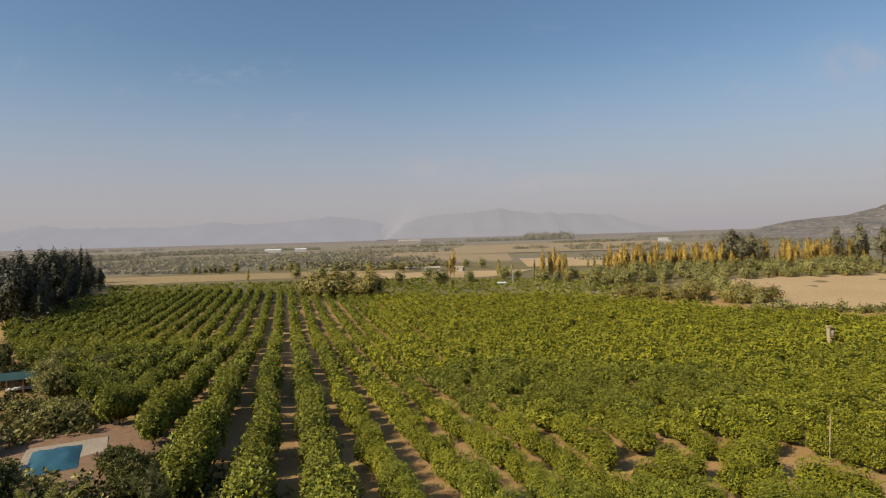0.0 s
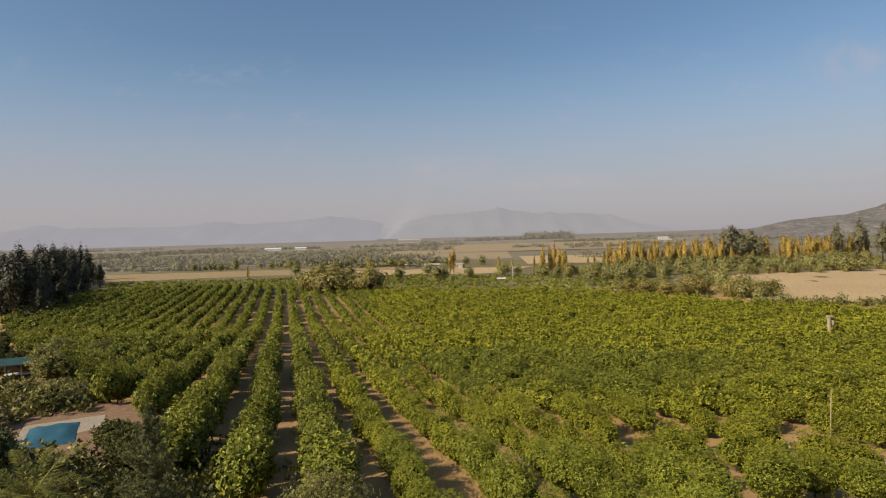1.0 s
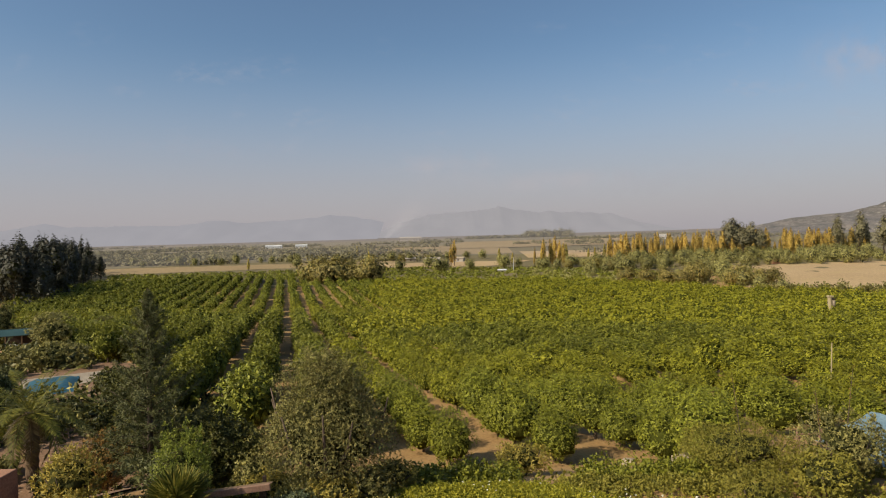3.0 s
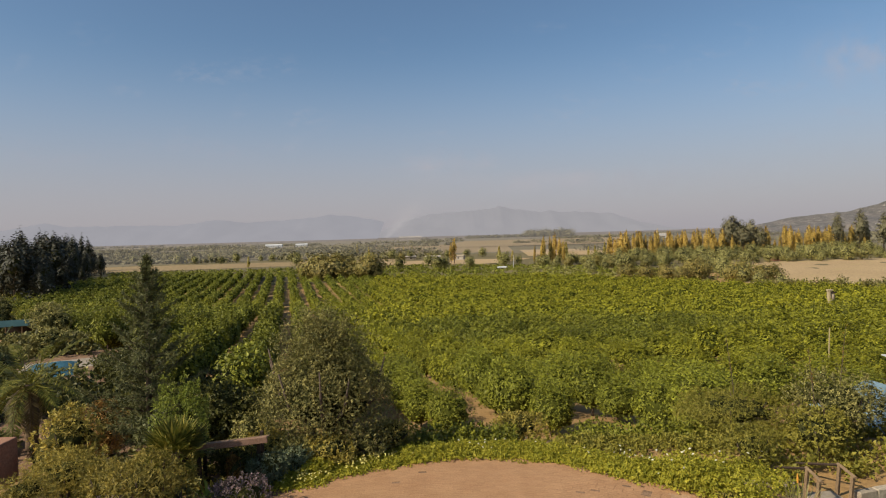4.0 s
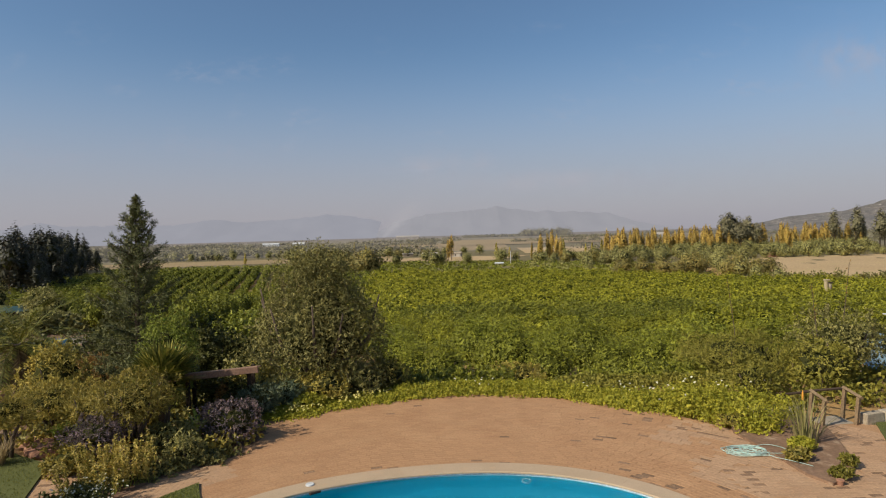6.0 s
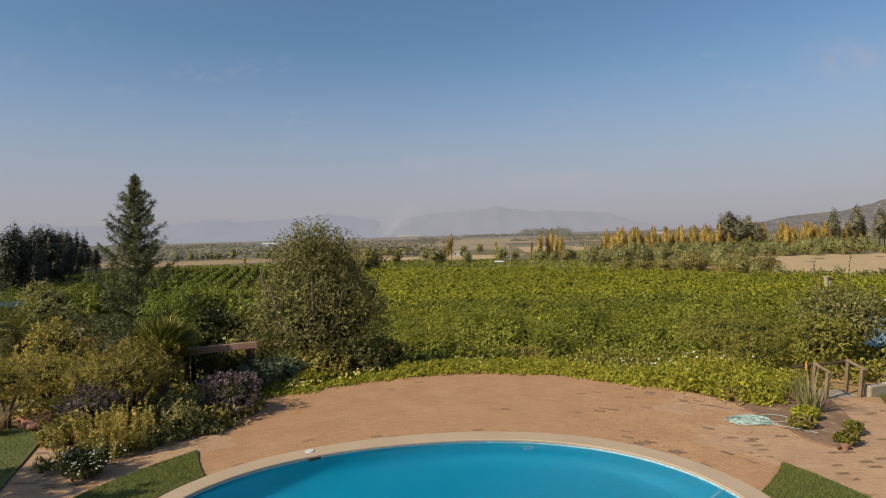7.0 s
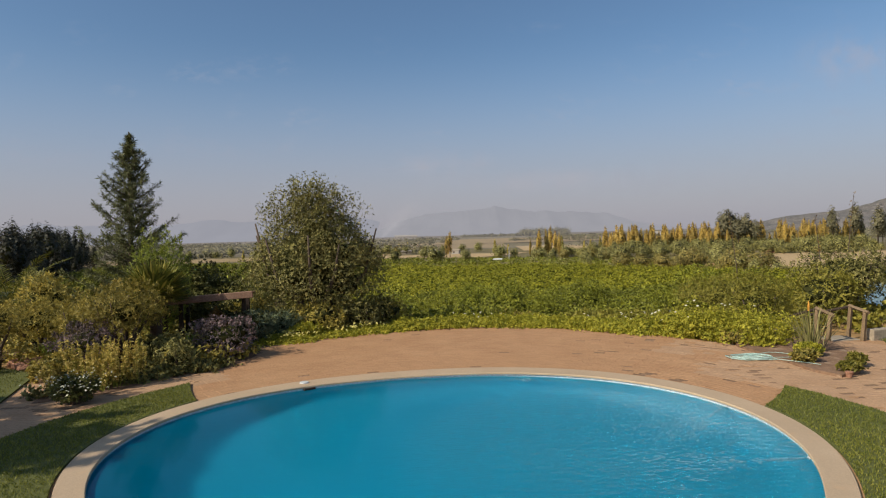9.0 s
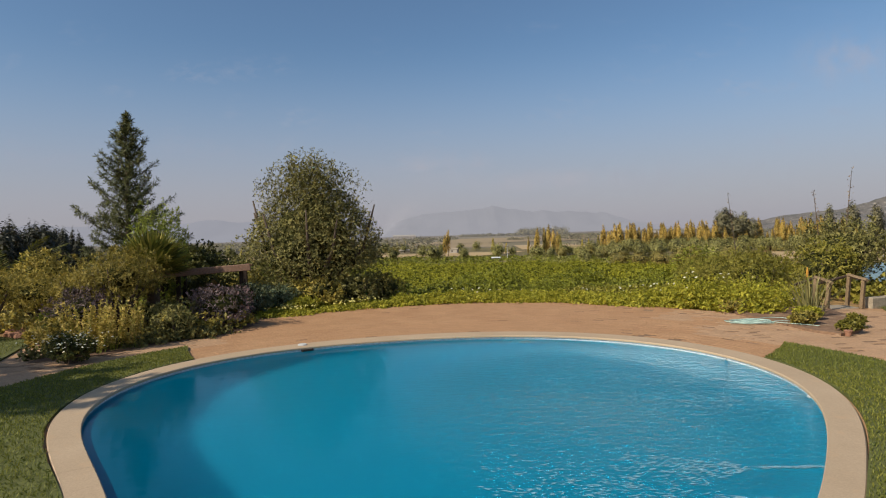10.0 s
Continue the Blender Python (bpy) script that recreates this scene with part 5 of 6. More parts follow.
shrub("garden_bush", -14.6, 30.0, gz(-14.6, 30), (1.5, 1.4, 1.3), 3600, 0.16, "olive", "grey-green bush on the garden slope", 78, "bush", 0.35, 32, 0.32, 0.2)
shrub("garden_bush", -11.3, 18.0, gz(-11.3, 18), (1.2, 1.1, 0.9), 3200, 0.13, "feather", "olive-green bush below the conifer", 79, "bush", 0.3, 30, 0.32, 0.1)
shrub("garden_bush", -8.5, 18.6, gz(-8.5, 18.6), (1.2, 1.1, 0.9), 3000, 0.14, "needle", "spreading green bush below the conifer", 80, "bush", 0.3, 30, 0.32, 0.0)
shrub("garden_bush", -11.6, 14.4, gz(-11.6, 14.4), (0.8, 0.8, 0.5), 1800, 0.11, "bluegreen", "low grey-green bush by the lawn", 81, "bush", 0.35, 22, 0.34, 0.0)
shrub("low_green_shrub", -8.6, 14.6, 0, (0.7, 0.5, 0.28), 1600, 0.08, "lime", "low bright groundcover shrub behind the lawn", 82, "shrub", 0.45, 18, 0.36)
shrub("dark_hedge_bush", -16.6, 24.9, gz(-16.6, 24.9), (0.8, 0.8, 1.2), 4500, 0.1, "darkleaf", "dark cone-shaped bush on red earth", 83, "bush", 0.4, 24, 0.34, 0.0, 0.6)
tuft("straw_grass", -9.55, 13.15, 0, 160, 0.75, 0.5, 0.008, "straw", "dry straw-coloured ornamental grass tuft", 84, "grass")
tuft("straw_grass", -10.3, 13.7, 0, 160, 0.7, 0.5, 0.008, "straw", "dry straw-coloured ornamental grass tuft", 85, "grass")
tuft("strap_leaf_plant", -5.9, 15.2, 0, 26, 0.5, 0.75, 0.05, "lime", "low plant with broad arching bright green leaves", 86)
tuft("strap_leaf_plant", -5.5, 14.9, 0, 20, 0.35, 0.7, 0.05, "lime", "low plant with broad arching bright green leaves", 87)
tuft("grey_agave", -4.9, 15.5, 0, 26, 0.45, 0.45, 0.03, "bluegreen", "grey spiky rosette among purple shrubs", 88)
shrub("feathery_shrub", -7.9, 14.2, 0, (0.9, 0.8, 0.5), 4200, 0.09, "feather", "feathery olive-green shrub among the flowers", 151, "shrub", 0.22, 34, 0.3, 0.5, 0.35, 0.3, -0.7, 7, 14)
shrub("low_green_shrub", -5.9, 13.6, 0, (0.7, 0.55, 0.4), 2200, 0.09, "olive", "low grey shrub under the feathery bush", 152, "shrub", 0.4, 20, 0.36)
shrub("low_green_shrub", -7.6, 12.6, 0, (0.6, 0.5, 0.3), 1600, 0.09, "feather", "low dry shrub behind yellow spikes", 153, "shrub", 0.4, 16, 0.36)
shrub("blue_green_bush", -4.25, 17.2, 0, (0.55, 0.5, 0.4), 1800, 0.09, "bluegreen", "blue-green bush at the corner of the paving", 154, "bush", 0.3, 20, 0.36)
drift("bed_plants", [(R.uniform(-11.2, -4.3), R.uniform(13.4, 18.3)) for _ in range(110)], "feather", 90, 0.10, (0.5, 0.45, 0.35), "low mixed foliage filling the planting bed", "plants", 41)
drift("bed_plants", [(R.uniform(-11.5, -5.5), R.uniform(14.4, 19)) for _ in range(60)], "olive", 90, 0.10, (0.5, 0.45, 0.4), "dull olive foliage in the planting bed", "plants", 42)
drift("edge_plants", [(-7.0 + 2.5 * k / 70 + R.gauss(0, 0.12), 11.25 + 2.1 * (k / 70) ** 0.9 + R.gauss(0, 0.16)) for k in range(70)], "olive", 90, 0.07, (0.3, 0.28, 0.2), "low grey-green plants spilling over the path edge", "plants", 43)
feather_palm(-19.5, 28.0, gz(-19.5, 28.0), 0.1 - gz(-19.5, 28.0), 3.3, "date palm with arching grey-green fronds", 89)


def shelter():
    """A small wooden shelter: a heavy front plank, sloping roof boards, posts and a back wall."""
    ob = thing("wooden_shelter", pose(-5.75, 16.0, 0, 0, 0, 8), "low wooden garden shelter with a heavy plank roof edge", "shelter")
    part("fascia_plank", box(bmesh.new(), -1.3, 1.16, -0.05, 0.05, 1.17, 1.345, 0.012, Matrix.Rotation(radians(-3), 4, "Y")), M["plank"], ob, "sunlit rough-sawn front plank")
    for k in range(2):
        y = 0.055 + k * 0.1
        part("roof_board", box(bmesh.new(), -1.16, 1.2, y, y + 0.095, 1.31 - k * 0.03, 1.335 - k * 0.03, 0.006, Matrix.Rotation(radians(-3), 4, "Y")), M["wood"], ob)
    for x in (-0.8, 0.8):
        for y in (0.3, 0.9):
            part("post", box(bmesh.new(), x - 0.05, x + 0.05, y - 0.05, y + 0.05, -0.3, 1.28, 0.008), M["darkwood"], ob)
    return ob


shelter()
# bush added to make the shaded void under the plank dark
shrub("dark_hedge_bush", -5.7, 16.6, 0, (0.85, 0.45, 0.6), 3400, 0.08, "darkleaf", "dark bush added to fill the dark void under the shelter", 155, "bush", 0.45, 24, 0.34)


def slab_stone(name, x, y, z, sx, sy, sz, label, seed, material="stone", category="stone", parent=None):
    bm = bmesh.new()
    bmesh.ops.create_icosphere(bm, subdivisions=2, radius=1)
    for w in bm.verts:
        d = w.co.normalized()
        k = 1 + 0.22 * noise.noise(d * 1.7 + Vector((seed, 0, 0))) + 0.08 * noise.noise(d * 5 + Vector((seed, 2, 0)))
        w.co = Vector((math.copysign(abs(d.x) ** 0.4, d.x) * sx, math.copysign(abs(d.y) ** 0.4, d.y) * sy, math.copysign(abs(d.z) ** 0.4, d.z) * sz)) * k
    if parent:
        ob = part(name, bm, M[material], parent, smooth=True)
        ob.matrix_basis = pose(x, y, z, 0, 0, seed * 50)
        return ob
    ob = thing(name, pose(x, y, z, 0, 0, seed * 40), label, category)
    part("stone_body", bm, M[material], ob, smooth=True)
    return ob


slab_stone("stone_slab", -8.8, 14.25, 0.02, 0.75, 0.4, 0.09, "flat reddish stone slab beside the lawn", 1, "terra")
slab_stone("stone_slab", -9.5, 14.6, 0.02, 0.45, 0.3, 0.08, "flat reddish stone slab beside the lawn", 2, "terra")
for k, (x, y, r) in enumerate(((8.3, 26.6, 0.3), (10.4, 25.6, 0.5), (17.6, 43.4, 0.5), (22.5, 32.0, 0.4), (3.2, 67.0, 0.6))):
    slab_stone("boulder", x, y, gz(x, y) + r * 0.25, r, r * 0.8, r * 0.6, "pale rounded boulder at the orchard edge", 4 + k)

# far lawn, west
v = [(-7.25, 10.2, 0.03), (-8.2, 12.7, 0.03), (-8.55, 13.2, 0.03), (-10.0, 14.05, 0.03), (-16, 14.3, 0.03), (-17, 6, 0.03), (-8.6, 5, 0.03)]
bm = bmesh.new()
bm.faces.new([bm.verts.new(p) for p in v])
r_ = bmesh.ops.extrude_face_region(bm, geom=bm.faces[:])
bmesh.ops.translate(bm, vec=(0, 0, -0.14), verts=[g for g in r_["geom"] if isinstance(g, bmesh.types.BMVert)])
bmesh.ops.recalc_face_normals(bm, faces=bm.faces[:])
tagged(part("lawn", bm, M["lawn"]), "green lawn beyond the garden path", "lawn", kind="structure")


def west_lawn(rng, n):
    p = np.stack([rng.uniform(-14, -7.2, n * 2), rng.uniform(9.5, 14, n * 2)], 1)
    ok = (p[:, 1] < 13.15 + (-8.5 - p[:, 0]) * 0.6) & (p[:, 0] < -7.3 - (p[:, 1] - 10.2) * 0.4) & (p[:, 1] < 14.0)
    p = p[ok]
    return p[rng.integers(0, len(p), n)]


turf("lawn_grass", west_lawn, 14000, "short mown green grass beyond the garden path", 9)
ring("lawn_edge_kerb", lambda a: 9.75, lambda a: 9.85, -0.1, 0.045, M["pale"], None, radians(147), radians(149), 4)
tagged(bpy.data.objects["lawn_edge_kerb"], "thin pale concrete kerb along the lawn", "kerb", kind="structure")
sheet("garden_slope", [(-38, 19), (-11, 19), (-11.5, 33), (-40, 38)], M["bedsoil"], "bare brown slope below the garden", 0.03, 40, "ground")
sheet("garden_slope", [(-46, 36), (-12.5, 33.4), (-25.5, 57), (-54, 61)], M["bedsoil"], "bare brown ground round the lower pool", 0.03, 40, "ground")
pad = thing("brick_pad", pose(0, 0, 0), "raised pad of red-brown paving below the garden", "paving")
part("slab", box(bmesh.new(), -25, -17.4, 18.5, 24.2, -3.6, -1.0, 0.03), M["terra"], pad)
sheet("garden_bed", [(-11.4, 15.2), (-4.3, 13.2), (-3.6, 18.4), (-11, 18.4)], M["bare"], "dark planting bed under the shrubs", 0.0, 16, "bed")
sheet("garden_bed", [(-6.9, 10.75), (-5.9, 11.35), (-4.6, 13.9), (-7.6, 14.0)], M["bare"], "dark planting bed along the garden path", 0.01, 10, "bed")

# tall open trees west of the terrace that throw dappled shade on lawn and path
for k, (x, y, h, r) in enumerate(((-15.2, 5.4, 2.8, 2.6), (-13.0, 4.2, 2.3, 2.0))):
    shrub("shade_tree", x, y, 0, (r, r, 2.4), 5600, 0.28, "olive", "open-crowned tree beside the west lawn", 281 + k, "tree", 0.5, 34, 0.3, h, 0.0, 0.3, -0.9, 6, 10)

# ---- flower border along the terrace ----
def border():
    rng = np.random.default_rng(91)
    vs, qs, sum_, blossoms, pale = [], [], 0, [], []
    for k in range(520):
        d = rng.uniform(39.5, 119)
        a = radians(d)
        wide = 1.05 + 1.5 * smooth01((62 - d) / 18)
        t = rng.uniform(0, 1)
        r = deck_edge(a) - 0.12 + wide * t
        x, y = POOL[0] + r * math.cos(a), POOL[1] + r * math.sin(a)
        if x > 8.1 and y < 14.6:
            continue
        h = (0.17 + 0.27 * smooth01((62 - d) / 14)) * (0.55 if d > 97 else 1.0) * (0.5 + 0.9 * math.sin(min(1, t + 0.15) * 2.6)) * rng.uniform(0.7, 1.2)
        w = rng.uniform(0.28, 0.5)
        p, nn = clumps(rng, 84, (w, w, max(h, 0.07)), 7, 0.5, low=-0.1)
        z = gz(x, y)
        v, q = sprigs(rng, p + [x, y, z + h * 0.3], nn, 0.058, 5, 0.6)
        vs.append(v)
        qs.append(q + sum_)
        sum_ += len(v)
        if rng.random() < (0.6 if 100 < d < 117 else 0.1 if 46 < d < 62 else 0.025):
            for _ in range(2 if d < 70 else 3):
                q = (x + rng.normal() * w * 0.5, y + rng.normal() * w * 0.4, z + h * 1.25 + 0.08)
                (blossoms if d < 95 else pale).append(q)
    v = np.concatenate(vs)
    tagged(new("groundcover", array_mesh("groundcover", v, np.concatenate(qs), M["groundcover"])), "bright green trailing groundcover along the terrace edge", "groundcover", kind="stuff")
    petals("white_blossoms", blossoms, "whiteflower", 0.075, None, "white blossoms scattered in the groundcover", 92)
    petals("yellow_blossoms", pale, "yellowflower", 0.072, None, "pale yellow blossoms under the olive bush", 93)


border()
rr = random.Random(17)
petals("white_blossoms", [(-6.1 + rr.gauss(0, 0.3), 10.6 + rr.gauss(0, 0.25), 0.42 + rr.uniform(-0.12, 0.1)) for _ in range(110)], "whiteflower", 0.045, None, "tiny white blossoms on the low clump", 94)
shrub("dry_slope_bush", 3.1, 23.2, gz(3.1, 23.2), (1.25, 1.0, 0.62), 2600, 0.13, "feather", "dry olive bush on the bank below the terrace", 95, "bush", 0.3, 26, 0.34)
shrub("low_green_shrub", -3.5, 17.0, 0, (0.6, 0.4, 0.22), 1200, 0.09, "groundcover", "yellow-green cushion plant at the terrace edge", 96, "shrub", 0.4, 14, 0.4)
drift("bank_scrub", [(rr.uniform(8.9, 16), rr.uniform(15.8, 20.5)) for _ in range(70)], "oliveshrub", 80, 0.12, (0.7, 0.7, 0.4), "loose olive scrub below the steps", "scrub", 98)
drift("bank_scrub", [p for p in [(rr.uniform(-9, 16), rr.uniform(19.2, 24.6)) for _ in range(200)] if not 2.6 < p[0] < 8 or p[1] < 20.8], "oliveshrub", 60, 0.13, (0.7, 0.6, 0.3), "dry scrub and weeds on the bank", "scrub", 97)

drift("bank_scrub", [p for p in [(rr.uniform(-1.5, 8.6), rr.uniform(19.2, 21.2)) for _ in range(190)] if not 2.4 < p[0] < 4.6], "citrusold", 120, 0.09, (0.55, 0.5, 0.56), "leafy weeds between the groundcover and the orchard", "scrub", 198)
drift("bank_scrub", [(rr.uniform(3.9, 9.2), rr.uniform(17.9, 19.3)) for _ in range(110)], "oliveshrub", 130, 0.07, (0.5, 0.45, 0.24), "trailing green plants at the brink of the bank", "scrub", 199)

# ---- garden east of the terrace ----
shrub("feathery_shrub", 10.4, 20.6, gz(10.4, 20.6), (2.6, 1.9, 0.85), 20000, 0.08, "oliveshrub", "wide feathery olive shrub below the terrace", 101, "shrub", 0.26, 60, 0.28, 0.1, 0.4, 0.3, -0.9, 8, 30)
shrub("twiggy_shrub", 12.7, 18.6, gz(12.7, 18.6), (1.6, 1.3, 1.05), 10000, 0.08, "olive", "tall twiggy shrub beside the steps", 102, "shrub", 0.4, 46, 0.3, 0.2, 0.4, 0.3, -0.9, 8, 16)
shrub("dark_hedge_bush", 14.6, 17.4, gz(14.6, 17.4), (1.6, 1.4, 1.05), 9000, 0.085, "darkleaf", "leafy green bush behind the low stone wall", 103, "bush", 0.5, 40, 0.32, 0.0, 0.55)
shrub("garden_bush", 11.2, 17.2, gz(11.2, 17.2), (1.1, 1.0, 0.8), 4600, 0.085, "oliveshrub", "olive-green bush behind the handrail", 104, "bush", 0.4, 28, 0.34, 0.0, 0.5)
shrub("garden_bush", 8.9, 16.6, gz(8.9, 16.6), (1.0, 0.9, 0.62), 4600, 0.085, "oliveshrub", "loose green bush behind the sword-leaf plant", 105, "bush", 0.3, 28, 0.34, 0.0, 0.4, 0.3, -0.9, 6, 14)


def wand(x, y, z, h, lean, seed, label):
    """A bare flowering stalk that stands above the shrubs."""
    ob = thing("flower_stalk", pose(x, y, z), label, "plant")
    bm = bmesh.new()
    tube(bm, [(0, 0, 0), (lean * 0.3, 0, h * 0.5), (lean, 0.02, h)], [0.02, 0.014, 0.006], 5)
    part("stem", bm, M["bark"], ob)
    rng = np.random.default_rng(seed)
    n = 34
    s = rng.uniform(0.62, 1.02, (n, 1))
    p = np.concatenate([lean * s ** 1.5, 0 * s, h * s], 1) + rng.normal(size=(n, 3)) * 0.035
    v, q = leaves(rng, p, unit(rng.normal(size=(n, 3))), 0.07, 0.4)
    tagged(piece("seed_head", array_mesh("seed_head", v, q, M["rust"]), ob), "dry rusty seed head", kind="stuff")


wand(10.2, 20.2, gz(10.2, 20.2), 3.5, -0.3, 1, "tall bare seed stalk above the shrub")
wand(11.7, 18.2, gz(11.7, 18.2), 3.0, -0.2, 2, "tall bare seed stalk above the shrub")
wand(12.5, 18.4, gz(12.5, 18.4), 3.6, 0.3, 3, "tall bare seed stalk above the shrub")

# planting bed with a kerb of earth
v0 = [(7.0, 13.9), (7.15, 12.4), (7.2, 11.4), (7.4, 10.95), (7.9, 11.2), (8.4, 11.8), (8.9, 13.0), (9.3, 14.2), (8.6, 15.2), (7.4, 15.0)]
bm = bmesh.new()
top = bm.faces.new([bm.verts.new((x, y, 0.05)) for x, y in v0])
r_ = bmesh.ops.extrude_face_region(bm, geom=[top])
bmesh.ops.translate(bm, vec=(0, 0, -0.15), verts=[g for g in r_["geom"] if isinstance(g, bmesh.types.BMVert)])
bmesh.ops.recalc_face_normals(bm, faces=bm.faces[:])
tagged(part("garden_bed", bm, M["bedsoil"]), "bare brown planting bed beside the path", "bed", kind="structure")
tuft("sword_leaf_plant", 8.2, 13.1, 0.03, 64, 1.1, 0.75, 0.013, "swordleaf", "tall sword-leaved plant with stiff upright blades", 107, "plant", 0.15)
shrub("low_green_shrub", 7.82, 12.6, 0.03, (0.34, 0.28, 0.16), 2400, 0.05, "groundcover", "bright green low plant at the foot of the blades", 108, "shrub", 0.5, 14, 0.4, 0.0, 0.3)
shrub("low_green_shrub", 7.72, 11.2, 0.03, (0.22, 0.2, 0.12), 1000, 0.055, "oliveshrub", "small green plant at the corner of the bed", 109, "shrub", 0.5, 14, 0.4, 0.0, 0.3)
shrub("low_green_shrub", 8.25, 11.75, 0.03, (0.2, 0.18, 0.13), 900, 0.055, "oliveshrub", "small green plant at the corner of the bed", 110, "shrub", 0.5, 14, 0.4, 0.0, 0.3)
shrub("low_green_shrub", 7.4, 12.1, 0.03, (0.3, 0.28, 0.14), 700, 0.08, "feather", "small dry plant on bare soil", 111, "shrub", 0.4, 10, 0.4)
shrub("low_green_shrub", 7.3, 14.4, 0.03, (0.5, 0.35, 0.14), 900, 0.08, "feather", "low dry weeds at the terrace edge", 112, "shrub", 0.4, 12, 0.4)


def poker(x, y, h, seed):
    ob = thing("torch_lily", pose(x, y, 0), "orange torch-shaped bloom on a tall stalk", "flower")
    bm = bmesh.new()
    tube(bm, [(0, 0, 0), (0.02, 0, h * 0.5), (0.03, 0.01, h)], [0.012, 0.01, 0.008], 5)
    part("stem", bm, M["lime"], ob)
    bm = bmesh.new()
    tube(bm, [(0.03, 0.01, h - 0.02), (0.03, 0.01, h + 0.08), (0.03, 0.01, h + 0.2)], [0.02, 0.026, 0.008], 8)
    part("bloom", bm, M["orangeflower"], ob)


poker(8.37, 13.52, 0.86, 1)
pot = thing("flower_pot", pose(7.55, 10.98, 0.0), "small terracotta flower pot at the bed edge", "pot")
bm = bmesh.new()
tube(bm, [(0, 0, 0), (0, 0, 0.075), (0, 0, 0.08), (0, 0, 0.1)], [0.045, 0.062, 0.07, 0.07], 14)
part("pot_body", bm, M["terra"], pot, smooth=False)


def garden_hose():
    rng = random.Random(33)
    cu = bpy.data.curves.new("garden_hose", "CURVE")
    cu.dimensions, cu.bevel_depth, cu.bevel_resolution = "3D", 0.0065, 1
    sp = cu.splines.new("NURBS")
    pts = []
    for k in range(110):
        a = k * 0.9 + rng.uniform(-0.5, 0.5)
        r = 0.28 + 0.13 * math.sin(k * 0.37) + rng.uniform(-0.15, 0.15)
        pts.append((6.72 + 0.1 * math.sin(k * 0.11) + math.cos(a) * r * 1.25, 12.72 + math.sin(a) * r * 0.9, 0.018 + 0.03 * rng.random()))
    for x, y in ((7.1, 13.0), (7.4, 12.9), (7.55, 12.6), (7.3, 12.35), (7.0, 12.5), (6.95, 12.2), (7.3, 12.0), (7.5, 11.7)):
        pts.append((x, y, 0.07))
    sp.points.add(len(pts) - 1)
    for p, q in zip(sp.points, pts):
        p.co = (*q, 1)
    sp.use_endpoint_u = True
    cu.materials.append(M["hose"])
    tmp = new("garden_hose", cu)
    dg = bpy.context.evaluated_depsgraph_get()
    me = bpy.data.meshes.new_from_object(tmp.evaluated_get(dg))
    bpy.data.objects.remove(tmp)
    ob = thing("garden_hose", pose(0, 0, 0), "pale green garden hose in a loose tangle on paving", "hose")
    piece("hose_tube", me, ob)


garden_hose()


def handrail(feet, h0, h1, slope, label):
    """Two leaning posts, a top rail that climbs from the near one to the far one, and a rail down the steps."""
    ob = thing("handrail", pose(0, 0, 0), label, "handrail", "step handrails")
    (x0, y0), (x1, y1) = feet
    tops = [Vector((x0 + 0.05, y0 - 0.02, h0)), Vector((x1 + 0.05, y1 - 0.02, h1))]
    for (x, y), top in zip(feet, tops):
        bm = bmesh.new()
        tube(bm, [(x, y, -0.4), (x, y, 0.0), top - Vector((0, 0, 0.02))], [0.058, 0.054, 0.05], 4)
        part("post", bm, M["wood"], ob)
    u = (tops[1] - tops[0]).normalized() * 0.12
    bm = bmesh.new()
    tube(bm, [tops[0] - u, tops[0], tops[1], tops[1] + u * 0.5], [0.046, 0.048, 0.048, 0.044], 4)
    part("top_rail", bm, M["wood"], ob)
    bm = bmesh.new()
    tube(bm, [tops[1], Vector(slope)], [0.036, 0.036], 5)
    part("sloping_rail", bm, M["darkwood"], ob)
    bm = bmesh.new()
    tube(bm, [(slope[0], slope[1], slope[2] - 1.6), slope], [0.04, 0.036], 5)
    part("lower_post", bm, M["darkwood"], ob)
    return ob


handrail(((10.1, 14.25), (10.12, 14.78)), 0.68, 0.74, (9.75, 15.9, 0.36), "weathered wooden handrail at the head of the steps")
handrail(((9.2, 14.12), (9.24, 14.66)), 0.66, 0.72, (9.05, 15.7, 0.34), "weathered wooden handrail at the head of the steps")
steps = thing("garden_steps", pose(9.7, 14.3, 0.0, 0, 0, 6), "wooden steps going down from the terrace path", "steps")
for k in range(6):
    part("tread", box(bmesh.new(), -0.42, 0.42, k * 0.3, k * 0.3 + 0.285, -0.05 - max(0, k - 1) * 0.17, 0.016 - max(0, k - 1) * 0.17, 0.01), M["dustslab" if k < 2 else "wood"], steps)

wall = thing("stone_wall", pose(10.3, 14.2, 0, 0, 0, 15), "low retaining wall of flat tan stone blocks", "wall")
for k in range(8):
    w0 = 0.02 + k * 0.56
    part("block", box(bmesh.new(), w0, w0 + 0.548, 0, 0.2, -0.2, 0.255 + rr.uniform(-0.012, 0.012), 0.02), M["stone"], wall)
wall = thing("stone_wall", pose(0, 0, 0), "short row of pale stones behind the bed", "wall")
for k in range(7):
    slab_stone("stone", 7.95 + k * 0.2, 15.25 + rr.uniform(-0.05, 0.05) - 0.02 * k, 0.08, 0.13, 0.11, 0.12, "", k + 30, parent=wall)

# path and lawns east
ring("paving_bed", lambda a: 6.5, lambda a: 11.2, -0.14, -0.014, M["joint"], TERRACE, radians(-40), radians(40), 40)
v = [(9.7, 12.6, 0.03), (10.6, 14.3, 0.03), (16, 14.6, 0.03), (16, 9, 0.03), (11.4, 9, 0.03), (10.2, 11.0, 0.03)]
bm = bmesh.new()
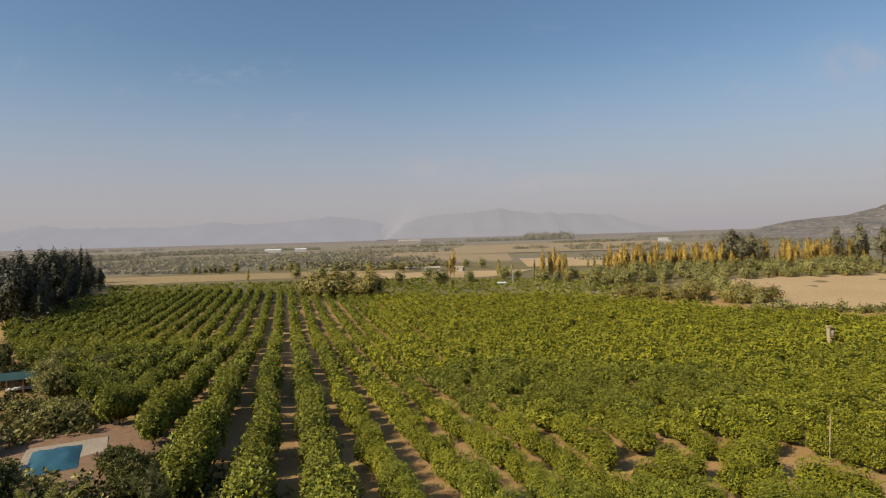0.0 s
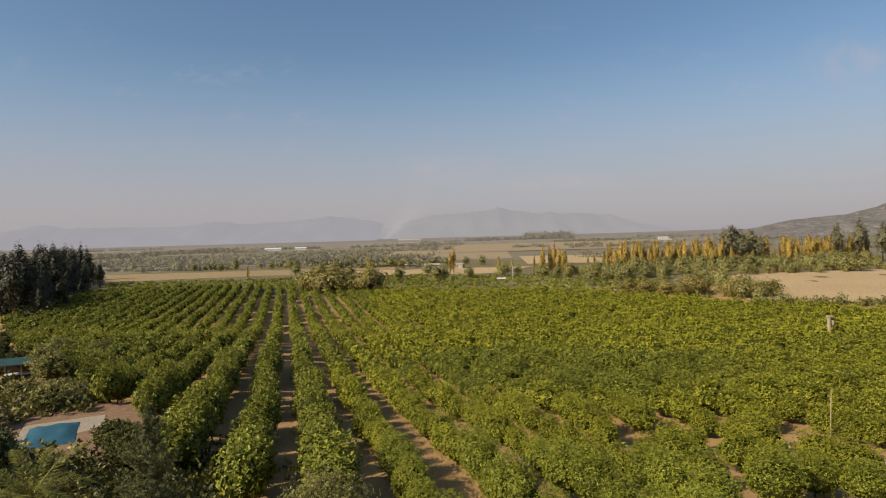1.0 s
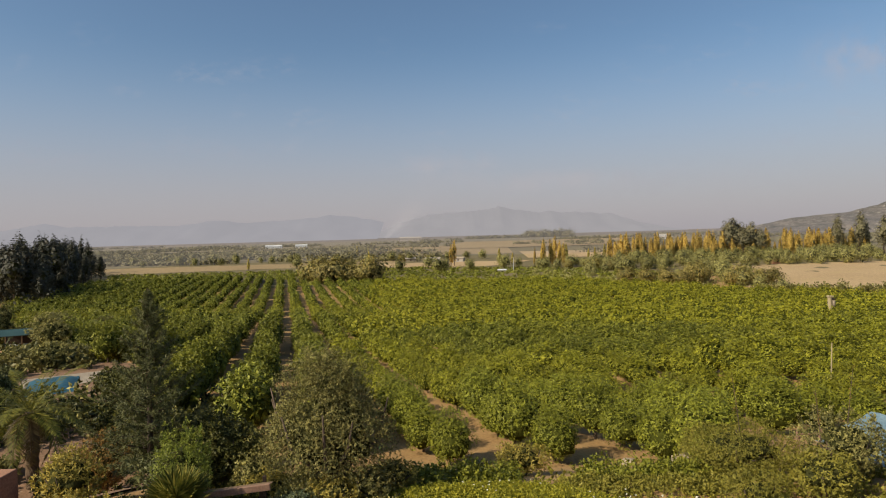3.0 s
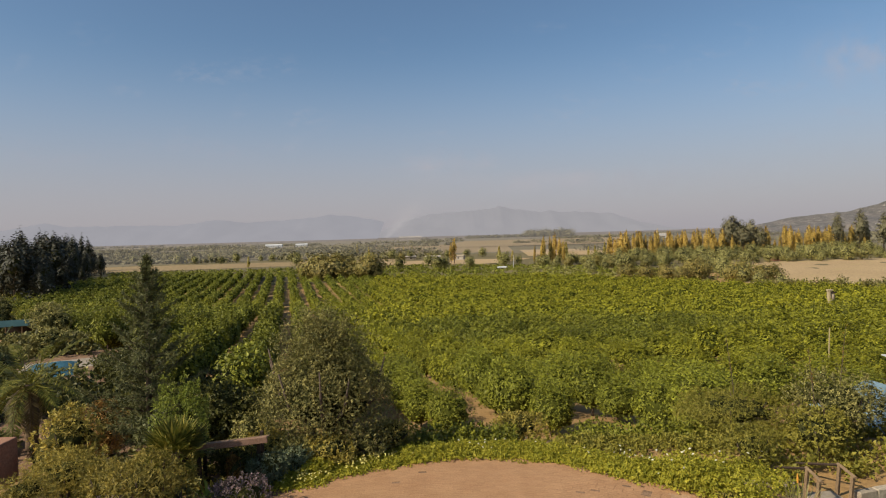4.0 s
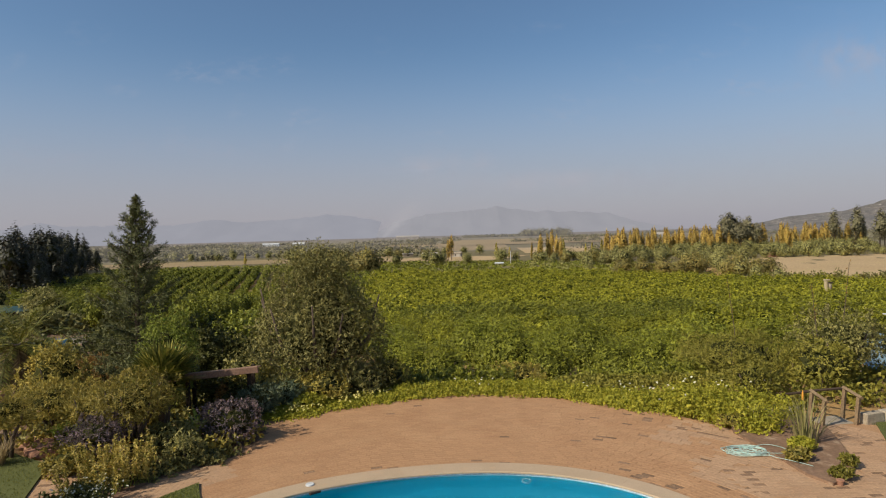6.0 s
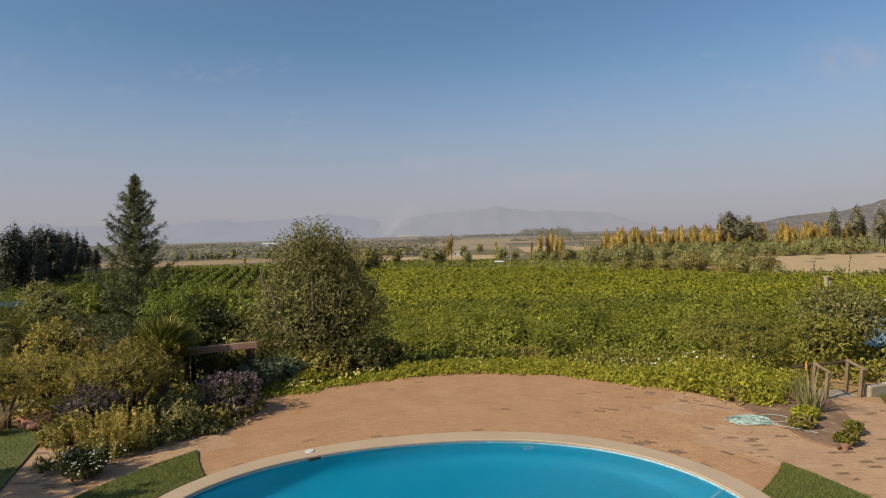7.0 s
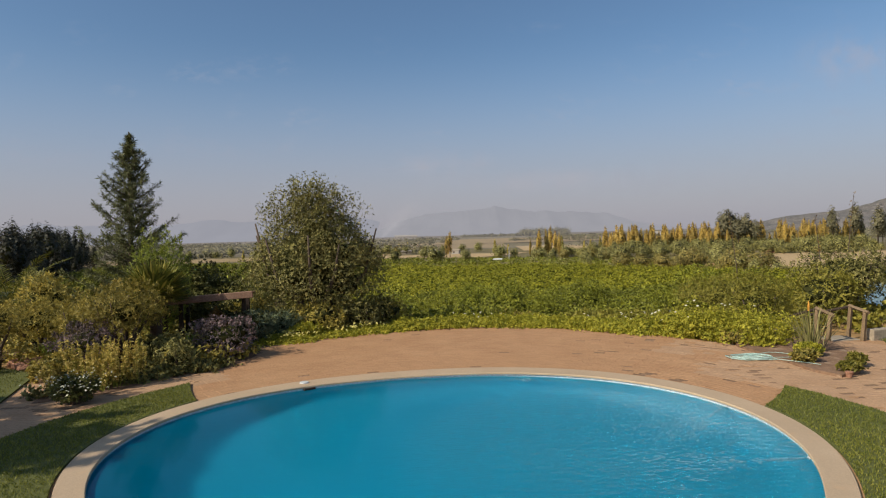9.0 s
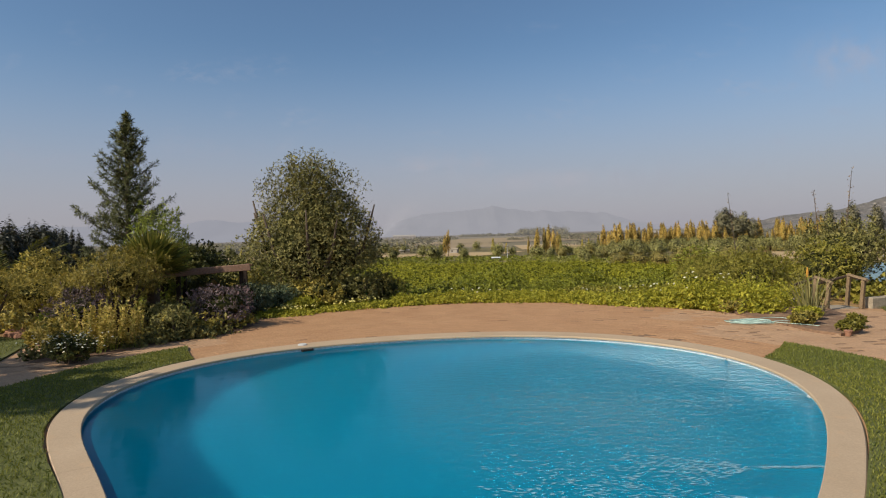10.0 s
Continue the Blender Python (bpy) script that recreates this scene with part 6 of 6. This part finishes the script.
bm.faces.new([bm.verts.new(p) for p in v])
r_ = bmesh.ops.extrude_face_region(bm, geom=bm.faces[:])
bmesh.ops.translate(bm, vec=(0, 0, -0.14), verts=[g for g in r_["geom"] if isinstance(g, bmesh.types.BMVert)])
bmesh.ops.recalc_face_normals(bm, faces=bm.faces[:])
tagged(part("lawn", bm, M["lawn"]), "green lawn east of the brick path", "lawn", kind="structure")
turf("lawn_grass", lambda rng, n: np.stack([rng.uniform(10.4, 14, n), rng.uniform(11, 14.2, n)], 1), 6000, "short mown green grass east of the path", 12)


# ---- buildings and things below the terrace ----
def white_shelter():
    x0, y0 = 21.2, 27.8
    zg = gz(x0 + 1.5, y0 + 0.5)
    ob = thing("garden_pergola", pose(x0, y0, zg, 0, 0, -10), "open shelter with a thin white roof on wooden posts", "shelter")
    h = 0.42 - zg
    part("roof", box(bmesh.new(), 0, 4.2, 0, 1.0, h - 0.06, h, 0.015), M["white"], ob, "thin flat white roof")
    for x in (0.9, 2.2, 4.0):
        for y in (0.1, 0.9):
            part("post", box(bmesh.new(), x - 0.06, x + 0.06, y - 0.06, y + 0.06, -0.5, h - 0.06, 0.01), M["wood"], ob)
    part("table_top", box(bmesh.new(), 0.3, 2.6, -0.6, 0.2, 0.7, 0.75, 0.01), M["wood"], ob)
    for x in (0.5, 2.4):
        part("table_leg", box(bmesh.new(), x - 0.05, x + 0.05, -0.5, 0.1, -0.4, 0.7, 0.01), M["darkwood"], ob)

white_shelter()
fence = thing("wooden_fence", pose(0, 0, 0), "rough wooden post fence below the terrace", "fence")
for k in range(7):
    x, y = 17.0 + k * 0.95, 28.6 - k * 0.22
    z = gz(x, y)
    part("post", box(bmesh.new(), x - 0.06, x + 0.06, y - 0.06, y + 0.06, z - 0.3, z + 0.95 + 0.06 * (k % 2), 0.01), M["plank"], fence)
    if k:
        bm = bmesh.new()
        xa, ya = 17.0 + (k - 1) * 0.95, 28.6 - (k - 1) * 0.22
        tube(bm, [(xa, ya, gz(xa, ya) + 0.75), (x, y, z + 0.75)], [0.04, 0.04], 6)
        part("rail", bm, M["plank"], fence)

drift("west_scrub", [p for p in [(R.uniform(-84, -33), R.uniform(40, 108)) for _ in range(620)] if not in_orchard(*p) and abs(p[0] + 59) + abs(p[1] - 82) > 8 and math.hypot(p[0] + 32, p[1] - 49) > 6.6 and p[0] > -0.82 * p[1] - 6 and not (p[0] < -43 and 58 < p[1] < 75)], "olive", 110, 0.42, (2.0, 1.9, 1.4), "dusty olive scrub and bushes round the farm yard", "scrub", 38)
drift("dark_scrub", [p for p in [(R.uniform(-80, -45), R.uniform(60, 112)) for _ in range(190)] if not in_orchard(*p) and abs(p[0] + 59) + abs(p[1] - 82) > 8 and p[0] > -0.82 * p[1] - 4], "darkleaf", 120, 0.42, (2.2, 2.0, 2.0), "dark bushes and small trees round the farm yard", "bushes", 48)
drift("dark_scrub", [p for p in [(R.uniform(-48, -14), R.uniform(31.5, 44.5)) for _ in range(230)] if p[0] > -0.80 * p[1] - 6 and math.hypot(p[0] + 31, p[1] - 47) > 8.2], "darkleaf", 130, 0.28, (1.7, 1.6, 1.3), "dark bushes on the slope above the lower pool", "bushes", 47)
drift("west_scrub", [(R.uniform(-60, -12), R.uniform(24, 44)) for _ in range(110)], "olive", 130, 0.3, (1.6, 1.5, 1.1), "dry olive scrub on the slope below the garden", "scrub", 39)
tarp = thing("blue_tarpaulin", pose(16.0, 21.9, gz(15.1, 21.6) - 0.9, 0, 0, 33), "faded blue tarpaulin stretched over a low frame", "tarpaulin")
v, f = [], []
for j in range(9):
    for i in range(11):
        x, y = -2.3 + 4.6 * i / 10, -1.3 + 2.4 * j / 8
        v.append((x, y, 1.9 + 0.2 * (i / 10) + 0.16 * y - 0.12 * abs(y) ** 1.5 + 0.05 * math.sin(i * 1.3 + j)))
for j in range(8):
    for i in range(10):
        f.append((j * 11 + i, j * 11 + i + 1, (j + 1) * 11 + i + 1, (j + 1) * 11 + i))
tagged(mesh_ob("canopy", v, f, surface("faded_blue_canvas", (0.20, 0.32, 0.37), (0.29, 0.40, 0.44), 12, 1.5, 0.7, 0.3, 0.02), tarp, smooth=True), "faded blue canvas sheet")
for x, y, h in ((-2.2, -1.2, 1.5), (-2.2, 1.0, 1.85), (2.2, -1.2, 1.7), (2.2, 1.0, 2.05)):
    part("pole", box(bmesh.new(), x - 0.03, x + 0.03, y - 0.03, y + 0.03, -0.3, h, 0.006), M["darkwood"], tarp)

drift("dark_scrub", [(rr.uniform(-27, -19.5), rr.uniform(43.5, 49.5)) for _ in range(16)], "darkleaf", 150, 0.24, (1.3, 1.2, 1.1), "dark bushes beside the lower pool", "bushes", 147)

# covered pool on the lower west terrace
PX, PY, PZ = -31.9, 49.2, -3.38
lower = thing("pool_surround", pose(PX, PY, PZ, 0, 0, 28), "pale concrete surround of the lower pool", "paving")
part("slab", box(bmesh.new(), -2.8, 3.4, -4.6, 3.6, -2.2, 0, 0.05), M["dustslab"], lower)
cov = thing("pool_cover", pose(PX, PY, PZ, 0, 0, 28), "blue tarpaulin cover over a rectangular pool", "pool cover")
v, f = [], []
for j in range(11):
    for i in range(13):
        x, y = -2.2 + 3.6 * i / 12, -4.0 + 6.2 * j / 10
        edge = min(1, (1.8 - abs(x + 0.4)) * 1.2, (3.1 - abs(y + 0.9)) * 1.2)
        v.append((x, y, 0.03 + 0.32 * max(0, edge) + 0.04 * math.sin(i * 1.1) * math.sin(j * 0.9)))
for j in range(10):
    for i in range(12):
        f.append((j * 13 + i, j * 13 + i + 1, (j + 1) * 13 + i + 1, (j + 1) * 13 + i))
mesh_ob("cover_sheet", v, f, M["cover"], cov, smooth=True)
for x, y, rx, ry, rz, leaf, s_ in ((-24.6, 44.6, 1.6, 1.5, 1.15, "darkleaf", 1), (-36.5, 44.5, 2.2, 2.0, 1.7, "darkleaf", 2), (-22.4, 42.0, 1.8, 1.7, 1.4, "darkleaf", 3), (-20.5, 39.5, 2.0, 1.9, 1.5, "darkleaf", 4), (-33.5, 39.5, 2.2, 2, 1.6, "darkleaf", 16), (-44, 52, 2.4, 2.2, 1.8, "darkleaf", 17), (-49, 60, 2.4, 2.2, 1.7, "olive", 18), (-37, 56, 1.8, 1.7, 1.3, "olive", 19), (-46, 44, 2.6, 2.4, 2.0, "darkleaf", 20), (-53, 66, 2.4, 2.2, 1.7, "darkleaf", 21), (-38.5, 62.0, 2.2, 2, 1.3, "farleaf", 5), (-42.0, 64.5, 2.2, 2, 1.4, "farleaf", 6), (-35.0, 61.0, 1.6, 1.6, 1.1, "citrus", 7), (-46.5, 66, 2.2, 2, 1.2, "olive", 8), (-39.5, 50.0, 1.9, 1.7, 1.3, "olive", 9), (-40, 41, 2.2, 2.2, 1.8, "olive", 10), (-29, 38, 1.8, 1.8, 1.3, "needle", 11), (-17.0, 31.5, 1.6, 1.5, 1.3, "darkleaf", 12), (-27, 30.5, 1.7, 1.6, 1.3, "olive", 13), (-14.5, 29.0, 1.8, 1.6, 1.5, "darkleaf", 14), (-11.0, 27.5, 1.7, 1.5, 1.5, "darkleaf", 15)):
    shrub("garden_bush", x, y, gz(x, y), (rx, ry, rz), 4200, 0.2, leaf, "rounded green bush near the lower pool", 120 + s_, "bush", 0.5, 28, 0.36, 0.0, 0.62)
for x, y, h, s_ in ((-50.5, 76.0, 6.0, 1), (-48.0, 73.5, 5.2, 2), (-65, 76, 5.0, 3), (-70, 92, 7, 4), (-56, 98, 4, 5), (-74, 100, 7, 6), (-76, 92, 7, 7), (-63, 98, 5, 8)):
    shrub("drooping_tree", x, y, gz(x, y), (2.4, 2.4, h / 2), 3600, 0.24, "olive", "drooping dark olive tree beside the farm hut", 140 + s_, "tree", 0.35, 30, 0.34, 0.2, 0.55)


def farm_hut():
    ob = thing("farm_hut", pose(-59.0, 84.5, gz(-59.0, 84.5), 0, 0, 20), "open-sided farm hut with a green and blue sheet roof", "hut")
    for k, (mat_, y0, z0) in enumerate((("sheet", -2.6, 2.3), ("bluesheet", 0.0, 2.9))):
        bm = bmesh.new()
        box(bm, -3.6, 3.6, 0, 2.7, 0, 0.06, 0.01, Matrix.Translation((0, y0, z0)) @ Matrix.Rotation(radians(13 if k == 0 else -10), 4, "X"))
        part("roof_sheet", bm, M[mat_], ob, ("green" if k == 0 else "blue") + " corrugated roof sheet")
    for x in (-3.3, 0, 3.3):
        for y in (-2.4, 2.4):
            part("post", box(bmesh.new(), x - 0.08, x + 0.08, y - 0.08, y + 0.08, -0.6, 2.35, 0.01), M["wood"], ob)
    part("back_wall", box(bmesh.new(), -3.3, 3.3, 2.35, 2.45, -0.4, 2.4, 0.01), M["darkwood"], ob)
    part("bench_top", box(bmesh.new(), -2.5, 1.5, -1.2, 0.2, 0.7, 0.8, 0.02), M["white"], ob)
    part("bench_base", box(bmesh.new(), -2.3, 1.3, -1.0, 0.0, -0.4, 0.7, 0.02), M["darkwood"], ob)


farm_hut()
sheet("yard", [(-75, 70), (-47, 68), (-52, 96), (-80, 98)], M["soil"], "dusty brown yard round the farm hut", 0.05, 18, "yard")
pole = thing("orchard_pole", pose(32.3, 50.0, gz(32.3, 50.0)), "thin pale wooden pole among the citrus rows", "pole")
bm = bmesh.new()
tube(bm, [(0, 0, -0.5), (0.05, 0, 2.2), (0.14, 0.05, 4.0)], [0.06, 0.052, 0.045], 8)
part("pole_shaft", bm, M["polewood"], pole)
tower = thing("pump_tower", pose(77.6, 121.0, gz(77, 121) - 1.3), "pale timber post with a pale tank at its head", "tower")
bm = bmesh.new()
tube(bm, [(0, 0, -0.5), (0.05, 0, 2.4), (-0.02, 0, 5.4)], [0.42, 0.4, 0.38], 10)
part("shaft", bm, M["polewood"], tower)
part("head", box(bmesh.new(), -0.42, 0.62, -0.4, 0.4, 5.4, 5.75, 0.06), M["polewood"], tower, "wooden platform at the head of the post")
bm = bmesh.new()
tube(bm, [(0.72, 0, 3.7), (0.72, 0, 3.75), (0.72, 0, 4.75), (0.72, 0, 4.9)], [0.3, 0.36, 0.36, 0.2], 14)
part("tank", bm, M["stone"], tower, "pale tank hung on the post", smooth=True)
part("bracket", box(bmesh.new(), 0.1, 0.9, -0.1, 0.1, 3.5, 3.68, 0.02), M["dustslab"], tower, "dusty bracket under the tank")
part("hood", box(bmesh.new(), 0.3, 1.15, -0.42, 0.42, 4.95, 5.2, 0.05), M["darkwood"], tower, "dark hood over the tank")


def farm_shed(x, y, w, d, h, turn, wall_m, roof_m, label):
    ob = thing("farm_shed", pose(x, y, gz(x, y), 0, 0, turn), label, "shed")
    part("wall", box(bmesh.new(), -w / 2, w / 2, -d / 2, d / 2, -1, h, 0.02), M[wall_m], ob)
    bm = bmesh.new()
    o = 0.4
    a = [bm.verts.new(p) for p in ((-w / 2 - o, -d / 2 - o, h), (w / 2 + o, -d / 2 - o, h), (w / 2 + o, d / 2 + o, h), (-w / 2 - o, d / 2 + o, h), (-w / 2 - o, 0, h + d * 0.22), (w / 2 + o, 0, h + d * 0.22))]
    for q in ((0, 1, 5, 4), (2, 3, 4, 5), (1, 2, 5), (3, 0, 4), (3, 2, 1, 0)):
        bm.faces.new([a[i] for i in q])
    part("roof", bm, M[roof_m], ob)
    for k in range(max(1, int(w // 4))):
        cx = -w / 2 + (k + 0.5) * w / max(1, int(w // 4))
        part("window", box(bmesh.new(), cx - 0.5, cx + 0.5, -d / 2 - 0.03, -d / 2 + 0.05, h * 0.35, h * 0.75, 0.01), M["darkwood"], ob)


farm_shed(-300, 1060, 28, 10, 4, 8, "white", "white", "long white farm building far across the plain")
farm_shed(-255, 1075, 20, 9, 4, 8, "white", "white", "long white farm building far across the plain")
farm_shed(-8, 415, 10, 5, 2.2, 6, "pale", "pale", "pale farm shed with a light roof")
farm_shed(10, 405, 7, 4, 2.6, -20, "pale", "stone", "small white house among the trees")
farm_shed(-24, 425, 7, 4, 2.2, 12, "stone", "pale", "pale farm shed with a light roof")
farm_shed(28, 292, 3.6, 2.4, 1.2, -8, "pale", "white", "small shed with a pale roof behind the orchard")
farm_shed(165, 300, 6, 4, 2.4, 10, "terra", "terra", "small brick-red hut at the pasture edge")
farm_shed(330, 900, 20, 9, 4, 5, "white", "pale", "distant pale farmhouse on the plain")
farm_shed(420, 1150, 18, 9, 4, -10, "white", "pale", "distant pale farmhouse on the plain")
farm_shed(-90, 1600, 60, 14, 8, 5, "pale", "pale", "distant pale warehouse below the smoke")
up = thing("utility_pole", pose(34, 296, gz(34, 296)), "white utility pole with a crossarm", "utility pole")
part("pole_shaft", tube(bmesh.new(), [(0, 0, -1), (0, 0, 7)], [0.16, 0.11], 8), M["white"], up)
part("crossarm", box(bmesh.new(), -1, 1, -0.06, 0.06, 6.3, 6.5, 0.01), M["wood"], up)


# drifting smoke of a far field fire
def smoke_material():
    m, t, p = nodes_of("field_smoke")
    t.nodes.remove(p)
    tc = t.nodes.new("ShaderNodeTexCoord")
    sep = t.nodes.new("ShaderNodeSeparateXYZ")
    link(t, tc.outputs["Generated"], sep.inputs[0])
    def math2(op, a, b=None):
        n = t.nodes.new("ShaderNodeMath")
        n.operation = op
        for i, w in enumerate((a, b)):
            if isinstance(w, bpy.types.NodeSocket):
                link(t, w, n.inputs[i])
            elif w is not None:
                n.inputs[i].default_value = w
        return n.outputs[0]
    # plume axis leans to the right as it rises, and widens
    axis = math2("ADD", math2("MULTIPLY", sep.outputs["Z"], 0.55), 0.2)
    off = math2("ABSOLUTE", math2("SUBTRACT", sep.outputs["X"], math2("ADD", axis, math2("MULTIPLY", math2("SUBTRACT", noisy(t, 0.006, 4, 0.6), 0.5), 0.35))))
    wide = math2("ADD", math2("MULTIPLY", sep.outputs["Z"], 0.22), 0.07)
    core = spread(t, math2("DIVIDE", off, wide), 1.0, 0.0)
    core.node.interpolation_type = "SMOOTHSTEP"
    fade = spread(t, sep.outputs["Z"], 1.0, 0.25)
    fade.node.interpolation_type = "SMOOTHSTEP"
    al = math2("MULTIPLY", math2("MULTIPLY", core, fade), math2("MULTIPLY", spread(t, noisy(t, 0.012, 5, 0.65), 0.25, 0.75), 0.85))
    em, tr, mx = (t.nodes.new(k) for k in ("ShaderNodeEmission", "ShaderNodeBsdfTransparent", "ShaderNodeMixShader"))
    # flat sheet glows in this pale tone in place of sunlit smoke
    em.inputs[0].default_value = (0.50, 0.465, 0.46, 1)
    link(t, al, mx.inputs[0])
    link(t, tr.outputs[0], mx.inputs[1])
    link(t, em.outputs[0], mx.inputs[2])
    link(t, mx.outputs[0], t.nodes["Material Output"].inputs[0])
    return m


v = [(-430, 3300, -10), (80, 3300, -10), (80, 3300, 250), (-430, 3300, 250)]
tagged(mesh_ob("backdrop", v, [(0, 1, 2, 3)], smoke_material()), "thin pale smoke rising from a far field", "smoke", kind="structure")



# pale drifting smoke bank above the mountains
def bank_material(name, strength, scale):
    m, t, p = nodes_of(name)
    t.nodes.remove(p)
    tc, dist = t.nodes.new("ShaderNodeTexCoord"), t.nodes.new("ShaderNodeVectorMath")
    sep, flat = t.nodes.new("ShaderNodeSeparateXYZ"), t.nodes.new("ShaderNodeCombineXYZ")
    link(t, tc.outputs["Generated"], sep.inputs[0])
    link(t, sep.outputs["X"], flat.inputs[0])
    link(t, sep.outputs["Z"], flat.inputs[2])
    dist.operation, dist.inputs[1].default_value = "DISTANCE", (0.5, 0, 0.5)
    link(t, flat.outputs[0], dist.inputs[0])
    edge = spread(t, dist.outputs["Value"], 0.5, 0.05)
    edge.node.interpolation_type = "SMOOTHSTEP"
    al = spread(t, noisy(t, scale, 5, 0.6, tc.outputs["Object"]), 0.35, 0.75)
    for w in (edge, strength):
        k = t.nodes.new("ShaderNodeMath")
        k.operation = "MULTIPLY"
        link(t, al, k.inputs[0])
        if isinstance(w, float):
            k.inputs[1].default_value = w
        else:
            link(t, w, k.inputs[1])
        al = k.outputs[0]
    em, tr, mx = (t.nodes.new(w) for w in ("ShaderNodeEmission", "ShaderNodeBsdfTransparent", "ShaderNodeMixShader"))
    # brightness of the bank is a painted glow, not light falling on it
    em.inputs[0].default_value = (0.50, 0.45, 0.46, 1)
    link(t, al, mx.inputs[0])
    link(t, tr.outputs[0], mx.inputs[1])
    link(t, em.outputs[0], mx.inputs[2])
    link(t, mx.outputs[0], t.nodes["Material Output"].inputs[0])
    return m


for x0, x1, z0, z1, power, scale in ((-420, 520, 300, 660, 0.55, 0.006), (-600, 2600, 250, 480, 0.4, 0.004), (2500, 3500, 900, 1500, 0.5, 0.006)):
    v = [(x0, 4400, z0), (x1, 4400, z0), (x1, 4400, z1), (x0, 4400, z1)]
    tagged(mesh_ob("backdrop", v, [(0, 1, 2, 3)], bank_material("drifting_smoke", power, scale)), "pale smoke drifting over the mountains", "smoke", kind="structure")


# thin cirrus high over the far valley
def cirrus_material():
    m, t, p = nodes_of("thin_cirrus")
    t.nodes.remove(p)
    tc = t.nodes.new("ShaderNodeTexCoord")
    mp = t.nodes.new("ShaderNodeMapping")
    mp.inputs["Scale"].default_value = (1.0, 1.0, 2.2)
    link(t, tc.outputs["Object"], mp.inputs[0])
    broad = spread(t, noisy(t, 0.0016, 2, 0.5, mp.outputs[0]), 0.55, 0.75)
    fine = spread(t, noisy(t, 0.007, 7, 0.62, mp.outputs[0]), 0.45, 0.8)
    mul = t.nodes.new("ShaderNodeMath")
    mul.operation = "MULTIPLY"
    link(t, broad, mul.inputs[0])
    link(t, fine, mul.inputs[1])
    sep = t.nodes.new("ShaderNodeSeparateXYZ")
    link(t, tc.outputs["Generated"], sep.inputs[0])
    low = spread(t, sep.outputs["Z"], 0.0, 0.2)
    high = spread(t, sep.outputs["Z"], 1.0, 0.7)
    for w in (low, high):
        k = t.nodes.new("ShaderNodeMath")
        k.operation = "MULTIPLY"
        link(t, mul.outputs[0], k.inputs[0])
        link(t, w, k.inputs[1])
        mul = k
    k = t.nodes.new("ShaderNodeMath")
    k.operation = "MULTIPLY"
    k.inputs[1].default_value = 0.4
    link(t, mul.outputs[0], k.inputs[0])
    em, tr, mx = (t.nodes.new(w) for w in ("ShaderNodeEmission", "ShaderNodeBsdfTransparent", "ShaderNodeMixShader"))
    em.inputs[0].default_value = (0.48, 0.46, 0.50, 1)
    link(t, k.outputs[0], mx.inputs[0])
    link(t, tr.outputs[0], mx.inputs[1])
    link(t, em.outputs[0], mx.inputs[2])
    link(t, mx.outputs[0], t.nodes["Material Output"].inputs[0])
    return m


v = [(-3600, 4450, 60), (3600, 4450, 60), (3600, 4450, 1750), (-3600, 4450, 1750)]
tagged(mesh_ob("backdrop", v, [(0, 1, 2, 3)], cirrus_material()), "faint wisps of cirrus in the haze", "sky", kind="structure")

paving()
